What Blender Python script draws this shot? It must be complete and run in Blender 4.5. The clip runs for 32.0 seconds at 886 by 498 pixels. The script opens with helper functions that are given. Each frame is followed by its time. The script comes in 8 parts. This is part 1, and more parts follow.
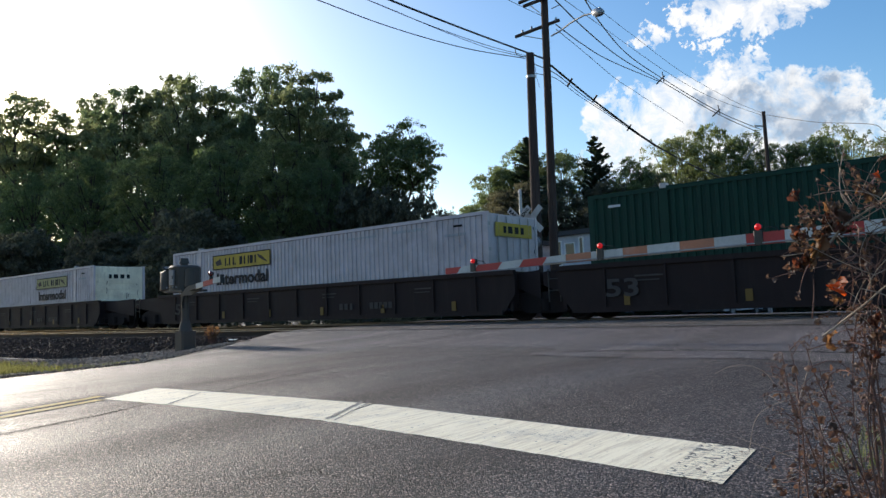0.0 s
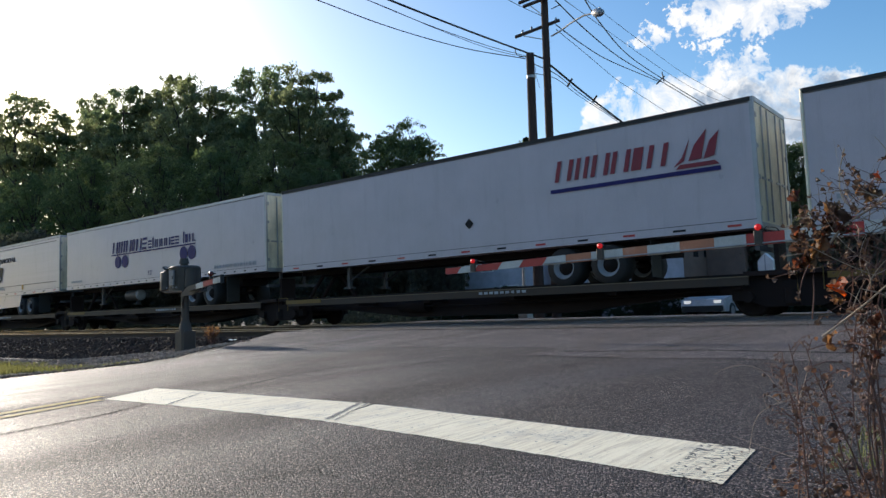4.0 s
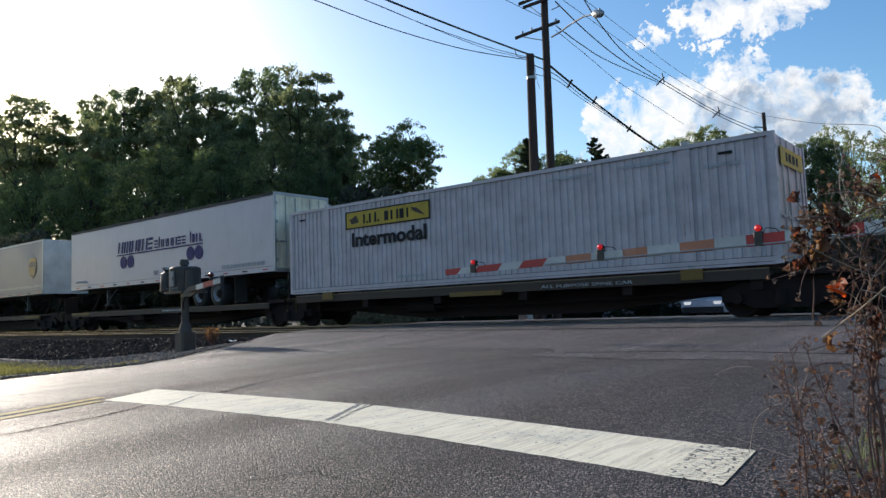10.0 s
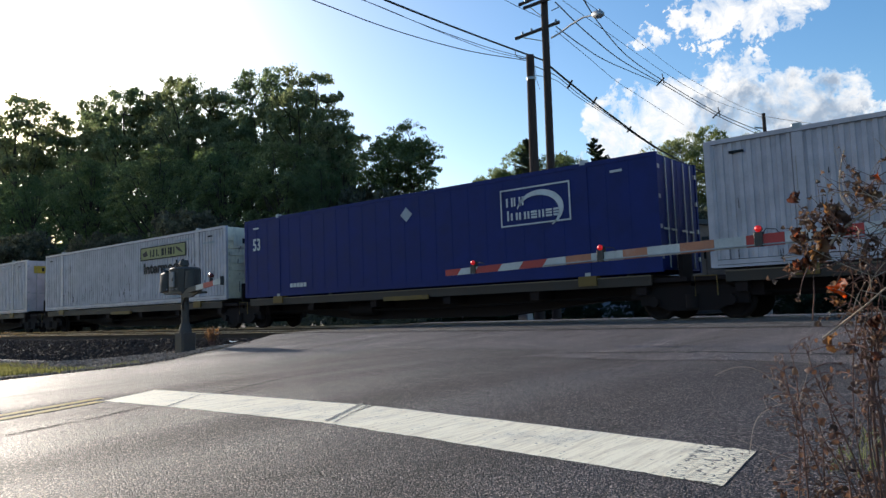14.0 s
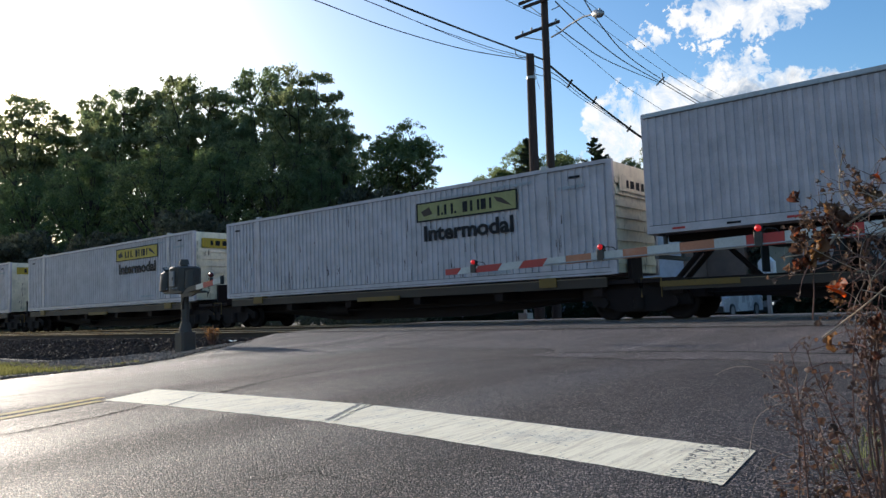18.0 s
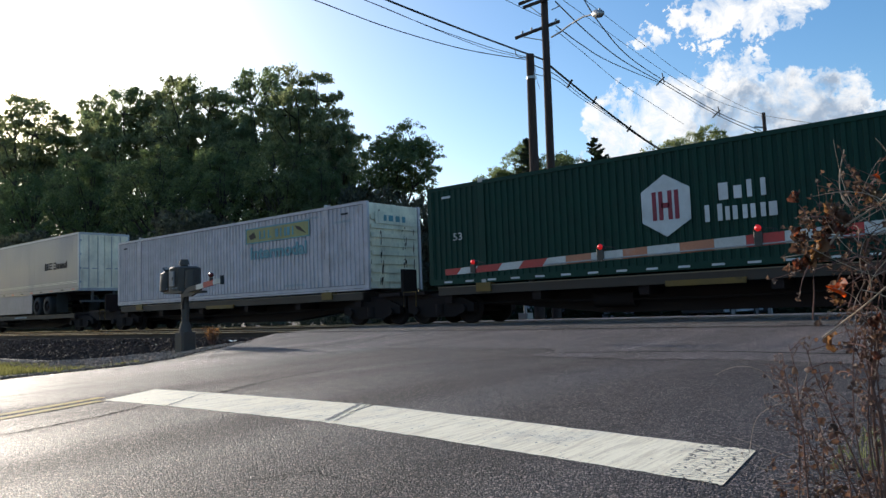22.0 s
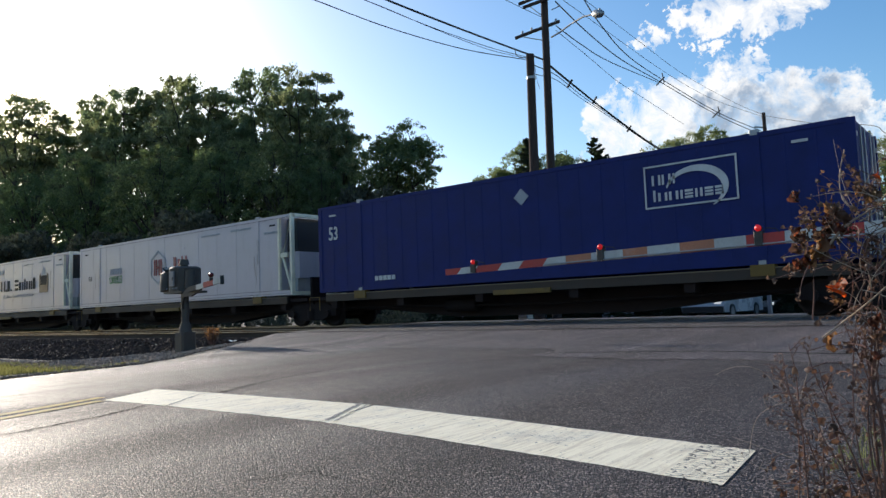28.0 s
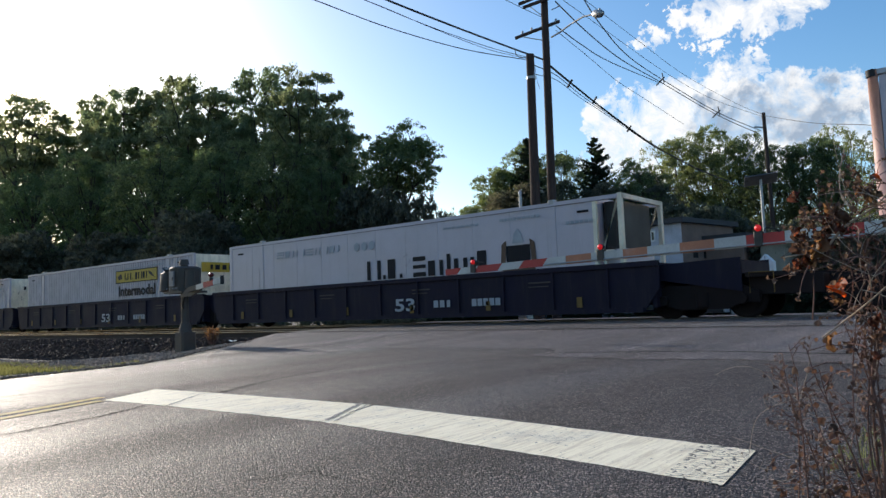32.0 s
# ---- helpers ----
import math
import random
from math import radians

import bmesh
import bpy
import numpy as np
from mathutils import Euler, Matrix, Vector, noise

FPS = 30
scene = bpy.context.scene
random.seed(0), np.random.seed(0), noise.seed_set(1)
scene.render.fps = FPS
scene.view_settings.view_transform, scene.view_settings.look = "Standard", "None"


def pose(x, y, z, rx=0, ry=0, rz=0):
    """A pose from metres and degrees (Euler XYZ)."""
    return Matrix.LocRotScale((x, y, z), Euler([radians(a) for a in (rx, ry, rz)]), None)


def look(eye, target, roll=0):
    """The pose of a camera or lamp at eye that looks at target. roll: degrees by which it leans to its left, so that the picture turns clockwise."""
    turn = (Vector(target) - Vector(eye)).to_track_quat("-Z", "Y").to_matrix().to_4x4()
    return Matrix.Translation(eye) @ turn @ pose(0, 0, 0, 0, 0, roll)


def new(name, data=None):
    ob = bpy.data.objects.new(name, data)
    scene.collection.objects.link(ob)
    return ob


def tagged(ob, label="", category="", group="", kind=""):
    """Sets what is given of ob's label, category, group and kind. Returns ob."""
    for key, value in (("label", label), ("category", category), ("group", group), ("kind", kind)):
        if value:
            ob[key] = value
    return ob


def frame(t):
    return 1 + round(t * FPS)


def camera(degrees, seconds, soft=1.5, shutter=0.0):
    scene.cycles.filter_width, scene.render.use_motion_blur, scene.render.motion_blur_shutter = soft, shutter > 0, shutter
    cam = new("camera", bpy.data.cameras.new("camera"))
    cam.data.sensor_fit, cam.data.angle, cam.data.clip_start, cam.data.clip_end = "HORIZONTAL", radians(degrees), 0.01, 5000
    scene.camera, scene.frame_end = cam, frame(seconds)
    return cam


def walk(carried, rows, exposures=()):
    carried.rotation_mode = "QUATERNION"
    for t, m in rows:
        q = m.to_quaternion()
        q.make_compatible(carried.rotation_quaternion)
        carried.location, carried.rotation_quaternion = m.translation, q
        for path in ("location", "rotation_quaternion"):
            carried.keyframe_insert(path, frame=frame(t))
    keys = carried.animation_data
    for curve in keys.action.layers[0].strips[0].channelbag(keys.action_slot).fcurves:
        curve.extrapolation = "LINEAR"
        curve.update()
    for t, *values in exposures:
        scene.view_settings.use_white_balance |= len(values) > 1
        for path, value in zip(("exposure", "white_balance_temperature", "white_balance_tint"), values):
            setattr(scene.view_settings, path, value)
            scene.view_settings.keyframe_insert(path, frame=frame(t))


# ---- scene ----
# camera: stands low beside the road, a slight settling of the tripod
cam = camera(62.93, 32.0, soft=1.45)
EYE = (0.0, 0.0, 0.46)


def aim(dp):
    yaw, pitch = radians(-39.003), radians(4.709 + dp)
    d = Vector((math.sin(yaw) * math.cos(pitch), math.cos(yaw) * math.cos(pitch), math.sin(pitch)))
    return look(EYE, Vector(EYE) + d * 10, -2.14)


walk(cam, [(0, aim(-0.09)), (3.5, aim(-0.09)), (5.5, aim(0.0)), (10.0, aim(0.0)), (11.0, aim(0.05)), (14.5, aim(0.05)),
           (16.5, aim(0.0)), (32.0, aim(0.0))])

# ---- light ----
SUN = Vector((-0.919, 0.202, 0.338)).normalized()
EL, AZ = math.asin(SUN.z), math.atan2(SUN.x, SUN.y)
scene.view_settings.exposure = 0.0
sun = new("sun", bpy.data.lights.new("sun", "SUN"))
sun.data.energy, sun.data.angle, sun.data.color = 5.0, radians(0.55), (1.0, 0.91, 0.80)
sun.matrix_world = look((0, 0, 30), Vector((0, 0, 30)) - SUN)


def link(nt, a, b):
    nt.links.new(a, b)


def node(nt, kind, **kw):
    n = nt.nodes.new(kind)
    for k, v in kw.items():
        n.inputs[k].default_value = v
    return n


def math_node(nt, op, a, b=None, clamp=False):
    n = nt.nodes.new("ShaderNodeMath")
    n.operation, n.use_clamp = op, clamp
    for i, s in enumerate((a, b)):
        if s is None:
            continue
        if isinstance(s, (int, float)):
            n.inputs[i].default_value = s
        else:
            nt.links.new(s, n.inputs[i])
    return n.outputs[0]


def ramp(nt, fac, *stops):
    n = nt.nodes.new("ShaderNodeValToRGB")
    el = n.color_ramp.elements
    while len(el) < len(stops):
        el.new(0.5)
    for e, (p, c) in zip(el, stops):
        e.position = p
        e.color = (c, c, c, 1) if isinstance(c, (int, float)) else (*c, 1)
    nt.links.new(fac, n.inputs[0])
    return n.outputs[0]


def mix(nt, fac, a, b, kind="MIX"):
    n = nt.nodes.new("ShaderNodeMix")
    n.data_type, n.blend_type = "RGBA", kind
    for i, s in ((0, fac), (6, a), (7, b)):
        if isinstance(s, (int, float)):
            n.inputs[i].default_value = s
        elif isinstance(s, tuple):
            n.inputs[i].default_value = (*s, 1)
        else:
            nt.links.new(s, n.inputs[i])
    return n.outputs[2]


# afternoon sky with broken fair-weather cloud
world = bpy.data.worlds.new("sky")
scene.world = world
world.use_nodes = True
nt = world.node_tree
nt.nodes.clear()
sky = nt.nodes.new("ShaderNodeTexSky")
sky.sky_type, sky.sun_disc = "NISHITA", False
sky.sun_elevation, sky.sun_rotation = EL, AZ
sky.air_density, sky.dust_density, sky.ozone_density = 1.0, 1.1, 2.0
co = nt.nodes.new("ShaderNodeTexCoord").outputs["Generated"]
# cloud banks: direction and reach of each
BANKS = [((-0.299, 0.884, 0.359), 0.025), ((-0.277, 0.890, 0.361), 0.035), ((-0.256, 0.901, 0.351), 0.033), ((-0.243, 0.913, 0.328), 0.022), ((-0.270, 0.902, 0.336), 0.018), ((-0.228, 0.909, 0.350), 0.038), ((-0.196, 0.916, 0.349), 0.036), ((-0.170, 0.921, 0.350), 0.030), ((-0.320, 0.879, 0.353), 0.012),
         ((-0.332, 0.871, 0.363), 0.009), ((-0.351, 0.873, 0.338), 0.022), ((-0.361, 0.872, 0.330), 0.014), ((-0.351, 0.868, 0.350), 0.012), ((-0.288, 0.907, 0.308), 0.012), ((-0.310, 0.896, 0.319), 0.008), ((-0.236, 0.926, 0.294), 0.015), ((-0.245, 0.927, 0.285), 0.022),
         ((-0.444, 0.865, 0.235), 0.023), ((-0.416, 0.877, 0.241), 0.037), ((-0.382, 0.890, 0.248), 0.042), ((-0.342, 0.905, 0.254), 0.047), ((-0.304, 0.919, 0.252), 0.047)]
BANKS += [((-0.263, 0.928, 0.265), 0.040), ((-0.216, 0.944, 0.248), 0.045), ((-0.187, 0.953, 0.238), 0.039), ((-0.153, 0.961, 0.230), 0.035), ((-0.135, 0.966, 0.219), 0.025),
          ((-0.410, 0.890, 0.198), 0.058), ((-0.355, 0.911, 0.207), 0.076), ((-0.290, 0.934, 0.207), 0.077), ((-0.228, 0.953, 0.202), 0.074), ((-0.168, 0.965, 0.200), 0.055), ((-0.129, 0.974, 0.187), 0.037)]
# unseen cloud banks out of view, added to make the fill light neutral
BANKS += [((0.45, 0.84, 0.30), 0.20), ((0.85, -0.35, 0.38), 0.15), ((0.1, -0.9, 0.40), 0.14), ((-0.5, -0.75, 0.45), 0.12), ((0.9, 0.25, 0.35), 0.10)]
# the grey undersides
UNDER = [((-0.255, 0.939, 0.231), 0.046), ((-0.213, 0.951, 0.225), 0.048), ((-0.175, 0.958, 0.226), 0.041), ((-0.147, 0.964, 0.222), 0.027), ((-0.306, 0.923, 0.233), 0.034), ((-0.282, 0.933, 0.223), 0.036), ((-0.191, 0.960, 0.203), 0.034)]


fray = node(nt, "ShaderNodeTexNoise", Scale=38.0, Detail=8.0, Roughness=0.62)
link(nt, co, fray.inputs["Vector"])
frayed = mix(nt, 0.11, co, mix(nt, 1.0, fray.outputs["Color"], (0.5, 0.5, 0.5), "SUBTRACT"), "ADD")


def reach(spots):
    best = None
    for c, r in spots:
        dn = nt.nodes.new("ShaderNodeVectorMath")
        dn.operation = "DISTANCE"
        link(nt, frayed, dn.inputs[0])
        dn.inputs[1].default_value = Vector(c).normalized()
        m = math_node(nt, "SUBTRACT", 1.0, math_node(nt, "DIVIDE", dn.outputs["Value"], r))
        m = math_node(nt, "MAXIMUM", m, -1.0)
        best = m if best is None else math_node(nt, "MAXIMUM", best, m)
    return best


puff = node(nt, "ShaderNodeTexNoise", Scale=20.0, Detail=14.0, Roughness=0.68, Distortion=0.5)
link(nt, co, puff.inputs["Vector"])
wisp = node(nt, "ShaderNodeTexNoise", Scale=34.0, Detail=5.0)
link(nt, co, wisp.inputs["Vector"])
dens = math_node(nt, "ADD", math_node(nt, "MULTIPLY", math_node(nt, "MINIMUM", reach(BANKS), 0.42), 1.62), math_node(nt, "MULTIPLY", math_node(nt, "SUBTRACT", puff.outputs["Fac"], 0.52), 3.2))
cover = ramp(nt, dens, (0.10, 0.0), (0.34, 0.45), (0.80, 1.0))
under = math_node(nt, "MULTIPLY", ramp(nt, reach(UNDER), (0.0, 0.0), (0.5, 1.0)), ramp(nt, wisp.outputs["Fac"], (0.36, 0.15), (0.58, 1.0)))
shade = mix(nt, under, mix(nt, ramp(nt, wisp.outputs["Fac"], (0.35, 0.35), (0.6, 0.0)), (1.0, 1.0, 1.0), (0.70, 0.76, 0.84)), (0.36, 0.45, 0.58))
skyc = node(nt, "ShaderNodeHueSaturation", Hue=0.5, Saturation=1.31, Value=1.60)
link(nt, sky.outputs[0], skyc.inputs["Color"])
cl = nt.nodes.new("ShaderNodeVectorMath")
cl.operation = "SCALE"
link(nt, shade, cl.inputs[0])
cl.inputs["Scale"].default_value = 8.8
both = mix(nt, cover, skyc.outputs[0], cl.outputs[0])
bg = node(nt, "ShaderNodeBackground", Strength=0.12)
link(nt, both, bg.inputs[0])
link(nt, bg.outputs[0], nt.nodes.new("ShaderNodeOutputWorld").inputs[0])


# ---- materials ----
def surf(name, col, rough=0.6, metal=0.0, grain=(60, 0.12), stain=(1.5, 0.25), bump=0.1, bscale=None, dirt=None, streak=None, rand=0.0, spec=0.5, stretch=None):
    m = bpy.data.materials.new(name)
    m.use_nodes = True
    t = m.node_tree
    b = t.nodes["Principled BSDF"]
    b.inputs["Metallic"].default_value = metal
    b.inputs["Specular IOR Level"].default_value = spec
    c = t.nodes.new("ShaderNodeTexCoord").outputs["Object"]
    if stretch:
        mp = node(t, "ShaderNodeMapping", Scale=stretch)
        link(t, c, mp.inputs["Vector"])
        cs = mp.outputs[0]
    else:
        cs = c
    g = node(t, "ShaderNodeTexNoise", Scale=grain[0], Detail=3.0)
    link(t, cs, g.inputs["Vector"])
    s = node(t, "ShaderNodeTexNoise", Scale=stain[0], Detail=5.0, Roughness=0.6)
    link(t, cs, s.inputs["Vector"])
    k1 = ramp(t, g.outputs["Fac"], (0.25, 1 - grain[1]), (0.75, 1 + grain[1]))
    k2 = ramp(t, s.outputs["Fac"], (0.3, 1 - stain[1]), (0.7, 1 + stain[1] * 0.5))
    out = mix(t, 1.0, mix(t, 1.0, tuple(col), k1, "MULTIPLY"), k2, "MULTIPLY")
    if dirt:
        dcol, amount, dscale = dirt
        dn = node(t, "ShaderNodeTexNoise", Scale=dscale, Detail=7.0, Roughness=0.7)
        link(t, c, dn.inputs["Vector"])
        out = mix(t, ramp(t, dn.outputs["Fac"], (0.55, 0.0), (0.75, amount)), out, tuple(dcol))
    if streak:
        dcol, amount = streak
        mp = node(t, "ShaderNodeMapping", Scale=(2.2, 2.2, 0.18))
        link(t, c, mp.inputs["Vector"])
        dn = node(t, "ShaderNodeTexNoise", Scale=3.0, Detail=6.0, Roughness=0.65)
        link(t, mp.outputs[0], dn.inputs["Vector"])
        out = mix(t, ramp(t, dn.outputs["Fac"], (0.52, 0.0), (0.80, amount)), out, tuple(dcol))
    if rand:
        rn = t.nodes.new("ShaderNodeNewGeometry").outputs["Random Per Island"]
        out = mix(t, 1.0, out, ramp(t, rn, (0.0, 1 - rand), (1.0, 1 + rand)), "MULTIPLY")
    link(t, out, b.inputs["Base Color"])
    link(t, ramp(t, s.outputs["Fac"], (0.3, max(0.02, rough - 0.09)), (0.7, min(1.0, rough + 0.09))), b.inputs["Roughness"])
    if bump:
        bn = node(t, "ShaderNodeBump", Strength=bump, Distance=0.02)
        h = node(t, "ShaderNodeTexNoise", Scale=bscale or grain[0], Detail=4.0)
        link(t, cs, h.inputs["Vector"])
        link(t, h.outputs["Fac"], bn.inputs["Height"])
        link(t, bn.outputs[0], b.inputs["Normal"])
    return m


def glowing(name, col, strength):
    m = bpy.data.materials.new(name)
    m.use_nodes = True
    b = m.node_tree.nodes["Principled BSDF"]
    b.inputs["Base Color"].default_value = (*col, 1)
    b.inputs["Emission Color"].default_value = (*col, 1)
    b.inputs["Emission Strength"].default_value = strength
    return m


def leafy(name, col, back, rand=0.35):
    m = bpy.data.materials.new(name)
    m.use_nodes = True
    t = m.node_tree
    t.nodes.clear()
    rn = t.nodes.new("ShaderNodeNewGeometry").outputs["Random Per Island"]
    oi = t.nodes.new("ShaderNodeObjectInfo").outputs["Random"]
    k = ramp(t, rn, (0.0, 1 - rand), (1.0, 1 + rand))
    k2 = ramp(t, oi, (0.0, (0.85, 0.95, 0.9)), (1.0, (1.15, 1.05, 0.95)))
    d, tr, gl = t.nodes.new("ShaderNodeBsdfDiffuse"), t.nodes.new("ShaderNodeBsdfTranslucent"), t.nodes.new("ShaderNodeBsdfGlossy")
    link(t, mix(t, 1.0, mix(t, 1.0, tuple(col), k, "MULTIPLY"), k2, "MULTIPLY"), d.inputs[0])
    link(t, mix(t, 1.0, mix(t, 1.0, tuple(back), k, "MULTIPLY"), k2, "MULTIPLY"), tr.inputs[0])
    gl.inputs["Roughness"].default_value = 0.5
    gl.inputs[0].default_value = (0.5, 0.5, 0.5, 1)
    ms, m2 = t.nodes.new("ShaderNodeMixShader"), t.nodes.new("ShaderNodeMixShader")
    ms.inputs[0].default_value = 0.66
    link(t, d.outputs[0], ms.inputs[1])
    link(t, tr.outputs[0], ms.inputs[2])
    m2.inputs[0].default_value = 0.05
    link(t, ms.outputs[0], m2.inputs[1])
    link(t, gl.outputs[0], m2.inputs[2])
    link(t, m2.outputs[0], t.nodes.new("ShaderNodeOutputMaterial").inputs[0])
    return m


def asphalt(name, base, bump=0.9, lane=False):
    m = bpy.data.materials.new(name)
    m.use_nodes = True
    t = m.node_tree
    b = t.nodes["Principled BSDF"]
    c = t.nodes.new("ShaderNodeTexCoord").outputs["Object"]
    v = node(t, "ShaderNodeTexVoronoi", Scale=122.0)
    link(t, c, v.inputs["Vector"])
    n1 = node(t, "ShaderNodeTexNoise", Scale=260.0, Detail=3.0)
    link(t, c, n1.inputs["Vector"])
    n2 = node(t, "ShaderNodeTexNoise", Scale=0.55, Detail=6.0, Roughness=0.6)
    link(t, c, n2.inputs["Vector"])
    mp = node(t, "ShaderNodeMapping", Scale=(1.2, 0.12, 1.0))
    mp.inputs["Rotation"].default_value = (0, 0, radians(-15))
    link(t, c, mp.inputs["Vector"])
    n3 = node(t, "ShaderNodeTexNoise", Scale=1.0, Detail=3.0)
    link(t, mp.outputs[0], n3.inputs["Vector"])
    stone = t.nodes.new("ShaderNodeSeparateColor")
    link(t, v.outputs["Color"], stone.inputs[0])
    k = mix(t, 1.0, ramp(t, stone.outputs[0], (0.1, 0.10), (0.6, 0.80), (1.0, 5.0)), ramp(t, v.outputs["Distance"], (0.22, 1.35), (0.55, 0.25)), "MULTIPLY")
    out = mix(t, 1.0, tuple(base), k, "MULTIPLY")
    out = mix(t, 1.0, out, ramp(t, n1.outputs["Fac"], (0.3, 0.75), (0.7, 1.25)), "MULTIPLY")
    out = mix(t, 1.0, out, ramp(t, n2.outputs["Fac"], (0.3, 0.8), (0.7, 1.2)), "MULTIPLY")
    out = mix(t, 1.0, out, ramp(t, n3.outputs["Fac"], (0.35, 0.82), (0.65, 1.2)), "MULTIPLY")
    r = math_node(t, "ADD", ramp(t, n3.outputs["Fac"], (0.35, 0.68), (0.65, 0.48)), math_node(t, "MULTIPLY", n2.outputs["Fac"], 0.12))
    r = math_node(t, "SUBTRACT", r, ramp(t, stone.outputs[2], (0.72, 0.0), (1.0, 0.26)))
    polish = None
    if lane:
        # the lane beyond the centre line is worn smooth by wheels
        sep = t.nodes.new("ShaderNodeSeparateXYZ")
        link(t, c, sep.inputs[0])
        u = math_node(t, "ADD", math_node(t, "ADD", sep.outputs[0], math_node(t, "MULTIPLY", sep.outputs[1], 0.3068)), 4.81)
        u = math_node(t, "ADD", u, math_node(t, "MULTIPLY", math_node(t, "SUBTRACT", n2.outputs["Fac"], 0.5), 1.2))
        polish = ramp(t, math_node(t, "MULTIPLY", u, -0.5), (0.10, 0.0), (0.45, 1.0))
        ms = node(t, "ShaderNodeMapping", Scale=(6.0, 0.35, 1.0))
        ms.inputs["Rotation"].default_value = (0, 0, radians(-17))
        link(t, c, ms.inputs["Vector"])
        n4 = node(t, "ShaderNodeTexNoise", Scale=1.0, Detail=5.0, Roughness=0.7)
        link(t, ms.outputs[0], n4.inputs["Vector"])
        polish = math_node(t, "MULTIPLY", polish, ramp(t, n4.outputs["Fac"], (0.38, 0.35), (0.58, 1.0)))
        out = mix(t, polish, out, mix(t, 0.45, out, (0.13, 0.115, 0.105)))
        r = math_node(t, "SUBTRACT", r, math_node(t, "MULTIPLY", polish, 0.15))
    link(t, out, b.inputs["Base Color"])
    link(t, r, b.inputs["Roughness"])
    b.inputs["Specular IOR Level"].default_value = 0.29
    bn = node(t, "ShaderNodeBump", Strength=bump, Distance=0.008)
    h = math_node(t, "SUBTRACT", math_node(t, "ADD", math_node(t, "MULTIPLY", n1.outputs["Fac"], 0.3), math_node(t, "MULTIPLY", stone.outputs[1], 0.45)), v.outputs["Distance"])
    if lane:
        h = math_node(t, "MULTIPLY", h, math_node(t, "SUBTRACT", 1.0, math_node(t, "MULTIPLY", polish, 0.2)))
    link(t, h, bn.inputs["Height"])
    link(t, bn.outputs[0], b.inputs["Normal"])
    return m


def road_paint(name, crazed):
    """Thick cream-white paint: drag marks along the road, scuffs, and cracks."""
    m = bpy.data.materials.new(name)
    m.use_nodes = True
    t = m.node_tree
    b = t.nodes["Principled BSDF"]
    c = t.nodes.new("ShaderNodeTexCoord").outputs["Object"]
    mp = node(t, "ShaderNodeMapping", Scale=(30.0, 1.8, 1.0))
    mp.inputs["Rotation"].default_value = (0, 0, radians(-10))
    link(t, c, mp.inputs["Vector"])
    drag = node(t, "ShaderNodeTexNoise", Scale=1.6, Detail=5.0, Roughness=0.7)
    link(t, mp.outputs[0], drag.inputs["Vector"])
    scuff = node(t, "ShaderNodeTexNoise", Scale=2.2, Detail=7.0, Roughness=0.65)
    link(t, c, scuff.inputs["Vector"])
    pit = node(t, "ShaderNodeTexNoise", Scale=38.0, Detail=3.0)
    link(t, c, pit.inputs["Vector"])
    m2 = node(t, "ShaderNodeMapping", Scale=(13.0, 30.0, 1.0))
    link(t, c, m2.inputs["Vector"])
    wob = mix(t, 0.12, m2.outputs[0], pit.outputs["Color"], "ADD")
    vo = node(t, "ShaderNodeTexVoronoi", Scale=1.0)
    vo.feature = "DISTANCE_TO_EDGE"
    link(t, wob, vo.inputs["Vector"])
    col = mix(t, ramp(t, drag.outputs["Fac"], (0.36, 0.0), (0.56, 1.0)), (0.70, 0.60, 0.43), (0.95, 0.86, 0.64))
    col = mix(t, ramp(t, scuff.outputs["Fac"], (0.52, 0.0), (0.72, 0.55)), col, (0.50, 0.47, 0.41))
    col = mix(t, ramp(t, pit.outputs["Fac"], (0.66, 0.0), (0.72, 0.9)), col, (0.10, 0.095, 0.09))
    where = math_node(t, "MULTIPLY", ramp(t, scuff.outputs["Fac"], (0.72 - 0.42 * crazed, 0.0), (0.80 - 0.36 * crazed, 1.0)), ramp(t, vo.outputs["Distance"], (0.012 + 0.008 * crazed, 1.0), (0.04 + 0.022 * crazed, 0.0)))
    col = mix(t, where, col, (0.06, 0.06, 0.058))
    link(t, col, b.inputs["Base Color"])
    b.inputs["Roughness"].default_value = 0.65
    b.inputs["Specular IOR Level"].default_value = 0.35
    bn = node(t, "ShaderNodeBump", Strength=0.6, Distance=0.004)
    link(t, math_node(t, "SUBTRACT", math_node(t, "ADD", drag.outputs["Fac"], pit.outputs["Fac"]), where), bn.inputs["Height"])
    link(t, bn.outputs[0], b.inputs["Normal"])
    return m


GRIME = (0.10, 0.085, 0.07)
M_WHITE = surf("white container paint", (0.475, 0.425, 0.450), 0.5, dirt=(GRIME, 0.16, 0.6), streak=(GRIME, 0.2), bump=0.03)
M_STAINED = surf("cream end wall with brown rust runs", (0.50, 0.43, 0.33), 0.6, dirt=((0.22, 0.17, 0.12), 0.7, 0.9), streak=((0.09, 0.05, 0.035), 0.9), bump=0.05, spec=0.2)
M_CREAM = surf("cream end paint", (0.78, 0.71, 0.55), 0.55, dirt=(GRIME, 0.25, 0.8), streak=(GRIME, 0.5), bump=0.03)
M_WHITE2 = surf("clean trailer paint", (0.475, 0.425, 0.465), 0.35, streak=(GRIME, 0.16), stain=(0.8, 0.1), bump=0.02)
M_RIB = surf("fine-ribbed trailer skin", (0.475, 0.425, 0.465), 0.35, streak=(GRIME, 0.2), stain=(0.8, 0.12), bump=0.5, bscale=1.0, grain=(4.0, 0.05), stretch=(0.02, 0.02, 7.0))
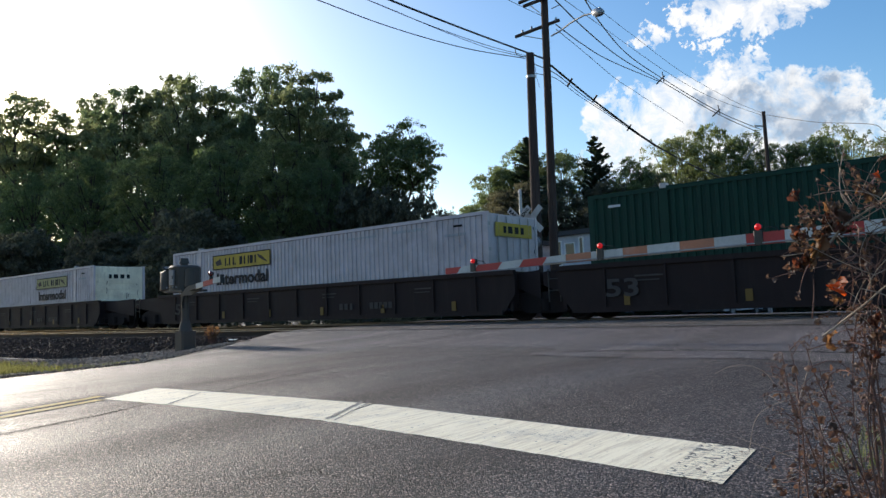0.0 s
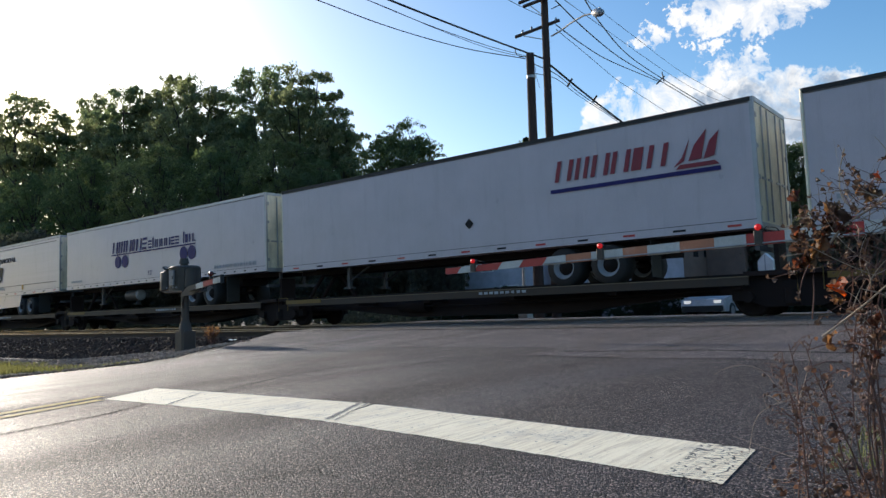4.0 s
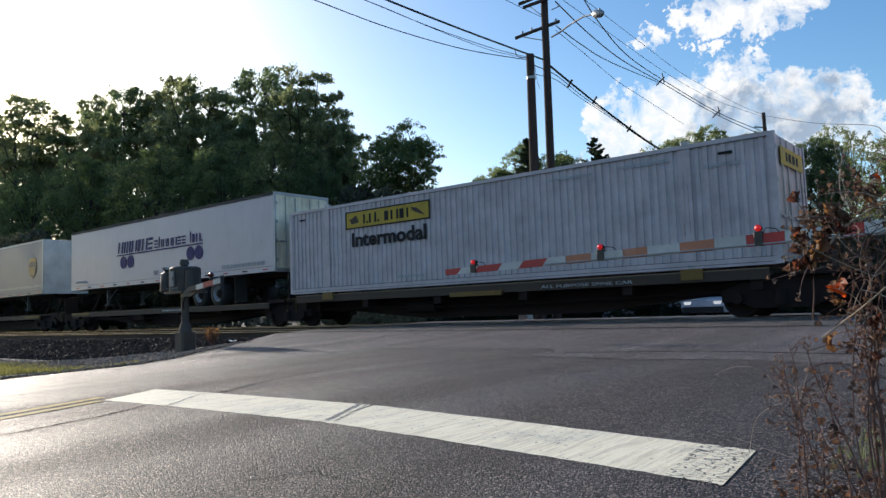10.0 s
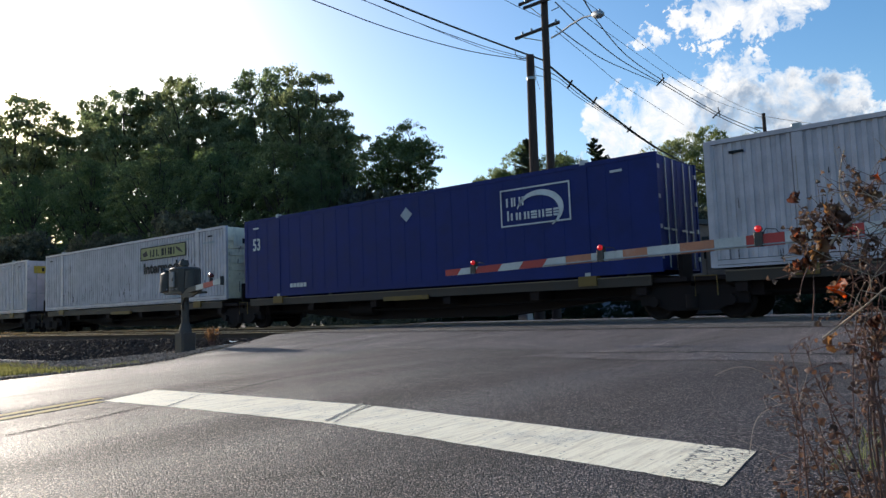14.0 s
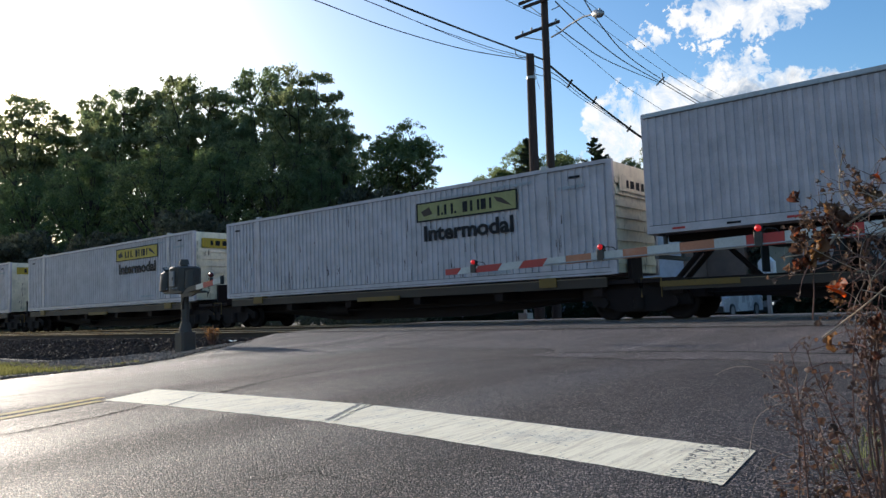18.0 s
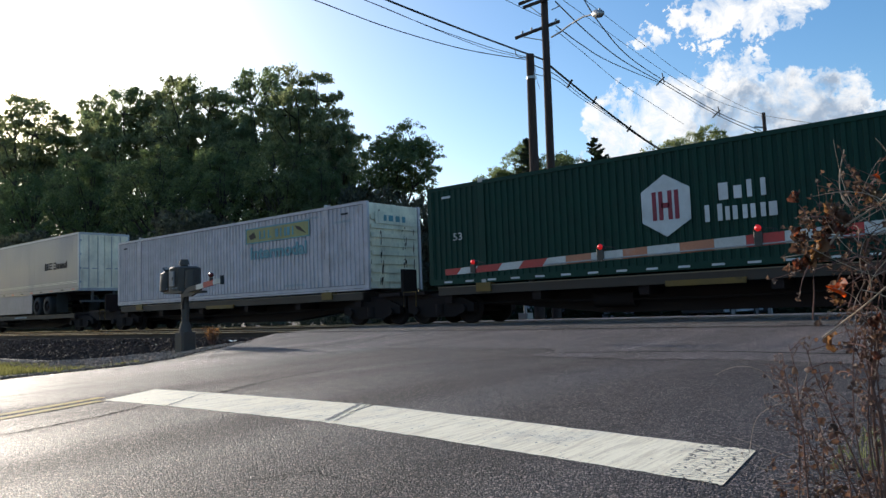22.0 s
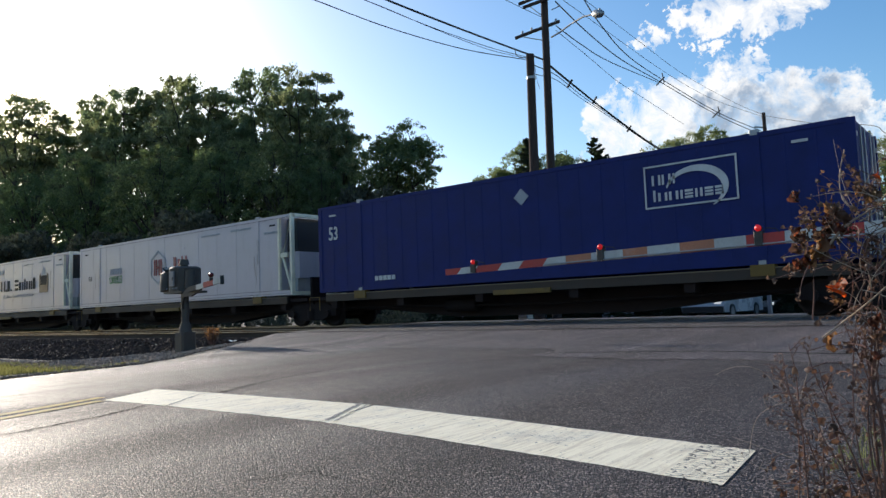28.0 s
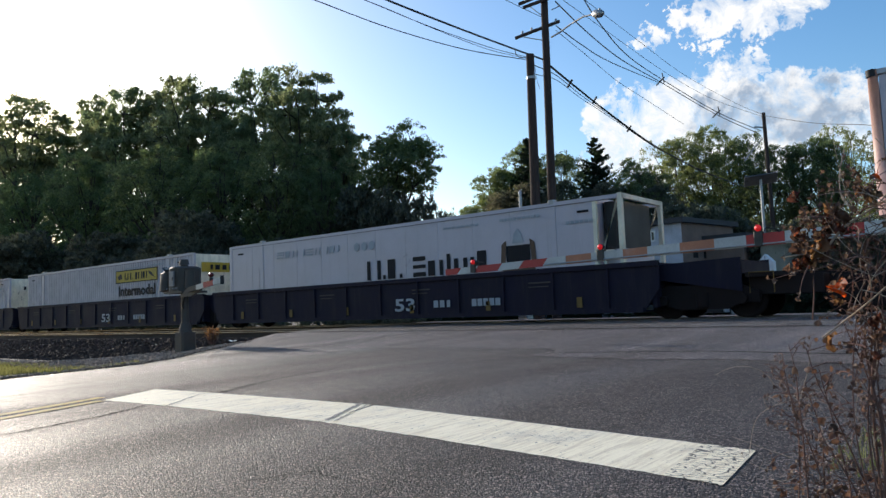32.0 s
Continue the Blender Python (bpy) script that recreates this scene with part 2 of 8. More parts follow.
M_GREY = surf("grey trailer paint", (0.195, 0.185, 0.205), 0.42, streak=(GRIME, 0.25), stain=(0.8, 0.14), bump=0.02)
M_BAND = surf("dull pale grey band", (0.265, 0.245, 0.265), 0.5, streak=(GRIME, 0.3), bump=0.02)
M_BLUE = surf("blue container paint", (0.014, 0.024, 0.125), 0.65, dirt=((0.03, 0.035, 0.12), 0.22, 0.7), bump=0.03, spec=0.2)
M_GREEN = surf("green container paint", (0.006, 0.038, 0.026), 0.62, dirt=((0.02, 0.05, 0.035), 0.3, 0.7), bump=0.03, spec=0.22)
M_ALU = surf("mill aluminium", (0.40, 0.41, 0.43), 0.5, 0.6, streak=(GRIME, 0.4))
M_YEL = surf("yellow logo panel", (0.44, 0.31, 0.03), 0.55, streak=(GRIME, 0.45), dirt=((0.30, 0.22, 0.06), 0.5, 1.6), spec=0.3)
M_OLIVE = surf("faded yellow panel", (0.30, 0.285, 0.12), 0.6, streak=(GRIME, 0.5), dirt=((0.36, 0.36, 0.30), 0.7, 2.0), spec=0.3)
M_INK = surf("black lettering", (0.016, 0.017, 0.021), 0.6, grain=(40, 0.2), spec=0.12)
M_NAVY = surf("navy lettering", (0.026, 0.024, 0.125), 0.55, spec=0.15)
M_RED = surf("dark red lettering", (0.22, 0.012, 0.03), 0.5)
M_TEAL = surf("faded teal lettering", (0.10, 0.26, 0.30), 0.6)
M_LGREEN = surf("green lettering", (0.03, 0.24, 0.06), 0.5)
M_PALE = surf("white lettering", (0.56, 0.56, 0.56), 0.5)
M_FAINT = surf("faint grey lettering", (0.34, 0.36, 0.39), 0.6)
M_RUBPALE = surf("scuffed pale lettering", (0.30, 0.29, 0.30), 0.55, grain=(30, 0.3), dirt=((0.06, 0.06, 0.065), 0.5, 6.0))
M_DIM = surf("grime-dulled white stencil", (0.075, 0.065, 0.062), 0.75, dirt=((0.02, 0.016, 0.016), 0.8, 4.0), spec=0.15)
M_BROWN = surf("brown shield", (0.07, 0.03, 0.015), 0.45)
M_GOLD = surf("gold shield", (0.45, 0.24, 0.02), 0.45)
M_WELL = surf("dark blue freight car paint", (0.013, 0.0105, 0.024), 0.7, spec=0.2, dirt=((0.03, 0.026, 0.028), 0.6, 0.8), streak=((0.04, 0.035, 0.035), 0.6))
M_WELL2 = surf("oxide brown freight car paint", (0.024, 0.0145, 0.0145), 0.7, spec=0.2, dirt=((0.03, 0.022, 0.02), 0.6, 0.8), streak=((0.04, 0.03, 0.025), 0.6))
# grimy underframe steels set darker still: shade below the cars put into their colour
M_SPINE = surf("grimy spine car steel, shade in its tone", (0.020, 0.0115, 0.011), 0.8, dirt=((0.026, 0.015, 0.012), 0.7, 1.2), spec=0.25)
M_LIP = surf("rubbed tan deck edge", (0.19, 0.14, 0.09), 0.7, dirt=((0.03, 0.025, 0.02), 0.7, 1.5))
M_SIDE = surf("tan grimy car side", (0.045, 0.028, 0.018), 0.7, dirt=((0.03, 0.025, 0.02), 0.9, 1.0))
M_UNDER = surf("grimy galvanised steel", (0.09, 0.09, 0.095), 0.7, 0.2, dirt=((0.02, 0.02, 0.02), 0.8, 3.0))
M_SCUFF = surf("rust and rubber scuffs", (0.06, 0.042, 0.034), 0.85, rand=0.5)
M_RUN = surf("thin brown rust run", (0.33, 0.28, 0.25), 0.8, rand=0.45, streak=((0.10, 0.06, 0.04), 0.5))
M_SYEL = surf("worn yellow car paint", (0.16, 0.09, 0.012), 0.65, dirt=((0.03, 0.025, 0.02), 0.9, 1.5))
M_BOGIE = surf("bogie cast steel", (0.015, 0.009, 0.0085), 0.85, 0.0, dirt=((0.022, 0.013, 0.010), 0.6, 3.0), spec=0.25)
M_TYRE = surf("tyre rubber", (0.016, 0.014, 0.014), 0.8, bump=0.2)
M_RIM = surf("dull wheel rim", (0.22, 0.22, 0.23), 0.55, 0.2, dirt=((0.04, 0.035, 0.03), 0.8, 5.0))
M_RIML = surf("pale painted wheel rim", (0.27, 0.27, 0.29), 0.5, 0.1, dirt=((0.03, 0.025, 0.025), 0.85, 3.0))
M_MECH = surf("grimy painted housing", (0.062, 0.053, 0.046), 0.6, 0.2, dirt=((0.03, 0.03, 0.025), 0.8, 4.0))
M_DARK = surf("black grille", (0.012, 0.013, 0.015), 0.55)
M_RUBBER = surf("black rubber", (0.02, 0.02, 0.02), 0.7)
M_TAPE_R = surf("red reflective tape", (0.45, 0.02, 0.02), 0.35)
M_ASPH = asphalt("asphalt", (0.085, 0.066, 0.0595), 1.0, True)
M_CREW = asphalt("smooth crossing asphalt", (0.166, 0.136, 0.123), 0.7)
M_LINE = road_paint("worn white road paint", 0.35)
M_LINEC = road_paint("crazed white road paint", 1.0)
M_WORN = surf("worn-through road paint", (0.34, 0.31, 0.27), 0.85, spec=0.2, grain=(90, 0.6), dirt=((0.6, 0.55, 0.45), 0.9, 30.0), bump=0.6)
M_YLINE = surf("worn yellow road paint", (0.58, 0.45, 0.20), 0.8, spec=0.15, dirt=((0.12, 0.115, 0.11), 0.9, 12.0), bump=0.3)
M_TAR = surf("crack filler tar", (0.010, 0.010, 0.010), 0.95, spec=0.05)
M_ROADBAND = surf("dark road band", (0.030, 0.029, 0.028), 0.95, spec=0.1, grain=(60, 0.4))
M_GROUND = surf("dusty gravelly soil", (0.085, 0.072, 0.058), 0.9, grain=(35, 0.35), stain=(0.4, 0.4), bump=0.8, bscale=18)
M_STONE = surf("ballast stone", (0.31, 0.225, 0.17), 0.9, rand=0.5, bump=0.3, spec=0.15)
# darker copy of the ballast stone, carrying the train's shade in its colour
M_STONED = surf("ballast stone, shade in its colour", (0.066, 0.044, 0.036), 0.9, rand=0.4, bump=0.3, spec=0.12)
M_BED = surf("ballast bed", (0.05, 0.044, 0.038), 0.9, grain=(22, 0.5), bump=1.0, bscale=20)
M_RAIL = surf("rusty rail web", (0.030, 0.018, 0.013), 0.75, 0.2)
M_RAILTOP = surf("polished rail head", (0.30, 0.27, 0.25), 0.30, 1.0, stretch=(0.2, 6, 6))
M_TIE = surf("creosoted timber", (0.045, 0.035, 0.028), 0.85, rand=0.3)
M_WOOD = surf("weathered pole timber", (0.060, 0.042, 0.036), 0.85, spec=0.2, stretch=(8, 8, 0.35), grain=(6, 0.35), bump=0.4, bscale=6)
M_GALV = surf("galvanised steel", (0.36, 0.37, 0.38), 0.5, 0.6, dirt=(GRIME, 0.4, 4.0))
M_SIGNW = surf("white sign sheeting", (0.75, 0.75, 0.74), 0.4)
# sign white lowered to grey: the boards' shade is in this colour, plus grime
M_BUCK = surf("grimy crossbuck sheeting, shade in its grey", (0.42, 0.41, 0.40), 0.6, streak=(GRIME, 0.3), dirt=(GRIME, 0.2, 5.0))
M_GLOW = glowing("bright lit red lens", (0.85, 0.02, 0.02), 0.9)
M_ARMW = surf("white gate arm sheeting", (0.52, 0.51, 0.49), 0.45, streak=(GRIME, 0.3))
M_ARMR = surf("red gate arm sheeting", (0.42, 0.035, 0.03), 0.45)
M_ARMO = surf("faded orange gate arm sheeting", (0.44, 0.17, 0.09), 0.5, dirt=((0.5, 0.4, 0.35), 0.5, 3.0))
M_CABLE = surf("black cable sheath", (0.012, 0.012, 0.013), 0.6)
M_LENS = glowing("lit red lens", (0.70, 0.012, 0.014), 0.38)
M_HEAD = glowing("lit headlight", (1.0, 0.97, 0.9), 0.5)
M_LENSOFF = surf("unlit red lens", (0.10, 0.01, 0.01), 0.2)
M_WALLB = surf("pale blue painted siding", (0.44, 0.45, 0.50), 0.6, streak=(GRIME, 0.15))
M_WALLT = surf("taupe stucco", (0.19, 0.125, 0.10), 0.85)
M_BEIGE = surf("beige stucco", (0.30, 0.27, 0.21), 0.85)
M_SALMON = surf("faded salmon paint", (0.62, 0.36, 0.30), 0.5, streak=(GRIME, 0.2))
M_ROOF = surf("dark roof membrane", (0.05, 0.05, 0.055), 0.85)
M_GLASS = surf("dark window glass", (0.02, 0.025, 0.03), 0.08, grain=(1, 0.0), stain=(1, 0.0), bump=0)
M_TAUPE = surf("taupe car paint", (0.16, 0.14, 0.13), 0.3, bump=0)
M_CARW = surf("white car paint", (0.42, 0.42, 0.44), 0.25, bump=0)
M_BARK = surf("tree bark", (0.07, 0.055, 0.042), 0.9, stretch=(4, 4, 0.8), bump=0.6, bscale=5)
M_LEAF = leafy("green foliage", (0.090, 0.115, 0.064), (0.21, 0.27, 0.10))
M_LEAFY = leafy("yellow-green foliage", (0.10, 0.12, 0.055), (0.25, 0.30, 0.11))
# paler leaf for the tall crowns: sunlight and haze put into the colour
M_LEAFT = leafy("upper foliage, sunlight in its colour", (0.112, 0.125, 0.08), (0.33, 0.38, 0.18))
# duller leaf for undergrowth and lower trees: their shade is in the colour
M_LEAFU = leafy("undergrowth foliage, shade in its colour", (0.115, 0.108, 0.088), (0.15, 0.15, 0.09))
M_LEAFD = leafy("dark conifer foliage", (0.022, 0.042, 0.02), (0.03, 0.05, 0.02))
M_GRASS = leafy("sunlit grass", (0.11, 0.115, 0.05), (0.20, 0.20, 0.07))
M_STALK = surf("dry brown stalk", (0.155, 0.092, 0.077), 0.85, rand=0.4, spec=0.15)
M_STRAW = surf("pale straw stalk", (0.40, 0.315, 0.24), 0.8, spec=0.2)
M_DEAD = leafy("withered brown leaf", (0.142, 0.086, 0.067), (0.11, 0.06, 0.04), 0.6)
M_TAN = leafy("dry tan leaf", (0.17, 0.10, 0.055), (0.24, 0.12, 0.05), 0.4)
M_RUST = leafy("rusty red leaf", (0.12, 0.045, 0.028), (0.17, 0.05, 0.025), 0.4)
M_ORANGE = leafy("orange autumn leaf", (0.40, 0.07, 0.012), (0.85, 0.12, 0.01), 0.2)
M_SEED = surf("dry seed head", (0.16, 0.105, 0.085), 0.85, rand=0.4)


# ---- building helpers ----
class Shape:
    """Collects corners and faces of one part."""

    def __init__(self):
        self.v, self.f, self.s = [], [], []

    def add(self, verts, faces, smooth=False):
        n = len(self.v)
        self.v += [tuple(p) for p in verts]
        self.f += [tuple(i + n for i in f) for f in faces]
        self.s += [smooth] * len(faces)
        return self

    def box(self, x0, x1, y0, y1, z0, z1, m=None, b=0.0):
        if b:
            p = [(x, y, z) for z in (z0, z1) for (x, y) in ((x0 + b, y0), (x1 - b, y0), (x1, y0 + b), (x1, y1 - b), (x1 - b, y1), (x0 + b, y1), (x0, y1 - b), (x0, y0 + b))]
            f = [tuple(range(7, -1, -1)), tuple(range(8, 16))] + [(i, (i + 1) % 8, 8 + (i + 1) % 8, 8 + i) for i in range(8)]
        else:
            p = [(x, y, z) for z in (z0, z1) for (x, y) in ((x0, y0), (x1, y0), (x1, y1), (x0, y1))]
            f = [(3, 2, 1, 0), (4, 5, 6, 7), (0, 1, 5, 4), (1, 2, 6, 5), (2, 3, 7, 6), (3, 0, 4, 7)]
        if m:
            p = [m @ Vector(q) for q in p]
        return self.add(p, f)

    def tube(self, pts, r, n=8, r1=None, cap=True):
        pts = [Vector(p) for p in pts]
        rings, k = [], len(pts)
        for i, p in enumerate(pts):
            d = (pts[min(i + 1, k - 1)] - pts[max(i - 1, 0)]).normalized()
            a = d.orthogonal().normalized() if abs(d.z) > 0.98 else d.cross(Vector((0, 0, 1))).normalized()
            c = d.cross(a)
            rr = r + ((r if r1 is None else r1) - r) * i / max(1, k - 1)
            rings.append([p + (a * math.cos(j * math.tau / n) + c * math.sin(j * math.tau / n)) * rr for j in range(n)])
        fs = [(i * n + j, i * n + (j + 1) % n, (i + 1) * n + (j + 1) % n, (i + 1) * n + j) for i in range(k - 1) for j in range(n)]
        self.add([q for ring in rings for q in ring], fs, True)
        if cap:
            self.add(rings[0], [tuple(range(n - 1, -1, -1))])
            self.add(rings[-1], [tuple(range(n))])
        return self

    def disc(self, c, axis, r, d, n=16):
        c, axis = Vector(c), Vector(axis).normalized()
        return self.tube([c - axis * d / 2, c + axis * d / 2], r, n)

    def lathe(self, c, axis, prof, n=20):
        """prof: (along, radius) pairs"""
        c, axis = Vector(c), Vector(axis).normalized()
        a = axis.orthogonal().normalized()
        b = axis.cross(a)
        k = len(prof)
        vs = [c + axis * h + (a * math.cos(j * math.tau / n) + b * math.sin(j * math.tau / n)) * r for h, r in prof for j in range(n)]
        fs = [(i * n + j, i * n + (j + 1) % n, (i + 1) * n + (j + 1) % n, (i + 1) * n + j) for i in range(k - 1) for j in range(n)]
        return self.add(vs, fs, True)

    def poly(self, pts, y0, y1):
        """A plate: outline in x and z, from y0 to y1."""
        n = len(pts)
        vs = [(x, y0, z) for x, z in pts] + [(x, y1, z) for x, z in pts]
        fs = [tuple(range(n)), tuple(range(2 * n - 1, n - 1, -1))] + [(i, n + i, n + (i + 1) % n, (i + 1) % n) for i in range(n)]
        return self.add(vs, fs)


def mesh_of(name, sh, mat):
    me = bpy.data.meshes.new(name)
    me.from_pydata(sh.v, [], sh.f)
    me.polygons.foreach_set("use_smooth", sh.s)
    me.materials.append(mat)
    me.update()
    return me


def part(name, sh, mat, parent=None, label=""):
    ob = new(name, sh if isinstance(sh, bpy.types.Mesh) else mesh_of(name, sh, mat))
    if parent:
        ob.parent = parent
    if label:
        ob["label"] = label
    return ob


def thing(name, label, category, group="", at=None):
    e = new(name)
    e.empty_display_size = 0.3
    if at is not None:
        e.matrix_basis = at
    return tagged(e, label, category, group)


def solid(name, sh, mat, label, category="", group="", kind=""):
    return tagged(part(name, sh, mat), label, category, group, kind)


def lettering(name, text, x0, x1, z0, z1, y, mat, parent, bold=0.0, shear=0.0, label=""):
    """Readable words on a face that looks towards -y, fitted into x0..x1, z0..z1."""
    cu = bpy.data.curves.new(name, "FONT")
    cu.body, cu.offset, cu.extrude, cu.shear, cu.resolution_u = text, bold, 0.004, shear, 3
    tmp = new(name, cu)
    me = bpy.data.meshes.new_from_object(tmp.evaluated_get(bpy.context.evaluated_depsgraph_get()))
    bpy.data.objects.remove(tmp)
    n = len(me.vertices)
    c = np.empty(n * 3)
    me.vertices.foreach_get("co", c)
    c = c.reshape(n, 3)
    lo, hi = c.min(0), c.max(0)
    o = np.empty_like(c)
    o[:, 0] = x0 + (c[:, 0] - lo[0]) / (hi[0] - lo[0]) * (x1 - x0)
    o[:, 2] = z0 + (c[:, 1] - lo[1]) / (hi[1] - lo[1]) * (z1 - z0)
    o[:, 1] = y - c[:, 2]
    me.vertices.foreach_set("co", o.ravel())
    me.materials.clear()
    me.materials.append(mat)
    me.update()
    return part(name, me, mat, parent, label)


def bars(name, n, x0, x1, z0, z1, y, mat, parent, thin=False, seed=1):
    """Small print drawn as plain upright blocks, no letters."""
    rng = random.Random(seed)
    sh = Shape()
    w = (x1 - x0) / n
    for i in range(n):
        a, b = x0 + w * i + w * 0.10, x0 + w * (i + 1) - w * 0.10
        if not thin:
            c, f = (a + b) / 2, rng.uniform(0.24, 0.36) * w
            a, b = c - f, c + f
        sh.poly([(a, z0), (b, z0), (b, z1), (a, z1)], y - 0.004, y + 0.004)
    return tagged(part(name, sh, mat, parent), kind="stuff")


WIDE = {"O": 1.0, "B": 0.72, "I": 0.44, "=": 0.86, "o": 0.84, "b": 0.62, "i": 0.36, "-": 0.74, ".": 0.30, " ": 0.5}


def marks(name, pattern, x0, x1, z0, z1, y, mat, parent, slant=0.0, w=0.20, xh=0.74):
    """A wordmark as a row of plain bars: O a pair of uprights, B a block, I one upright, = level bars; small ones are lower."""
    sh = Shape()
    k = (x1 - x0) / (sum(WIDE[c] for c in pattern) - 0.14)
    H = z1 - z0
    t = w * H
    x = x0

    def put(pts):
        sh.poly([(px + slant * (pz - z0), pz) for px, pz in pts], y - 0.004, y + 0.004)

    def slab(a, b, c, d):
        put([(a, c), (b, c), (b, d), (a, d)])

    for ch in pattern:
        a, b = x, x + k * (WIDE[ch] - 0.14)
        top = z0 + H * (1.0 if ch in "OBI=" else xh)
        q = min(t * 0.95, (b - a) * 0.36)
        if ch in "Oo":
            slab(a, a + q * 1.15, z0, top)
            slab(b - q * 1.15, b, z0, top)
        elif ch in "Bb":
            slab(a, a + (b - a) * 0.78, z0, top)
        elif ch in "Ii":
            slab(a + (b - a - min(t, b - a)) / 2, a + (b - a + min(t, b - a)) / 2, z0, top)
        elif ch in "=-":
            slab(a, b, top - t, top)
            slab(a, b, z0, z0 + t)
            slab(a, b, (z0 + top - t * 0.8) / 2, (z0 + top + t * 0.8) / 2)
        elif ch == ".":
            slab(a, a + min(t, b - a), z0, z0 + t)
        x += k * WIDE[ch]
    return tagged(part(name, sh, mat, parent), kind="stuff")


def plate(name, x0, x1, z0, z1, y, mat, parent, label=""):
    return part(name, Shape().box(x0, x1, y - 0.004, y + 0.004, z0, z1), mat, parent, label)


def round_plate(name, x, z, r, y, mat, parent):
    return part(name, Shape().disc((x, y, z), (0, 1, 0), r, 0.008, 28), mat, parent)


def hexagon(x, z, r):
    return [(x + r * math.sin(i * math.pi / 3), z + r * 1.08 * math.cos(i * math.pi / 3)) for i in range(6)]


def ring_plate(name, outer, inner, y, mat, parent):
    n = len(outer)
    sh = Shape()
    for i in range(n):
        j = (i + 1) % n
        sh.poly([outer[i], outer[j], inner[j], inner[i]], y - 0.004, y + 0.004)
    return part(name, sh, mat, parent)


def at(px, py, y):
    """The place on the line of sight through that direction, y metres beyond the camera."""
    yaw, pitch, roll, f = radians(-39.003), radians(4.709), radians(-2.14), 1281.23
    fw = Vector((math.sin(yaw) * math.cos(pitch), math.cos(yaw) * math.cos(pitch), math.sin(pitch)))
    rt = Vector((math.cos(yaw), -math.sin(yaw), 0))
    up = rt.cross(fw)
    r2, u2 = rt * math.cos(roll) + up * math.sin(roll), up * math.cos(roll) - rt * math.sin(roll)
    d = fw + r2 * ((px - 784) / f) - u2 * ((py - 441) / f)
    return Vector(EYE) + d * (y / d.y)


# ---- ground, road and tracks ----
Y_TRAIN, Y_NEAR = 17.65, 13.30
SKEW = math.tan(radians(15))


def road_z(y):
    pts = [(-40, -0.9), (-10, -0.42), (0, -0.235), (3.2, -0.19), (6, -0.145), (8.5, -0.10), (10.5, -0.045), (12.0, 0.0), (19.5, 0.0), (22, -0.06), (28, -0.27), (36, -0.50), (60, -1.0), (200, -1.6)]
    for (a, p), (b, q) in zip(pts, pts[1:]):
        if y <= b:
            return p + (q - p) * (y - a) / (b - a)
    return -1.6


def left_edge(y):
    """The asphalt widens towards the crossing."""
    return -9.9 - (y - 3.4) * SKEW - 0.5 * max(0.0, min(y, 12.4) - 5.6) + (0.0 if y < 21 else 3.4 * min(1, (y - 21) / 6))


def left_drop(x, y):
    return -0.03 * min(1, max(0, (-6.5 - x) / 3)) * min(1, max(0, (11.3 - y) / 1.5)) * min(1, max(0, (y - 3.5) / 2))


def road_side(x, y):
    """Metres beyond the asphalt: negative on it."""
    left, right = left_edge(y), 0.35 - (y - 3.0) * SKEW * 0.5
    return max(left - x, x - right)


def ground_z(x, y):
    out = road_side(x, y)
    k = min(1.0, max(0.0, out / 1.5))
    z = road_z(min(max(y, -40), 200)) - 0.05
    bank = 0.0
    if 9.5 < y < 22.5:
        bank = -0.32 + 0.0 * y
    z = z * (1 - k) + (bank if bank else z - 0.10) * k
    if y < 9.5 and out > 0:
        z -= 0.05 * k
    if x < -20 and y > 24:
        z += 0.0
    if x < -15 and 6.2 < y < 12:
        z -= 0.42 * min(1, (-15 - x) / 4) * min(1, (y - 6.2) / 1.5)
    return z + 0.02 * noise.noise((x * 0.6, y * 0.6, 0)) * k


def axis(*spans):
    out = []
    for a, b, s in spans:
        n = max(1, round((b - a) / s))
        out += [a + (b - a) * i / n for i in range(n)]
    return out + [spans[-1][1]]


def sheet(name, xs, ys, fz, mat, label, kind="structure"):
    sh = Shape()
    sh.v = [(x, y, fz(x, y)) for y in ys for x in xs]
    n = len(xs)
    for j in range(len(ys) - 1):
        for i in range(n - 1):
            sh.f.append((j * n + i, j * n + i + 1, (j + 1) * n + i + 1, (j + 1) * n + i))
            sh.s.append(True)
    return solid(name, sh, mat, label, kind=kind)


sheet("ground", axis((-3000, -300, 300), (-300, -60, 12), (-60, -30, 2), (-30, 12, 0.5), (12, 60, 4), (60, 900, 60), (900, 3000, 300)),
               axis((-3000, -100, 300), (-100, -10, 6), (-10, 30, 0.5), (30, 80, 4), (80, 400, 40), (400, 3000, 300)),
               ground_z, M_GROUND, "dusty gravel and soil ground beside the railway")

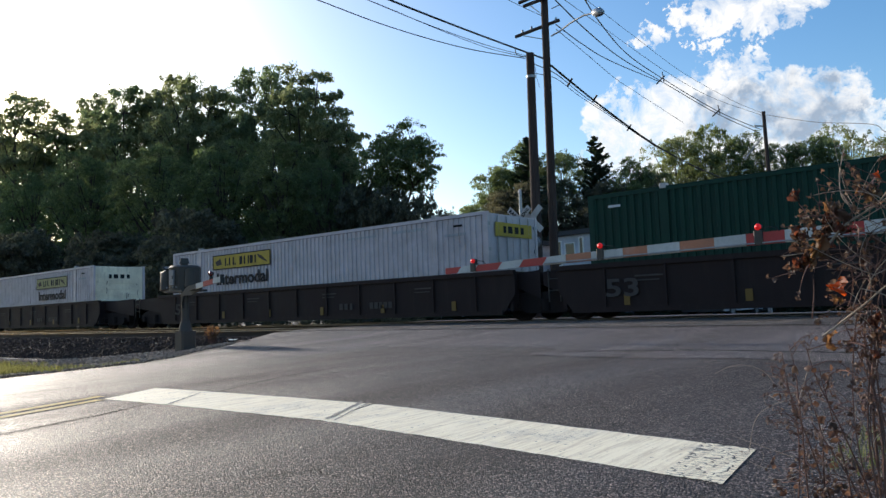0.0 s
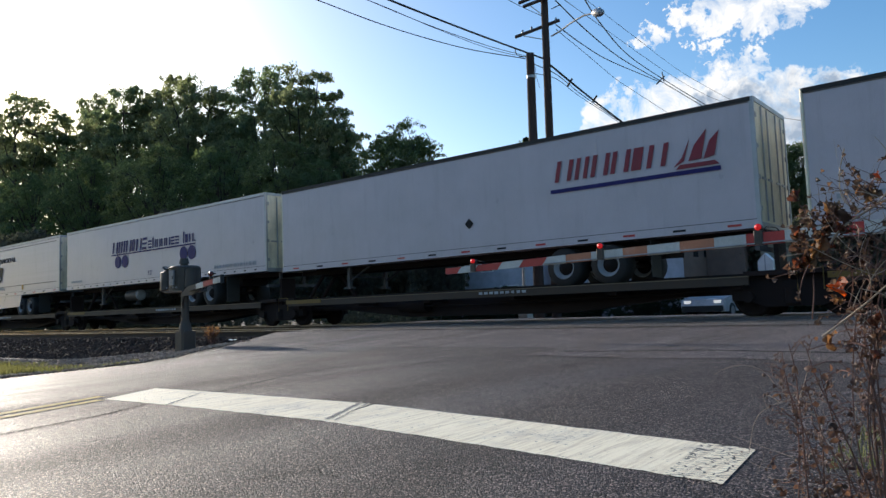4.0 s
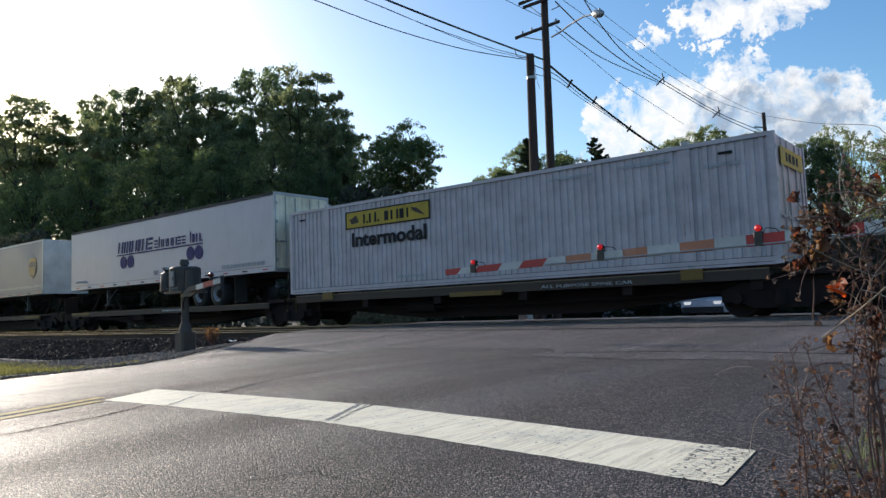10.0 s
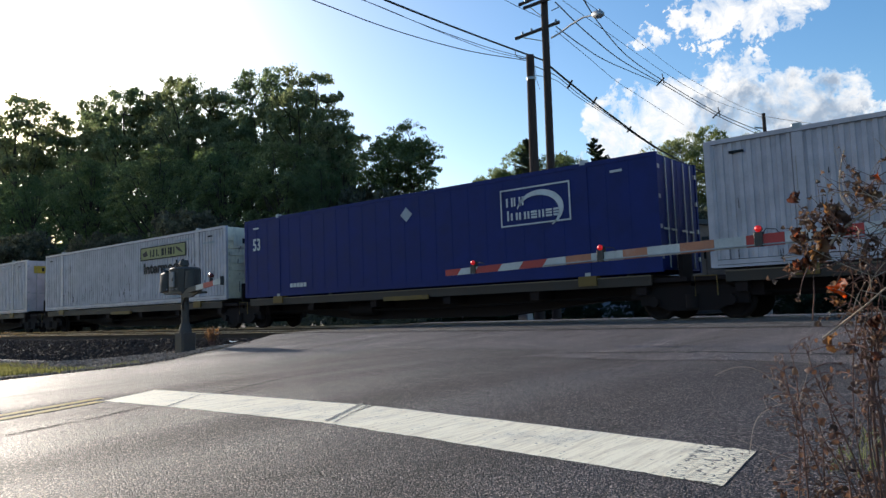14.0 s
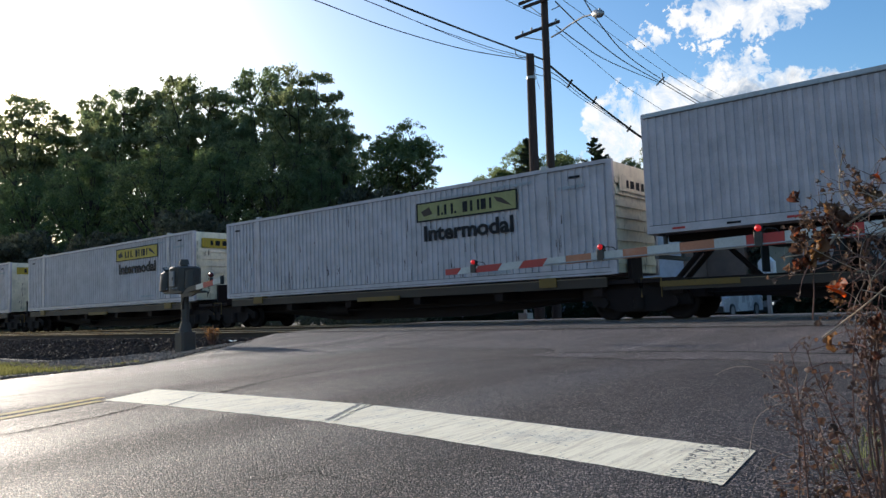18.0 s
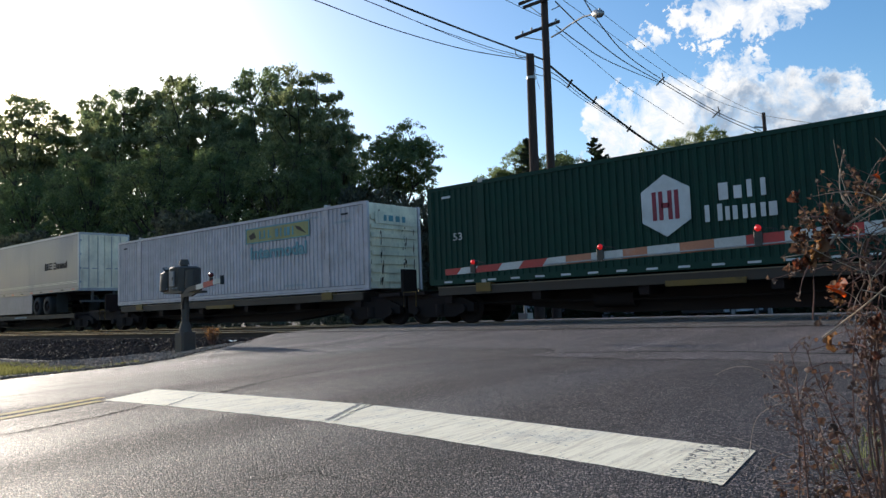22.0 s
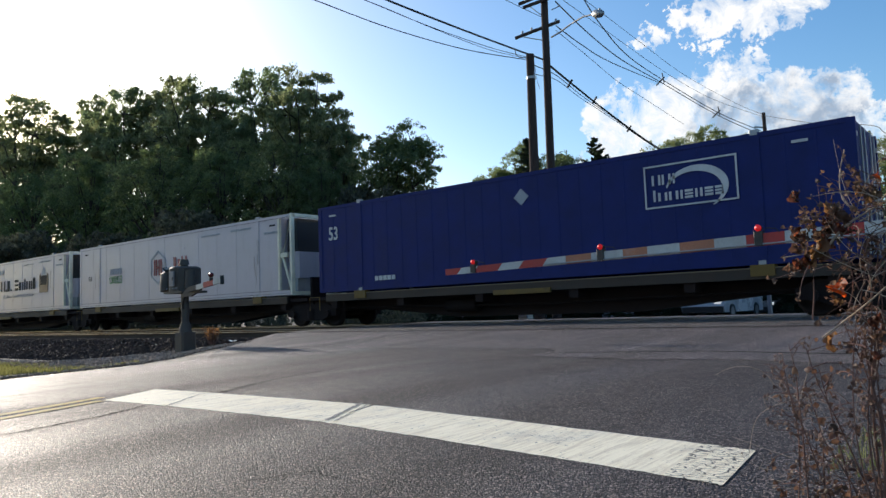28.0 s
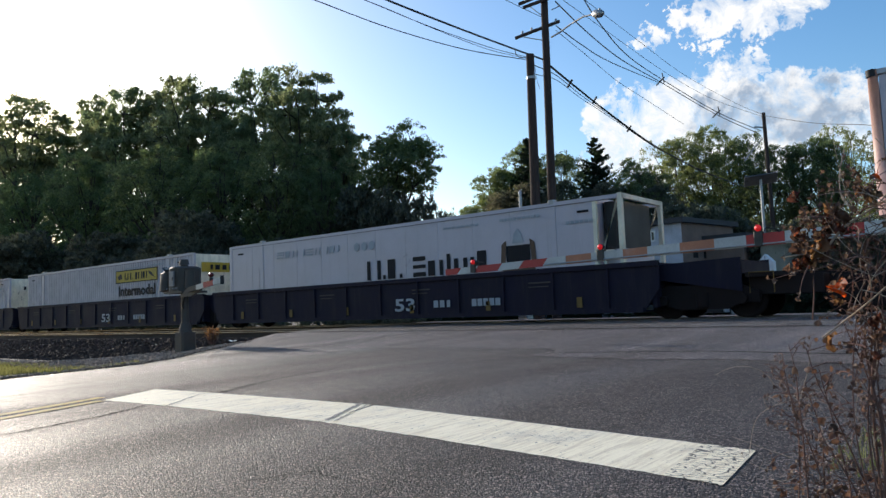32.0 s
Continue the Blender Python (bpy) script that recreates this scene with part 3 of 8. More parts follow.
# the road: crowned asphalt running askew over the tracks
def road_sheet():
    sh = Shape()
    ys = axis((-30, -2, 2), (-2, 11, 0.35), (11, 24, 0.6), (24, 120, 6))
    for y in ys:
        left, right = left_edge(y), 0.35 - (y - 3.0) * SKEW * 0.5
        for i in range(25):
            u = i / 24
            x = left + (right - left) * u + 0.10 * noise.noise((y * 0.8, i, 3)) * (i in (0, 24))
            edge = 0.05 if i in (0, 24) else 0.0
            sh.v.append((x, y, road_z(y) + 0.045 * (1 - (2 * u - 1) ** 2) * (1 if y < 5 else max(0, 1 - (y - 5) / 3)) - edge + left_drop(x, y)))
    for j in range(len(ys) - 1):
        for i in range(24):
            sh.f.append((j * 25 + i, j * 25 + i + 1, (j + 1) * 25 + i + 1, (j + 1) * 25 + i))
            sh.s.append(True)
    return sh


ROAD = road_sheet()
solid("road", ROAD, M_ASPH, "worn dark grey asphalt road rising to the level crossing", kind="structure")


def road_top(x, y):
    left, right = left_edge(y), 0.35 - (y - 3.0) * SKEW * 0.5
    u = min(1, max(0, (x - left) / (right - left)))
    return road_z(y) + 0.045 * (1 - (2 * u - 1) ** 2) * (1 if y < 5 else max(0, 1 - (y - 5) / 3)) + left_drop(x, y)


def strip(pts, w, lift, steps=40, jag=0.0, seed=1, skew=0.0):
    """A painted or poured band on the road along pts."""
    rng = random.Random(seed)
    sh = Shape()
    P = []
    for (a, b), (c, d) in zip(pts, pts[1:]):
        for i in range(steps):
            P.append((a + (c - a) * i / steps, b + (d - b) * i / steps))
    P.append(pts[-1])
    k = len(P)
    for i, (x, y) in enumerate(P):
        a, b = P[max(0, i - 1)], P[min(k - 1, i + 1)]
        dx, dy = b[0] - a[0], b[1] - a[1]
        l = math.hypot(dx, dy)
        nx, ny = -dy / l, dx / l
        for s in (-1, 0, 1):
            q = s * w / 2 + rng.uniform(-jag, jag)
            X, Y = x + nx * q + skew * (s * w / 2) * (1 - 0.24 * (x + 0.92)), y + ny * q
            sh.v.append((X, Y, road_top(X, Y) + lift))
    for i in range(k - 1):
        for j in range(2):
            sh.f.append((i * 3 + j, (i + 1) * 3 + j, (i + 1) * 3 + j + 1, i * 3 + j + 1))
            sh.s.append(True)
    return sh


# the stop line is laid in slabs of thick paint
LINE = [(-5.83, 3.045), (-4.75, 3.065), (-3.28, 3.085), (-1.08, 2.878), (-0.905, 2.85)]
line = tagged(new("road_marking"), "thick worn white stop line painted across the lane", kind="structure")
for i in range(4):
    (a, b), (c, d) = LINE[i], LINE[i + 1]
    part("slab", strip([(a - (0.05 if i == 3 else 0.0), b), (c, d)], 0.60, 0.0032 if i == 3 else 0.002, 30, 0.007, i, -0.22), M_LINEC if i == 3 else M_LINE, line)
for k, (a, b, w) in enumerate((((-3.51, 3.42), (-3.19, 2.82), 0.026), ((-5.18, 3.28), (-4.78, 2.75), 0.016), ((-3.44, 3.42), (-3.12, 2.82), 0.010))):
    part("joint", strip([a, b], w, 0.0052, 30, w * 0.35, 30 + k), M_WORN, line, "worn grey joint in the paint")
cl_ = tagged(new("centre_marking"), "double yellow centre line, worn", kind="structure")
for o, e in ((0.0, 2.70), (-0.2, 2.82)):
    part("stripe", strip([(-4.2 + o, -2.0), (-4.2 + o - 0.3068 * (e + 2.0), e)], 0.10, 0.005, 30, 0.004, 9), M_YLINE, cl_)
solid("crack_filler", strip([(-4.3, 0.6), (-4.61, 1.64), (-4.78, 2.30), (-4.98, 2.70)], 0.022, 0.004, 30, 0.010, 4), M_TAR, "dark tar-filled crack along the road seam", kind="structure")
solid("crack_filler", strip([(-5.06, 3.36), (-5.25, 3.72), (-5.5, 4.4), (-5.6, 5.1)], 0.022, 0.004, 20, 0.010, 14), M_TAR, "dark tar-filled crack along the road seam", kind="structure")
solid("road_crack", strip([(-2.40, 1.70), (-2.36, 1.80), (-2.35, 1.86), (-2.28, 1.97), (-2.22, 1.93), (-2.11, 1.93)], 0.005, 0.003, 12, 0.003, 6), M_TAR, "short jagged crack in the asphalt", kind="structure")

# crossing surface between the rails and its joints
cs = Shape()
for y0, y1 in ((12.0, 12.52), (12.66, 13.93), (14.09, 16.86), (17.02, 18.28), (18.44, 20.2)):
    xl, xr = left_edge(y0) + 0.2, 3.0
    cs.box(xl, xr, y0, y1, -0.25, 0.006)
solid("crossing_surface", cs, M_CREW, "smooth grey asphalt panels between the rails of the crossing", kind="structure")
# narrow dark band with ragged edges across the approach
solid("road_seam", strip([(-4.30, 7.50), (-2.80, 7.90), (-1.75, 7.76), (-1.1, 7.7)], 0.09, 0.008, 30, 0.03, 15), M_ROADBAND, "narrow dark band across the crossing approach", kind="structure")

def patch():
    sh = Shape()
    ys = axis((6.9, 11.6, 0.3))
    for y in ys:
        left, right = left_edge(y) + 0.15, 0.25 - (y - 3.0) * SKEW * 0.5
        for i in range(25):
            x = left + (right - left) * i / 24
            yy = y + (0.25 * noise.noise((x * 0.7, 3, 1)) - 0.05 * (x + 3)) * max(0, 1 - (y - 6.9) / 2)
            sh.v.append((x, yy, road_top(x, yy) + 0.005 - 0.03 * min(1, max(0, (-4.4 - x) / 1.5)) * min(1, max(0, (8.4 + 0.5 * noise.noise((x * 0.9, 1, 7)) - yy) / 0.8))))
    for j in range(len(ys) - 1):
        for i in range(24):
            sh.f.append((j * 25 + i, j * 25 + i + 1, (j + 1) * 25 + i + 1, (j + 1) * 25 + i))
            sh.s.append(True)
    return sh


solid("road_patch", patch(), M_CREW, "smoother lighter asphalt laid on the crossing approach", kind="structure")

# track beds, ties and rails
for yc, nm in ((Y_NEAR, "track_bed_near"), (Y_TRAIN, "track_bed_far")):
    sh = Shape()
    prof = [(-3.2, -0.84), (-1.75, -0.20), (1.75, -0.20), (3.2, -0.62)]
    xs = axis((-900, -60, 60), (-60, -15.9, 1.0))
    for lo, hi in ((-900, -15.6), (6.0, 900)):
        xs = axis((lo, lo + (hi - lo) * 0.9, 60), (lo + (hi - lo) * 0.9, hi, 1.5)) if lo < 0 else axis((lo, hi, 60))
        n0 = len(sh.v)
        for x in xs:
            for py, pz in prof:
                sh.v.append((x, yc + py + 0.1 * noise.noise((x, py, yc)), pz + 0.03 * noise.noise((x * 0.7, py, 2))))
        for i in range(len(xs) - 1):
            for j in range(3):
                a = n0 + i * 4 + j
                sh.f.append((a, a + 4, a + 5, a + 1))
                sh.s.append(True)
    solid(nm, sh, M_BED, "grey stone ballast shoulder under the track", kind="structure")
    sh = Shape()
    for i in range(150):
        x = -15.9 - i * 0.55
        sh.box(x, x + 0.22, yc - 1.3, yc + 1.3, -0.30, -0.165)
    solid("track_ties", sh, M_TIE, "dark creosoted timber ties set in the ballast", kind="stuff")
    for s in (-0.7525, 0.7525):
        y = yc + s
        r = tagged(new("rail"), "steel running rail with a polished head", kind="structure")
        part("web", Shape().box(-900, 900, y - 0.065, y + 0.065, -0.165, -0.15).box(-900, 900, y - 0.010, y + 0.010, -0.15, -0.04).box(-900, 900, y - 0.036, y + 0.036, -0.04, -0.006), M_RAIL, r)
        part("head", Shape().box(-900, 900, y - 0.036, y + 0.036, -0.006, 0.012), M_RAILTOP, r, "polished steel rail head")

# loose ballast stones on the near shoulder
def stones(n, seed, xr, yr, zf, size):
    rng = random.Random(seed)
    sh = Shape()
    for _ in range(n):
        x, y = rng.uniform(*xr), rng.uniform(*yr)
        s = rng.uniform(*size)
        R = Euler((rng.uniform(0, 6), rng.uniform(0, 6), rng.uniform(0, 6))).to_matrix()
        z = zf(x, y) + s * 0.25
        p = [Vector((a * s * rng.uniform(0.35, 0.65), b * s * rng.uniform(0.35, 0.65), c * s * rng.uniform(0.3, 0.5))) for a in (-1, 1) for b in (-1, 1) for c in (-1, 1)]
        sh.add([R @ q + Vector((x, y, z)) for q in p], [(0, 1, 3, 2), (4, 6, 7, 5), (0, 4, 5, 1), (2, 3, 7, 6), (0, 2, 6, 4), (1, 5, 7, 3)])
    return sh


def bed_z(x, y):
    d = abs(y - Y_NEAR)
    return -0.20 if d < 1.75 else -0.20 - 0.62 * min(1.0, (d - 1.75) / 1.45)


# rail-side stones are coloured dark where the train's shade lies
solid("ballast", stones(11000, 3, (-36, -14.6), (10.0, 12.4), bed_z, (0.035, 0.08)), M_STONED, "loose crushed ballast stones beside the rails, shade put into their colour", "stone", kind="stuff")
solid("ballast_apron", stones(38000, 5, (-31, -10.6), (5.3, 9.8), lambda x, y: ground_z(x, y) - (0.0 if 0.45 < road_side(x, y) and y > 5.6 + 0.35 * noise.noise((x * 0.7, y, 3)) else 0.3), (0.022, 0.058)), M_STONE, "dense grey ballast stones heaped beside the road", "stone", kind="stuff")


def shoulder_z(x, y):
    """Loose chips lie only along the broken edge of the asphalt."""
    d = road_side(x, y)
    if not -0.30 + 0.22 * noise.noise((x * 1.3, y * 1.3, 9)) < d < 0.55:
        return -2.0
    return road_top(x, y) if d < 0 else max(ground_z(x, y), road_top(x, y) - 0.05)


solid("gravel", stones(16000, 17, (-17, -9.6), (2.6, 9.6), shoulder_z, (0.010, 0.030)), M_STONE, "loose stone chips along the broken edge of the asphalt", "gravel", kind="stuff")


def grass_patch(n, seed, xr, yr, hr, width=0.012, keep=None):
    rng = random.Random(seed)
    sh = Shape()
    for _ in range(n):
        x, y = rng.uniform(*xr), rng.uniform(*yr)
        if keep and not keep(x, y):
            continue
        h, a, t = rng.uniform(*hr), rng.uniform(0, 6.28), rng.uniform(-0.5, 0.5)
        z = ground_z(x, y) - 0.01
        dx, dy = math.cos(a) * width, math.sin(a) * width
        tx, ty = x + t * h * math.cos(a + 1), y + t * h * math.sin(a + 1)
        sh.add([(x - dx, y - dy, z), (x + dx, y + dy, z), ((x + tx) / 2 + dx * 0.7, (y + ty) / 2 + dy * 0.7, z + h * 0.6), (tx, ty, z + h)], [(0, 1, 2, 3)])
    return sh


solid("grass", grass_patch(52000, 8, (-23, -9.9), (3.3, 6.6), (0.03, 0.09), 0.011, lambda x, y: 0.45 < road_side(x, y) < 8.0 and y < 5.95 + 0.3 * noise.noise((x, y, 1)) and noise.noise((x * 0.9, y * 0.9, 5)) > -0.3),
      M_GRASS, "patchy sunlit green grass along the road verge", "grass", kind="stuff")


# ---- trees ----
def leaves(rng, centres, per, size, spread, flat=0.8):
    """Small folded leaf sprays round clump centres."""
    c = np.repeat(np.array([p for p, _ in centres]), per, 0)
    rad = np.repeat(np.array([r for _, r in centres]), per)
    n = len(c)
    d = rng.normal(size=(n, 3))
    d /= np.linalg.norm(d, axis=1)[:, None]
    pos = c + d * (rad * (0.25 + 1.0 * rng.random(n) ** 0.8))[:, None] * np.array([1, 1, flat])
    a = rng.normal(size=(n, 3))
    a /= np.linalg.norm(a, axis=1)[:, None]
    b = np.cross(a, rng.normal(size=(n, 3)))
    b /= np.linalg.norm(b, axis=1)[:, None]
    s = (size * (0.6 + 0.8 * rng.random(n)))[:, None]
    v = np.stack([pos - a * s, pos - b * s * 0.55, pos + a * s, pos + b * s * 0.55], 1).reshape(-1, 3)
    f = np.arange(n * 4).reshape(n, 4)
    return v, f


def np_mesh(name, v, f, mat):
    me = bpy.data.meshes.new(name)
    n = len(f)
    me.vertices.add(len(v))
    me.vertices.foreach_set("co", np.ascontiguousarray(v, dtype=np.float32).ravel())
    me.loops.add(n * 4)
    me.loops.foreach_set("vertex_index", np.ascontiguousarray(f, dtype=np.int32).ravel())
    me.polygons.add(n)
    me.polygons.foreach_set("loop_start", np.arange(0, n * 4, 4, dtype=np.int32))
    me.polygons.foreach_set("loop_total", np.full(n, 4, dtype=np.int32))
    me.materials.append(mat)
    me.update(calc_edges=True)
    return me


def broadleaf(seed, h=16.0, r=5.0, low=0.25, lobes=26, sprays=34, per=26, size=0.085, cut_=0.0):
    """A tree of height h: trunk, limbs to rounded lobes of the crown, sprays of leaves on the lobes."""
    rng = np.random.default_rng(seed)
    rr = random.Random(seed)
    sh = Shape()
    lean = Vector((rr.uniform(-0.5, 0.5), rr.uniform(-0.5, 0.5), 0))
    sh.tube([Vector((0, 0, -0.6)), Vector((0, 0, h * 0.2)) + lean * 0.4, Vector((0, 0, h * 0.5)) + lean, Vector((0, 0, h * 0.8)) + lean * 1.5], h * 0.016, 9, h * 0.003)
    zc, az = h * (1 + low) / 2, h * (1 - low) / 2
    cs = []
    for i in range(lobes):
        u = 1 - 2 * (i + 0.5) / lobes
        ang = i * 2.39996 + rr.uniform(-0.3, 0.3)
        k = rr.uniform(0.45, 0.82)
        q = math.sqrt(max(0.0, 1 - u * u))
        rb = r * rr.uniform(0.22, 0.38)
        c = Vector((math.cos(ang) * q * r * k, math.sin(ang) * q * r * k, zc + u * az * k * 1.08)) + lean
        c.z = min(c.z, h - rb * 0.72)
        st = Vector((0, 0, max(h * 0.13, c.z - h * 0.26))) + lean * 0.8
        mid = st.lerp(c, 0.55) + Vector((0, 0, -0.05 * r))
        sh.tube([st, mid, c], h * 0.0052, 5, h * 0.0022, cap=False)
        for s in range(sprays):
            d = Vector((rr.gauss(0, 1), rr.gauss(0, 1), rr.gauss(0.35, 0.85))).normalized()
            e = c + Vector((d.x, d.y, d.z * 0.72)) * rb * rr.uniform(0.62, 1.08)
            if noise.noise(e * 0.55) < cut_ - 0.28:
                continue
            if s % 4 == 0:
                sh.tube([c.lerp(e, 0.1), e], h * 0.0013, 3, 0.006, cap=False)
            cs.append((tuple(e), rb * rr.uniform(0.16, 0.30)))
    v, f = leaves(rng, cs, per, size, 1.0, 0.6)
    kz = h / np.percentile(v[:, 2], 99.9)
    kr = r / np.percentile(np.hypot(v[:, 0], v[:, 1]), 97)
    v *= np.array([kr, kr, kz])
    sh.v = [(a * kr, b * kr, c * kz) for a, b, c in sh.v]
    return sh, v, f


def clumped(seed, h=16.0, r=3.2, low=0.5, lobes=24, sprays=30, per=34, size=0.10, open_=0.0):
    """A tall tree whose crown is a heap of broad leafy pads on a forked stem, with sky between them."""
    rng = np.random.default_rng(seed)
    rr = random.Random(seed)
    sh = Shape()
    fork = Vector((rr.uniform(-0.3, 0.3), rr.uniform(-0.3, 0.3), h * (low - 0.08)))
    sh.tube([Vector((0, 0, -0.6)), fork * 0.5 + Vector((0.15, 0, 0)), fork], h * 0.015, 9, h * 0.009)
    zc, az = h * (1 + low) / 2, h * (1 - low) / 2
    stems = []
    for k in range(4):
        a = k * 1.57 + rr.uniform(-0.5, 0.5)
        end = Vector((math.cos(a) * r * 0.45, math.sin(a) * r * 0.45, zc + az * rr.uniform(0.1, 0.55)))
        mid = fork.lerp(end, 0.5) + Vector((math.cos(a), math.sin(a), 0)) * r * 0.08
        stems.append((fork, mid, end))
        sh.tube([fork, mid, end], h * 0.0075, 6, h * 0.003, cap=False)
    cs = []
    for i in range(lobes):
        u = 1 - 2 * (i + 0.5) / lobes
        ang = i * 2.39996 + rr.uniform(-0.45, 0.45)
        k = rr.uniform(0.50, 0.88)
        q = math.sqrt(max(0.0, 1 - u * u))
        rb = r * rr.uniform(0.26, 0.46)
        c = Vector((math.cos(ang) * q * r * k, math.sin(ang) * q * r * k, zc + u * az * k))
        st = min((m for s3 in stems for m in s3), key=lambda m: (m - c).length + max(0.0, m.z - c.z) * 2)
        sh.tube([st, st.lerp(c, 0.55) - Vector((0, 0, 0.04 * r)), c], h * 0.004, 5, h * 0.0016, cap=False)
        for s in range(sprays):
            d = Vector((rr.gauss(0, 1), rr.gauss(0, 1), rr.gauss(0.45, 0.8))).normalized()
            e = c + Vector((d.x, d.y, d.z * 0.55)) * rb * rr.uniform(0.35, 1.12)
            if noise.noise(e * 0.8) < open_ - 0.34:
                continue
            if s % 5 == 0:
                sh.tube([c.lerp(e, 0.1), e], h * 0.0011, 3, 0.006, cap=False)
            cs.append((tuple(e), rb * rr.uniform(0.16, 0.34)))
    v, f = leaves(rng, cs, per, size, 1.0, 0.55)
    kz = h / np.percentile(v[:, 2], 99.95)
    kr = r / np.percentile(np.hypot(v[:, 0], v[:, 1]), 98.5)
    v *= np.array([kr, kr, kz])
    sh.v = [(a * kr, b * kr, c * kz) for a, b, c in sh.v]
    return sh, v, f


def conifer(seed, h=16.0):
    rng = np.random.default_rng(seed)
    rr = random.Random(seed)
    sh = Shape()
    sh.tube([(0, 0, -0.3), (0, 0, h)], h * 0.012, 8, 0.02)
    cs = []
    for i in range(40):
        for j in range(9):
            a = rr.uniform(0, math.tau)
            z = min(0.99, 0.14 + 0.86 * (i + rr.uniform(-0.9, 0.9)) / 40)
            rad = h * 0.30 * (1 - z) ** 0.75 * rr.uniform(0.25, 1.15) + 0.04
            end = Vector((math.cos(a) * rad, math.sin(a) * rad, h * z + rad * 0.22))
            sh.tube([(0, 0, h * z), end], 0.03, 4, 0.01, cap=False)
            for q in range(5):
                w = 0.25 + 0.19 * q
                cs.append(((end.x * w, end.y * w, h * z + rad * (0.32 * w * w - 0.10)), 0.07 + 0.06 * rad))
    v, f = leaves(rng, cs, 26, 0.085, 1.0, 0.6)
    return sh, v, f


PROTO = {}


def tree(key, name, maker, mat, label, x, y, z, s, rz, sz=None, group=""):
    key = (key, mat.name)
    if key not in PROTO:
        sh, v, f = maker()
        PROTO[key] = (mesh_of("trunk", sh, M_BARK), np_mesh("crown", v, f, mat))
    t = thing(name, label, "tree", group)
    part("trunk", PROTO[key][0], M_BARK, t)
    part("crown", PROTO[key][1], mat, t)
    t.matrix_basis = Matrix.LocRotScale((x, y, z), Euler((0, 0, rz)), (s, s, sz or s))
    return t


KINDS = {
    "a": lambda: broadleaf(1, 16, 5.0, 0.22, 32, 40, 34), "b": lambda: broadleaf(7, 16, 5.0, 0.28, 28, 40, 32), "c": lambda: broadleaf(13, 16, 5.0, 0.20, 36, 38, 34),
    "d": lambda: broadleaf(21, 16, 5.0, 0.30, 26, 38, 30, 0.085, 0.03), "lace": lambda: broadleaf(29, 16, 5.0, 0.25, 28, 32, 24, 0.085, 0.07),
    "e": lambda: broadleaf(51, 16, 5.0, 0.24, 34, 38, 32, 0.085, 0.07), "g": lambda: broadleaf(57, 16, 5.0, 0.28, 30, 40, 32, 0.085, 0.09),
    "bush": lambda: broadleaf(31, 5, 3.0, 0.02, 30, 36, 28, 0.085), "f": lambda: conifer(3, 16), "iso": lambda: clumped(47, 12, 3.2, 0.58, 34, 30, 30, 0.078, 0.0),
    "p": lambda: clumped(61, 16, 3.2, 0.50, 26, 30, 34, 0.10, 0.06), "q": lambda: clumped(67, 16, 3.2, 0.46, 30, 28, 34, 0.10, 0.12), "r": lambda: clumped(73, 16, 3.2, 0.54, 24, 30, 32, 0.10, 0.10),
    "thin": lambda: clumped(79, 16, 3.2, 0.42, 34, 30, 24, 0.10, 0.10),
}
WOOD = "trees in the wood behind the tracks"
# x, y, height, crown radius, kind, turn: the wood on the far side of the line
WOODS = [(-94.7, 36, 29.0, 5.6, "thin", 0.3), (-124.3, 40, 33.9, 5.6, "thin", 1.2), (-106, 42, 26.5, 5.0, "thin", 4.0), (-90.9, 40, 26.0, 3.6, "q", 2.2), (-88.6, 42, 28.9, 3.0, "r", 3.4), (-73.1, 38, 25.1, 4.2, "p", 4.1),
         (-70.1, 40, 26.4, 3.9, "q", 5.2), (-59.2, 37, 22.7, 3.4, "r", 0.9), (-60.5, 40, 21.8, 2.6, "q", 1.9), (-58.8, 41, 22.2, 2.8, "p", 2.8), (-51.1, 39, 22.5, 2.9, "r", 3.9), (-43.7, 37, 19.8, 3.5, "p", 5.0),
         (-38.9, 36, 15.8, 1.8, "q", 0.2), (-80.0, 39, 23.0, 4.0, "r", 0.5), (-47.5, 40, 19.5, 3.0, "q", 4.6), (-65.5, 39, 21.5, 3.6, "r", 2.1), (-54.5, 38, 18.5, 3.2, "p", 1.3), (-41.0, 38, 16.0, 2.8, "q", 3.6),
         (-69.1, 32, 16.5, 4.4, "a", 0.2), (-54.7, 31, 14.0, 4.2, "b", 1.0), (-46.7, 32, 13.6, 3.6, "a", 2.0), (-40.6, 32, 12.6, 3.4, "c", 4.4), (-37.0, 33, 10.6, 2.1, "b", 0.6), (-40.0, 36, 13.6, 2.9, "d", 1.6),
         (-84, 33, 17.5, 4.6, "d", 3.0), (-58.5, 36, 16.5, 3.8, "d", 2.5), (-48.5, 37, 15.0, 3.4, "c", 0.4), (-100, 35, 19.0, 5.0, "d", 2.0), (-110, 37, 20.0, 5.0, "c", 1.0), (-92, 34, 17.0, 4.4, "a", 3.0), (-120, 38, 22.0, 5.0, "b", 3.5), (-76.0, 36, 17.0, 4.0, "c", 0.8), (-63.0, 34, 15.5, 4.0, "b", 3.1),
         (-73.0, 43, 17.5, 5.4, "e", 1.1), (-98, 46, 19.0, 6.5, "g", 2.6), (-86, 45, 18.0, 6.0, "e", 5.1), (-61, 44, 15.5, 4.8, "g", 3.3), (-51, 43, 14.4, 4.2, "a", 0.7)]
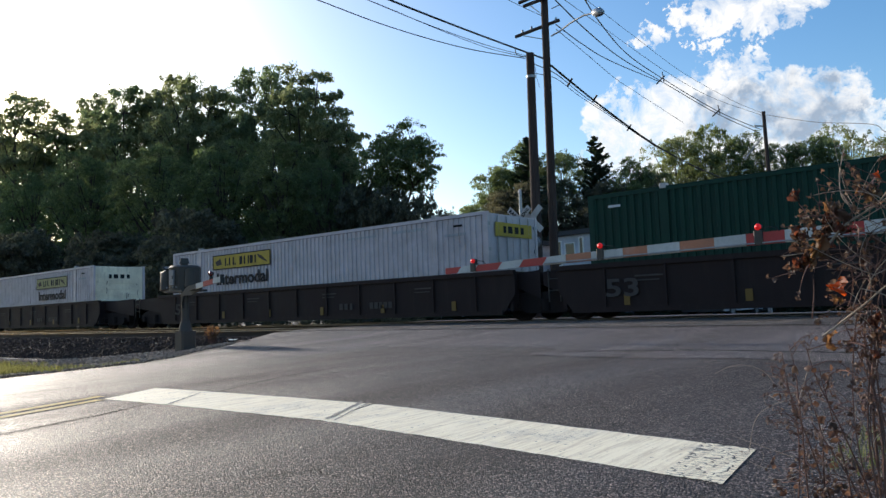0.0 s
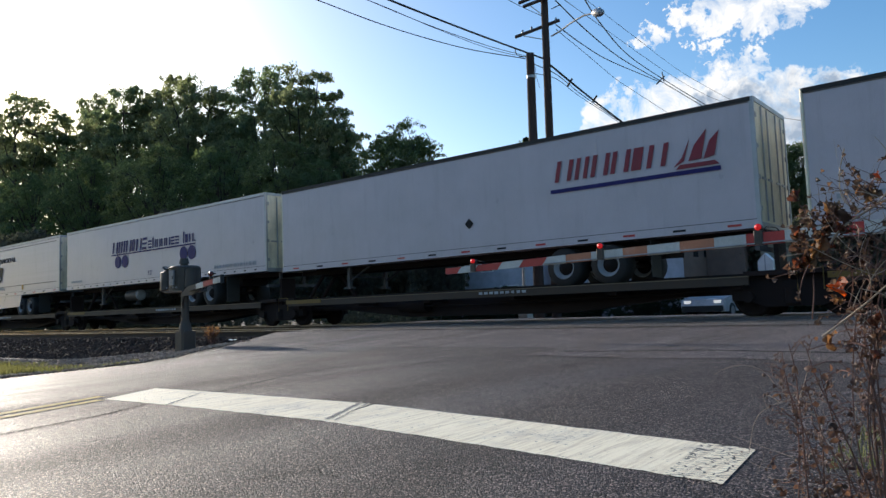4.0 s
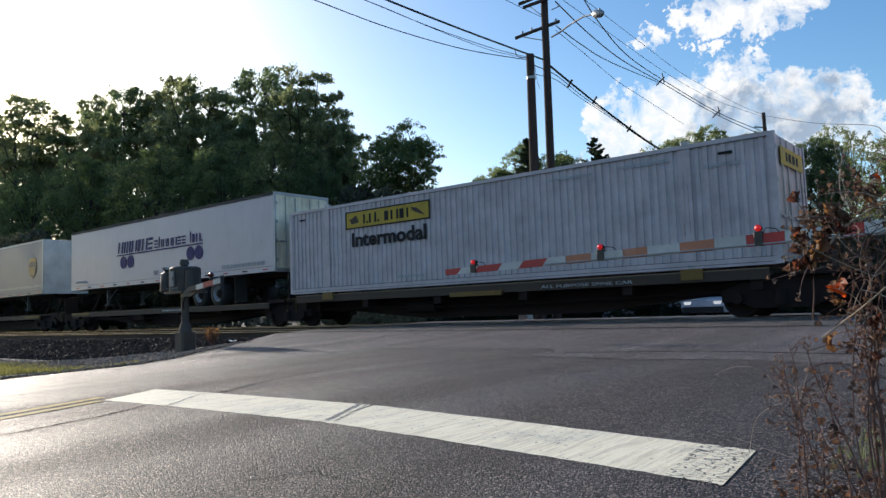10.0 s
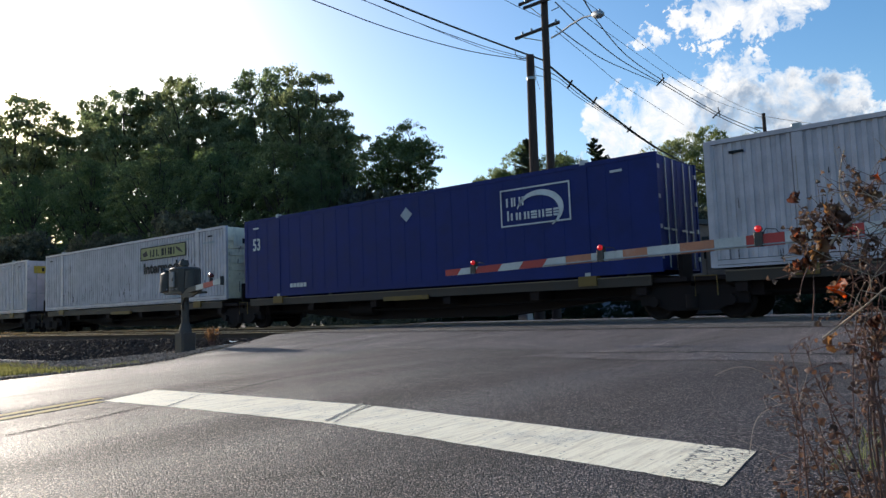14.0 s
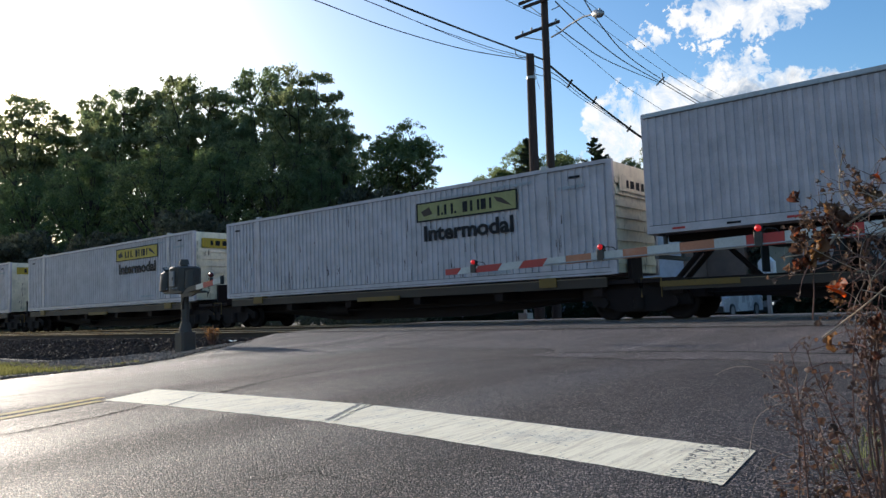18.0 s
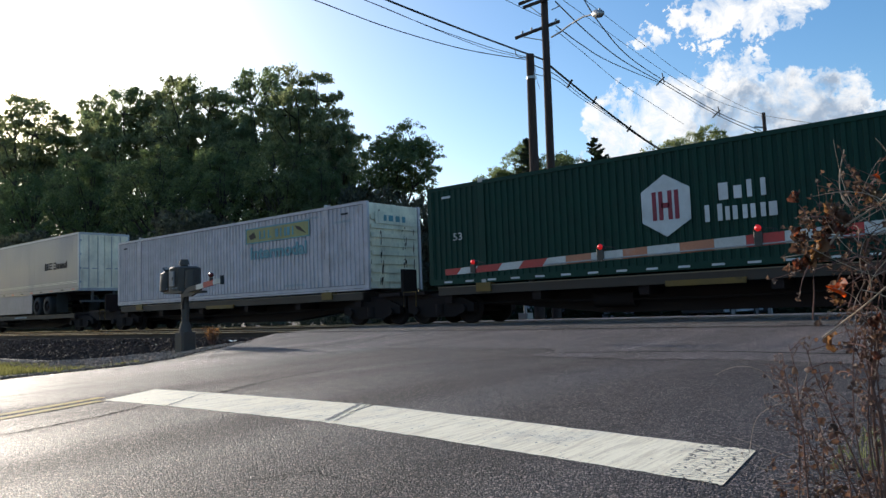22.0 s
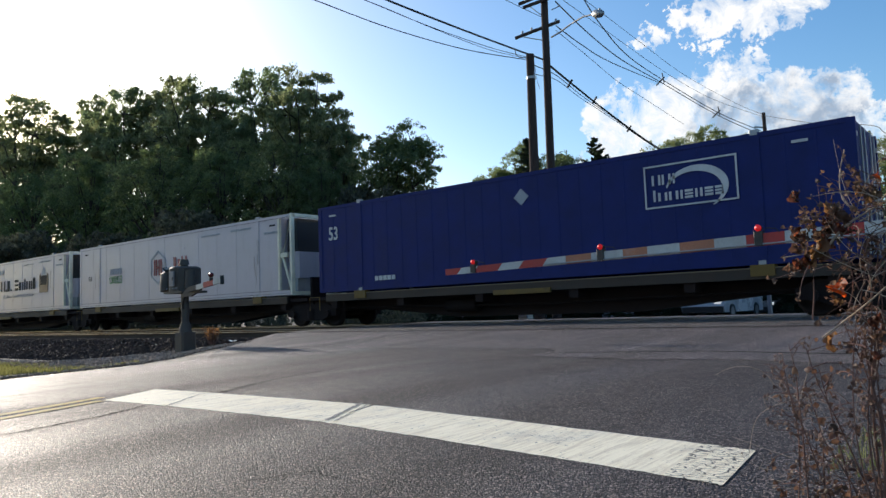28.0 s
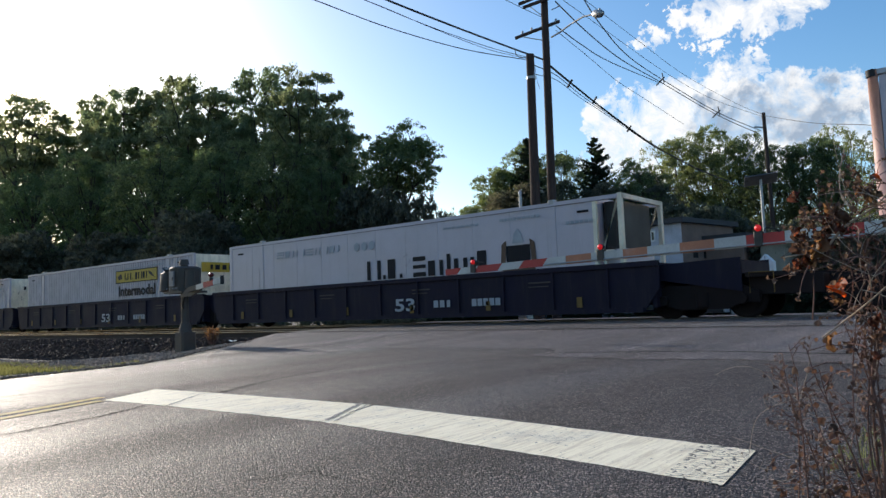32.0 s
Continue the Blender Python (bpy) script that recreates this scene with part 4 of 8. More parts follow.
for x, y, h, r, k, rz in WOODS:
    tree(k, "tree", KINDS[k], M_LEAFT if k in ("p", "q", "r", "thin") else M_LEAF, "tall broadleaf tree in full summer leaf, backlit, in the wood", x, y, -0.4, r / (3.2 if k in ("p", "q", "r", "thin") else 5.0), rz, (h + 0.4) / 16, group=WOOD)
rng = random.Random(12)
for i in range(34):
    x = -130 + i * 2.9 + rng.uniform(-1, 1)
    s = rng.uniform(0.9, 1.6) if x < -38 else rng.uniform(0.8, 1.1)
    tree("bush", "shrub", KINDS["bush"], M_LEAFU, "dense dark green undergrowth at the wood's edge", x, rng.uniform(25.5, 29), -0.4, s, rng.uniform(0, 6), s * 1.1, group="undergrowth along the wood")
rng = random.Random(41)
for i in range(22):
    x = -128 + i * 4.2 + rng.uniform(-1, 1)
    s = rng.uniform(1.5, 2.1)
    tree("bush", "shrub", KINDS["bush"], M_LEAFU, "dark thicket deep in the wood", x, rng.uniform(39, 45), -0.5, s, rng.uniform(0, 6), s, group="thicket in the wood")
tree("iso", "tree", KINDS["iso"], M_LEAF, "slender broadleaf tree standing clear of the wood", -31.7, 35, -0.4, 3.0 / 3.2, 0.4, 13.3 / 12)
for x, h, r in ((-35.4, 9.4, 3.2), (-33.2, 8.6, 2.6), (-31.0, 8.3, 2.4), (-29.8, 7.7, 2.2), (-28.6, 6.6, 1.9), (-27.4, 5.2, 1.4)):
    tree("bush", "shrub", KINDS["bush"], M_LEAFU, "tall dark shrub at the end of the wood", x, 34, -0.4, r / 3.0, x, (h + 0.2) / 5)
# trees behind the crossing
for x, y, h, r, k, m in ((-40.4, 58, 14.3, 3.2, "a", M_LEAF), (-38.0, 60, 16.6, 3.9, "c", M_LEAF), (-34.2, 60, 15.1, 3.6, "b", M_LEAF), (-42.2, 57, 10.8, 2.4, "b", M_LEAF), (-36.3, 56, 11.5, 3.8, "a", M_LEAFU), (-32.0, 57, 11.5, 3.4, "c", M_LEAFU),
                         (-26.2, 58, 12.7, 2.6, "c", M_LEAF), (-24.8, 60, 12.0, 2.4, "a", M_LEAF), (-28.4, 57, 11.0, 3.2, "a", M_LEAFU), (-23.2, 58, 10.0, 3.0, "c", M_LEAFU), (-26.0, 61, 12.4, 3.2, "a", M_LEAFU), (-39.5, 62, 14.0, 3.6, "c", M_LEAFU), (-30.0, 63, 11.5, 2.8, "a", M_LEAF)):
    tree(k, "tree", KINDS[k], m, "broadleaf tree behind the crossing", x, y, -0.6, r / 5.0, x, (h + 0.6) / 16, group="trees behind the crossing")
tree("f", "conifer", KINDS["f"], M_LEAFD, "dark spruce with a pointed top", -30.0, 59.5, -0.6, 1.0, 0, 16.2 / 16)
q = at(931, 244, 57)
tree("f", "conifer", KINDS["f"], M_LEAFD, "dark spruce half hidden behind the utility poles", q.x, 57, -0.6, 1.05, 2.0, (q.z + 0.6) / 16)
for x, y, h, r, k, m in ((-29.4, 78, 18.8, 3.8, "b", M_LEAFY), (-26.6, 80, 19.4, 4.2, "c", M_LEAF), (-22.8, 78, 17.6, 3.6, "a", M_LEAF), (-19.3, 76, 15.4, 3.4, "c", M_LEAF), (-17.1, 78, 16.0, 3.6, "b", M_LEAF),
                         (-15.3, 77, 15.7, 3.3, "a", M_LEAF), (-13.8, 86, 18.3, 3.8, "lace", M_LEAFY), (-10.6, 84, 16.5, 3.4, "lace", M_LEAFY), (-7, 80, 15.5, 3.6, "d", M_LEAF), (-2, 80, 15, 4, "b", M_LEAF), (4, 78, 16, 4.5, "a", M_LEAF), (11, 80, 15, 4.5, "c", M_LEAF)):
    tree(k, "tree", KINDS[k], m, "sunlit broadleaf tree in the row beyond the houses", x, y, -0.8, r / 5.0, x, (h + 0.8) / 16, group="trees beyond the houses")
rng = random.Random(8)
for i in range(15):
    x = -27 + i * 2.2
    s = rng.uniform(1.2, 1.7)
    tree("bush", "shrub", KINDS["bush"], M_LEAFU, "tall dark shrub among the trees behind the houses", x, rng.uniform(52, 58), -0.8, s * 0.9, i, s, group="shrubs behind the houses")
# clipped dark hedge between road and houses, added to darken the gap below trains
rng = random.Random(5)
for i in range(17):
    x = -35.5 + i * 2.0 + rng.uniform(-0.3, 0.3)
    tree("bush", "hedge_shrub", KINDS["bush"], M_LEAFD, "low dark hedge shrub added before the houses", x, 33.2 + rng.uniform(-0.3, 0.3) + (2.5 if x > -13.5 else 0), -1.1, rng.uniform(0.46, 0.52), rng.uniform(0, 6), group="hedge before the houses")
# rank weeds along the far side, added to hide bright ground beneath the train
rng = np.random.default_rng(17)
wc = [((x, y, -0.35 + h * rng.uniform(0.2, 1.0)), 0.22) for x, y, h in zip(rng.uniform(-95, -19.5, 1500), rng.uniform(21.6, 24.6, 1500), rng.uniform(0.6, 1.5, 1500))]
wv, wf = leaves(rng, wc, 26, 0.06, 1.0, 1.0)
tagged(new("lineside_weeds", np_mesh("lineside_weeds", wv, wf, M_LEAFU)), "rank dark green weeds added along the far side of the line", "weed", kind="stuff")


# ---- crossing equipment ----
ARM_Y = 10.0


def gate_arm():
    """Near gate: lowered red and white arm on a mast by the kerb, with three lamps."""
    g = thing("crossing_gate", "lowered red and white striped crossing gate arm with red lamps", "gate")
    g.matrix_basis = Matrix.LocRotScale(Vector(EYE) * 0.07, None, (0.93, 0.93, 0.93))

    def bot(x):
        return 1.045 + (x + 8.04) * 0.0155

    def hgt(x):
        return 0.105 + (x + 8.04) * 0.010

    xs = [-8.04, -7.78, -7.42, -6.92, -6.50, -6.05, -5.62, -5.18, -4.66, -4.28, -3.80, -3.32, -2.90, -2.42, -1.75, -1.52, -1.0, -0.4, 0.1, 0.75]
    cols = [M_ARMR, M_ARMW, M_ARMR, M_ARMW, M_ARMR, M_ARMW, M_ARMO, M_ARMW, M_ARMO, M_ARMW, M_ARMO, M_ARMW, M_ARMR, M_ARMW, M_ARMR, M_ARMW, M_ARMR, M_ARMW, M_ARMR]
    for i, m in enumerate(cols):
        a, b = xs[i] + 0.002, xs[i + 1] - 0.002
        s0 = 0.10 if i else 0.0
        s1 = 0.10 if i < 5 else 0.0
        s0 = s0 if i < 6 else 0.0
        sh = Shape().poly([(a, bot(a)), (b, bot(b)), (b + s1, bot(b) + hgt(b)), (a + s0, bot(a) + hgt(a))], ARM_Y - 0.03, ARM_Y + 0.03)
        part("stripe", sh, m, g)
    part("tie_rod", Shape().tube([(-6.0, ARM_Y - 0.04, bot(-6.0) + 0.02), (0.7, ARM_Y - 0.05, bot(0.7) + 0.02)], 0.012, 6), M_GALV, g)
    for x, r in ((-7.42, 0.042), (-5.02, 0.044), (-2.74, 0.046)):
        b = part("lamp_bracket", Shape().box(x - 0.055, x + 0.055, ARM_Y - 0.06, ARM_Y + 0.06, bot(x), bot(x) + hgt(x) + 0.03, b=0.012), M_MECH, g)
        l = part("lamp", Shape().lathe((x, ARM_Y, bot(x) + hgt(x) + 0.03 + r), (0, -1, 0), [(-0.06, 0.0), (-0.06, r * 0.8), (0.0, r), (0.03, r)], 16), M_RUBBER, b)
        part("lens", Shape().lathe((x, ARM_Y, bot(x) + hgt(x) + 0.03 + r), (0, -1, 0), [(0.03, r * 0.98), (0.06, r * 0.8), (0.08, 0.0)], 16), M_LENS, l, "lit red lamp lens")
        part("wire", Shape().tube([(x + 0.05, ARM_Y - 0.03, bot(x) + hgt(x)), (x + 0.10, ARM_Y - 0.03, bot(x) + hgt(x) + 0.07), (x + 0.22, ARM_Y - 0.03, bot(x) + hgt(x) + 0.05), (x + 0.26, ARM_Y - 0.03, bot(x) + hgt(x))], 0.007, 5), M_CABLE, b)
    z0 = ground_z(1.0, ARM_Y) - 0.1
    part("mast", Shape().tube([(1.0, ARM_Y, z0), (1.0, ARM_Y, 3.2)], 0.06, 12), M_GALV, g)
    part("mechanism", Shape().box(0.72, 1.28, ARM_Y - 0.28, ARM_Y + 0.28, 0.75, 1.45, b=0.05), M_GALV, g)
    part("base", Shape().box(0.75, 1.25, ARM_Y - 0.25, ARM_Y + 0.25, z0, z0 + 0.45, b=0.04), M_GALV, g)


def side_gate():
    """Gate mechanism at the far edge of the road, its short arm turned along the line."""
    x, y = -16.45, 10.0
    z0 = ground_z(x, y) - 0.05
    g = thing("signal_mast", "grey steel gate mechanism on a mast with a short striped arm", "signal")
    g.matrix_basis = Matrix.LocRotScale(Vector(EYE) * 0.12, None, (0.88, 0.88, 0.88))
    part("base", Shape().box(x - 0.19, x + 0.19, y - 0.2, y + 0.2, z0, 0.12, b=0.05), M_MECH, g)
    part("base_collar", Shape().tube([(x, y, 0.12), (x, y, 0.36)], 0.17, 14, 0.11), M_MECH, g)
    part("foot_bracket", Shape().box(x - 0.36, x - 0.19, y - 0.08, y + 0.08, 0.02, 0.10, b=0.02), M_RIM, g)
    part("mast", Shape().tube([(x, y, 0.3), (x - 0.03, y, 1.88)], 0.095, 14), M_MECH, g)
    part("cap", Shape().tube([(x - 0.03, y, 1.80), (x - 0.03, y, 1.93)], 0.13, 14, 0.10), M_MECH, g)
    m = part("mechanism", Shape().tube([(x, y, 1.13), (x, y, 1.16), (x, y, 1.66), (x, y, 1.70)], 0.37, 20).box(x - 0.30, x + 0.34, y - 0.33, y + 0.3, 1.14, 1.68, b=0.10), M_MECH, g, "dented grey mechanism housing")
    part("housing_lid", Shape().tube([(x, y, 1.695), (x, y, 1.74)], 0.39, 20, 0.33), M_MECH, m)
    part("base_plate", Shape().box(x - 0.46, x + 0.50, y - 0.36, y + 0.36, 1.08, 1.13, b=0.08), M_MECH, m)
    part("inspection_door", Shape().box(x - 0.06, x + 0.14, y - 0.405, y - 0.36, 1.26, 1.62, b=0.01), M_RIM, m)
    part("door_latch", Shape().box(x + 0.10, x + 0.13, y - 0.42, y - 0.405, 1.40, 1.48), M_MECH, m)
    for k in range(4):
        part("bolt", Shape().disc((x - 0.2 + 0.14 * k, y - 0.37, 1.20), (0, 1, 0), 0.02, 0.03, 8), M_RIM, m)
    part("counterweight", Shape().tube([(x - 0.56, y - 0.16, 1.16), (x - 0.58, y - 0.16, 1.30), (x - 0.58, y - 0.16, 1.60), (x - 0.52, y - 0.16, 1.70)], 0.17, 14, 0.14), M_MECH, g, "rounded counterweight")
    part("weight_bracket", Shape().box(x - 0.62, x - 0.32, y - 0.22, y - 0.10, 1.70, 1.75, b=0.02), M_RIM, g)
    part("junction_box", Shape().tube([(x + 0.52, y - 0.18, 1.20), (x + 0.53, y - 0.18, 1.62)], 0.13, 12, 0.11), M_MECH, g)
    part("arm_bracket", Shape().poly([(x + 0.35, 0.98), (x + 0.80, 0.98), (x + 1.2, 1.10), (x + 1.2, 1.20), (x + 0.6, 1.18)], y - 0.34, y - 0.28), M_MECH, g)
    for a, b, mt in ((0.80, 1.15, M_MECH), (1.15, 1.45, M_ARMW), (1.45, 1.85, M_ARMR), (1.85, 2.15, M_ARMW)):
        part("stripe", Shape().poly([(x + a, 0.98 + a * 0.12), (x + b, 0.98 + b * 0.12), (x + b, 1.10 + b * 0.12), (x + a, 1.10 + a * 0.12)], y - 0.42, y - 0.36), mt, g)
    part("arm_tip", Shape().box(x + 2.15, x + 2.19, y - 0.43, y - 0.35, 1.20, 1.40), M_RUBBER, g)
    l = part("lamp", Shape().tube([(x + 1.74, y - 0.39, 1.30), (x + 1.74, y - 0.39, 1.38)], 0.045, 10), M_RUBBER, g)
    part("lens", Shape().lathe((x + 1.74, y - 0.39, 1.44), (0.2, -1, 0), [(-0.05, 0.0), (-0.04, 0.05), (0.03, 0.06), (0.06, 0.0)], 14), M_LENSOFF, l)
    part("conduit", Shape().tube([(x + 0.3, y - 0.2, 1.0), (x + 0.25, y - 0.22, 0.8), (x + 0.1, y - 0.12, 0.7)], 0.025, 6), M_CABLE, g)


def crossbuck(px, py):
    """Far signal: mast with crossed boards and a pair of flashing lamps."""
    g = thing("crossing_signal", "railroad crossing signal with white crossbuck and lit red lamp", "signal")
    z0 = ground_z(px, py) - 0.05
    part("mast", Shape().tube([(px, py, z0), (px, py, 4.55)], 0.055, 12), M_GALV, g)
    part("finial", Shape().tube([(px, py, 4.52), (px, py, 4.62)], 0.08, 10, 0.03), M_GALV, g)
    part("base", Shape().box(px - 0.2, px + 0.2, py - 0.2, py + 0.2, z0, z0 + 0.35, b=0.04), M_GALV, g)
    for face, off, cx in ((1, -0.08, px - 0.02), (-1, 0.10, px + 0.34)):
        for s, word in ((1, "CROSSING"), (-1, "RAILROAD")):
            R = Matrix.Translation((cx, py + off, 3.50)) @ Matrix.Rotation(radians(-44 * s), 4, "Y")
            b = part("board", Shape().box(-0.62, 0.62, -0.012 - 0.006 * s, 0.0 - 0.006 * s, -0.115, 0.115, b=0.0), M_BUCK, g, "white crossbuck board, shade put into its grey")
            b.matrix_basis = R
            if face == 1:
                for sg, w in ((-1, word[:4]), (1, word[4:])):
                    lettering("lettering", w, sg * 0.35 - 0.19, sg * 0.35 + 0.19, -0.065, 0.065, -0.024, M_INK, b, 0.02)
    part("board_arm", Shape().box(px, px + 0.45, py - 0.03, py + 0.03, 3.42, 3.50), M_GALV, g)
    part("number_plate", Shape().box(px - 0.05, px + 0.42, py - 0.07, py - 0.05, 2.82, 3.06), M_SIGNW, g)
    part("lamp_arm", Shape().tube([(px - 0.1, py - 0.05, 2.63), (px + 0.78, py - 0.05, 2.63)], 0.04, 10), M_GALV, g)
    for x, lit, d in ((px + 0.19, True, -1), (px + 0.66, False, -1), (px + 0.42, False, 1)):
        h = part("lamp_disc", Shape().disc((x, py - 0.10 * -d, 2.65), (0, 1, 0), 0.19, 0.03, 24), M_RIM, g, "grey lamp housing")
        part("hood", Shape().lathe((x, py + 0.12 * d, 2.65), (0, d, 0), [(-0.05, 0.16), (0.16, 0.165), (0.16, 0.15), (0.0, 0.145)], 20), M_RUBBER if lit else M_RIM, h)
        part("lens", Shape().lathe((x, py + 0.17 * d, 2.65), (0, d, 0), [(0.0, 0.145), (0.06, 0.11), (0.09, 0.0)], 20), M_GLOW if lit else M_GALV, h, "lit red lens" if lit else "unlit lens catching the sky")


gate_arm()
side_gate()
crossbuck(-14.13, 22.0)


# ---- poles, lamp and wires ----
def utility_pole(base, top, r, name="utility_pole", label="weathered brown timber utility pole"):
    g = thing(name, label, "utility pole")
    part("pole", Shape().tube([base, Vector(base).lerp(Vector(top), 0.5), top], r * 1.15, 14, r * 0.85), M_WOOD, g)
    return g


P1B, P1T = Vector((-14.78, 24.0, -0.6)), at(938, 97, 24.0)
pole1 = utility_pole(P1B, P1T, 0.19, label="cut-off weathered timber stub pole beside the taller one")
part("pole_band", Shape().tube([P1T - Vector((0, 0, 1.0)), P1T - Vector((0, 0, 0.9))], 0.185, 14), M_GALV, pole1)
P2B, P2T = Vector((-14.62, 25.0, -0.6)), Vector((-14.45, 25.0, 14.6))
pole2 = utility_pole(P2B, P2T, 0.165, label="tall brown utility pole with crossarms and a street lamp")


def beam(a, b, w, name, mat, parent):
    a, b = Vector(a), Vector(b)
    d = b - a
    M = Matrix.Translation((a + b) / 2) @ d.to_track_quat("X", "Z").to_matrix().to_4x4()
    return part(name, Shape().box(-d.length / 2, d.length / 2, -w * 0.8, w * 0.8, -w, w, M, b=0.01), mat, parent)


for (a, b), dy in ((((918, 8), (990, -22)), 0.22), (((926, 14), (1000, -14)), -0.22), (((912, 68), (990, 38)), 0.0)):
    beam(at(*a, 25 + dy), at(*b, 25 + dy), 0.055, "crossarm", M_WOOD, pole2)
for a, b in (((927, 66), (963, 72)), ((938, 12), (964, 32)), ((992, 10), (976, 18))):
    part("brace", Shape().tube([at(*a, 24.9), at(*b, 24.9)], 0.02, 6), M_GALV, pole2)
for px, py in ((925, 62), (941, 56), (984, 40), (930, 2), (1000, -18)):
    q = at(px, py, 25)
    part("insulator", Shape().lathe(q, (0, 0, 1), [(0, 0.05), (0.05, 0.06), (0.08, 0.04), (0.13, 0.05), (0.16, 0.02), (0.17, 0.0)], 10), M_GALV, pole2)
lampq = [at(976, 66, 24.9), at(990, 58, 24.7), at(1010, 43, 24.4), at(1032, 30, 24.1), at(1052, 25, 23.9)]
part("lamp_arm", Shape().tube(lampq, 0.035, 8), M_GALV, pole2)
h0, h1 = at(1050, 25, 23.9), at(1079, 23, 23.5)
part("lamp_head", Shape().lathe(h0, h1 - h0, [(0.0, 0.05), (0.05, 0.12), (0.18, 0.155), (0.42, 0.15), (0.56, 0.09), (0.60, 0.0)], 16), M_GALV, pole2, "grey cobra-head street lamp")
part("photocell", Shape().tube([at(1061, 19, 23.7), at(1061, 15, 23.7)], 0.04, 8), M_GALV, pole2)
P3T = at(1351, 200, 60)
pole3 = utility_pole((P3T.x + 0.2, 60, -1.4), P3T, 0.16, label="distant utility pole with a side bracket")
beam(at(1335, 225, 60), at(1352, 226, 60), 0.06, "bracket", M_GALV, pole3)
part("pole_lamp", Shape().tube([at(1350, 245, 60), at(1335, 262, 59.5), at(1318, 285, 59)], 0.05, 8), M_GALV, pole3)


def wire(name, stops, r, label, n=26):
    """A cable through places given as direction and distance; drawn as a smooth line."""
    P = [at(*s) for s in stops]
    Q = [P[0] * 2 - P[1]] + P + [P[-1] * 2 - P[-2]]
    out = []
    for i in range(1, len(Q) - 2):
        for k in range(n):
            t = k / n
            a, b, c, d = Q[i - 1], Q[i], Q[i + 1], Q[i + 2]
            out.append(0.5 * ((2 * b) + (c - a) * t + (2 * a - 5 * b + 4 * c - d) * t * t + (3 * b - a - 3 * c + d) * t ** 3))
    out.append(P[-1])
    return solid(name, Shape().tube(out, r, 5), M_CABLE, label, "cable", "overhead wires")


W1 = "black overhead cable slung between the utility poles"
wire("overhead_cable", [(540, -62, 11), (672, -5, 15), (790, 42, 19), (880, 76, 22.5), (962, 106, 25)], 0.035, "thick black communication cable bundle")
wire("overhead_cable", [(975, 118, 25), (1020, 155, 28), (1080, 202, 34), (1165, 262, 43), (1250, 306, 55), (1330, 335, 70)], 0.045, "thick black communication cable bundle")
wire("overhead_cable", [(430, -45, 11), (553, -1, 14), (690, 50, 18), (820, 87, 21.5), (930, 106, 24.2)], 0.018, W1)
wire("overhead_cable", [(520, -50, 11), (640, -2, 14.5), (760, 47, 18.5), (860, 82, 22), (930, 101, 24.2)], 0.013, W1)
wire("overhead_cable", [(520, -40, 11), (655, 4, 14.5), (770, 52, 18.5), (865, 88, 22), (934, 104, 24.2)], 0.011, W1)
wire("overhead_cable", [(946, 116, 24.2), (985, 134, 26), (1030, 170, 29.5), (1090, 212, 35), (1162, 262, 43), (1245, 306, 55)], 0.018, W1)
wire("overhead_cable", [(948, 132, 24.2), (985, 142, 26), (1025, 172, 29), (1080, 208, 34), (1160, 262, 43)], 0.014, W1)
wire("overhead_cable", [(983, 3, 25), (1040, 58, 30), (1100, 106, 37), (1168, 145, 47), (1268, 203, 54), (1345, 238, 60)], 0.028, W1)
wire("overhead_cable", [(1025, -15, 26), (1060, 40, 30), (1110, 98, 37), (1172, 141, 47), (1270, 199, 54), (1347, 232, 60)], 0.028, W1)
wire("overhead_cable", [(984, 46, 25), (1030, 80, 29), (1080, 110, 35), (1165, 146, 47)], 0.024, W1)
wire("overhead_cable", [(984, 54, 25), (1040, 100, 30), (1090, 142, 36), (1128, 167, 41), (1210, 220, 52)], 0.013, W1)
wire("overhead_cable", [(996, 0, 26), (1080, 60, 33), (1180, 130, 44), (1260, 175, 53), (1350, 207, 60)], 0.013, W1)
wire("overhead_cable", [(1035, 0, 27), (1120, 65, 36), (1210, 132, 48), (1300, 182, 56), (1350, 203, 60)], 0.012, W1)
wire("overhead_cable", [(885, -5, 24), (925, 15, 24.5), (962, 32, 25)], 0.012, W1)
wire("overhead_cable", [(1352, 205, 60), (1440, 218, 52), (1540, 222, 45), (1568, 236, 43), (1640, 262, 40)], 0.02, W1)
wire("service_loop", [(911, 86, 23.8), (914, 98, 23.9), (925, 103, 24.1), (936, 100, 24.2)], 0.015, "loop of cable hanging at the stub pole")
wire("service_loop", [(947, 120, 24.0), (950, 140, 24.0), (955, 157, 24.0)], 0.008, "loose drop wire hanging from the poles")
for px, py, y in ((1170, 143, 47), (1269, 201, 54)):
    q = at(px, py, y)
    solid("wire_spacer", Shape().tube([q + Vector((-0.35, 0, -0.25)), q + Vector((0.25, 0, 0.2))], 0.05, 6).tube([q + Vector((0.2, 0, -0.2)), q + Vector((0.1, 0, 0.5))], 0.04, 6), M_CABLE, "insulated spacer holding the overhead wires apart", "spacer", "overhead wires")
for px, py, y in ((1008, 148, 27), (1052, 177, 31), (1113, 228, 37.5)):
    q = at(px, py, y)
    solid("cable_clamp", Shape().tube([q + Vector((-0.12, 0, -0.16)), q + Vector((0.14, 0, 0.14))], 0.045, 6), M_CABLE, "black splice clamp on the cable bundle", "clamp", "overhead wires")


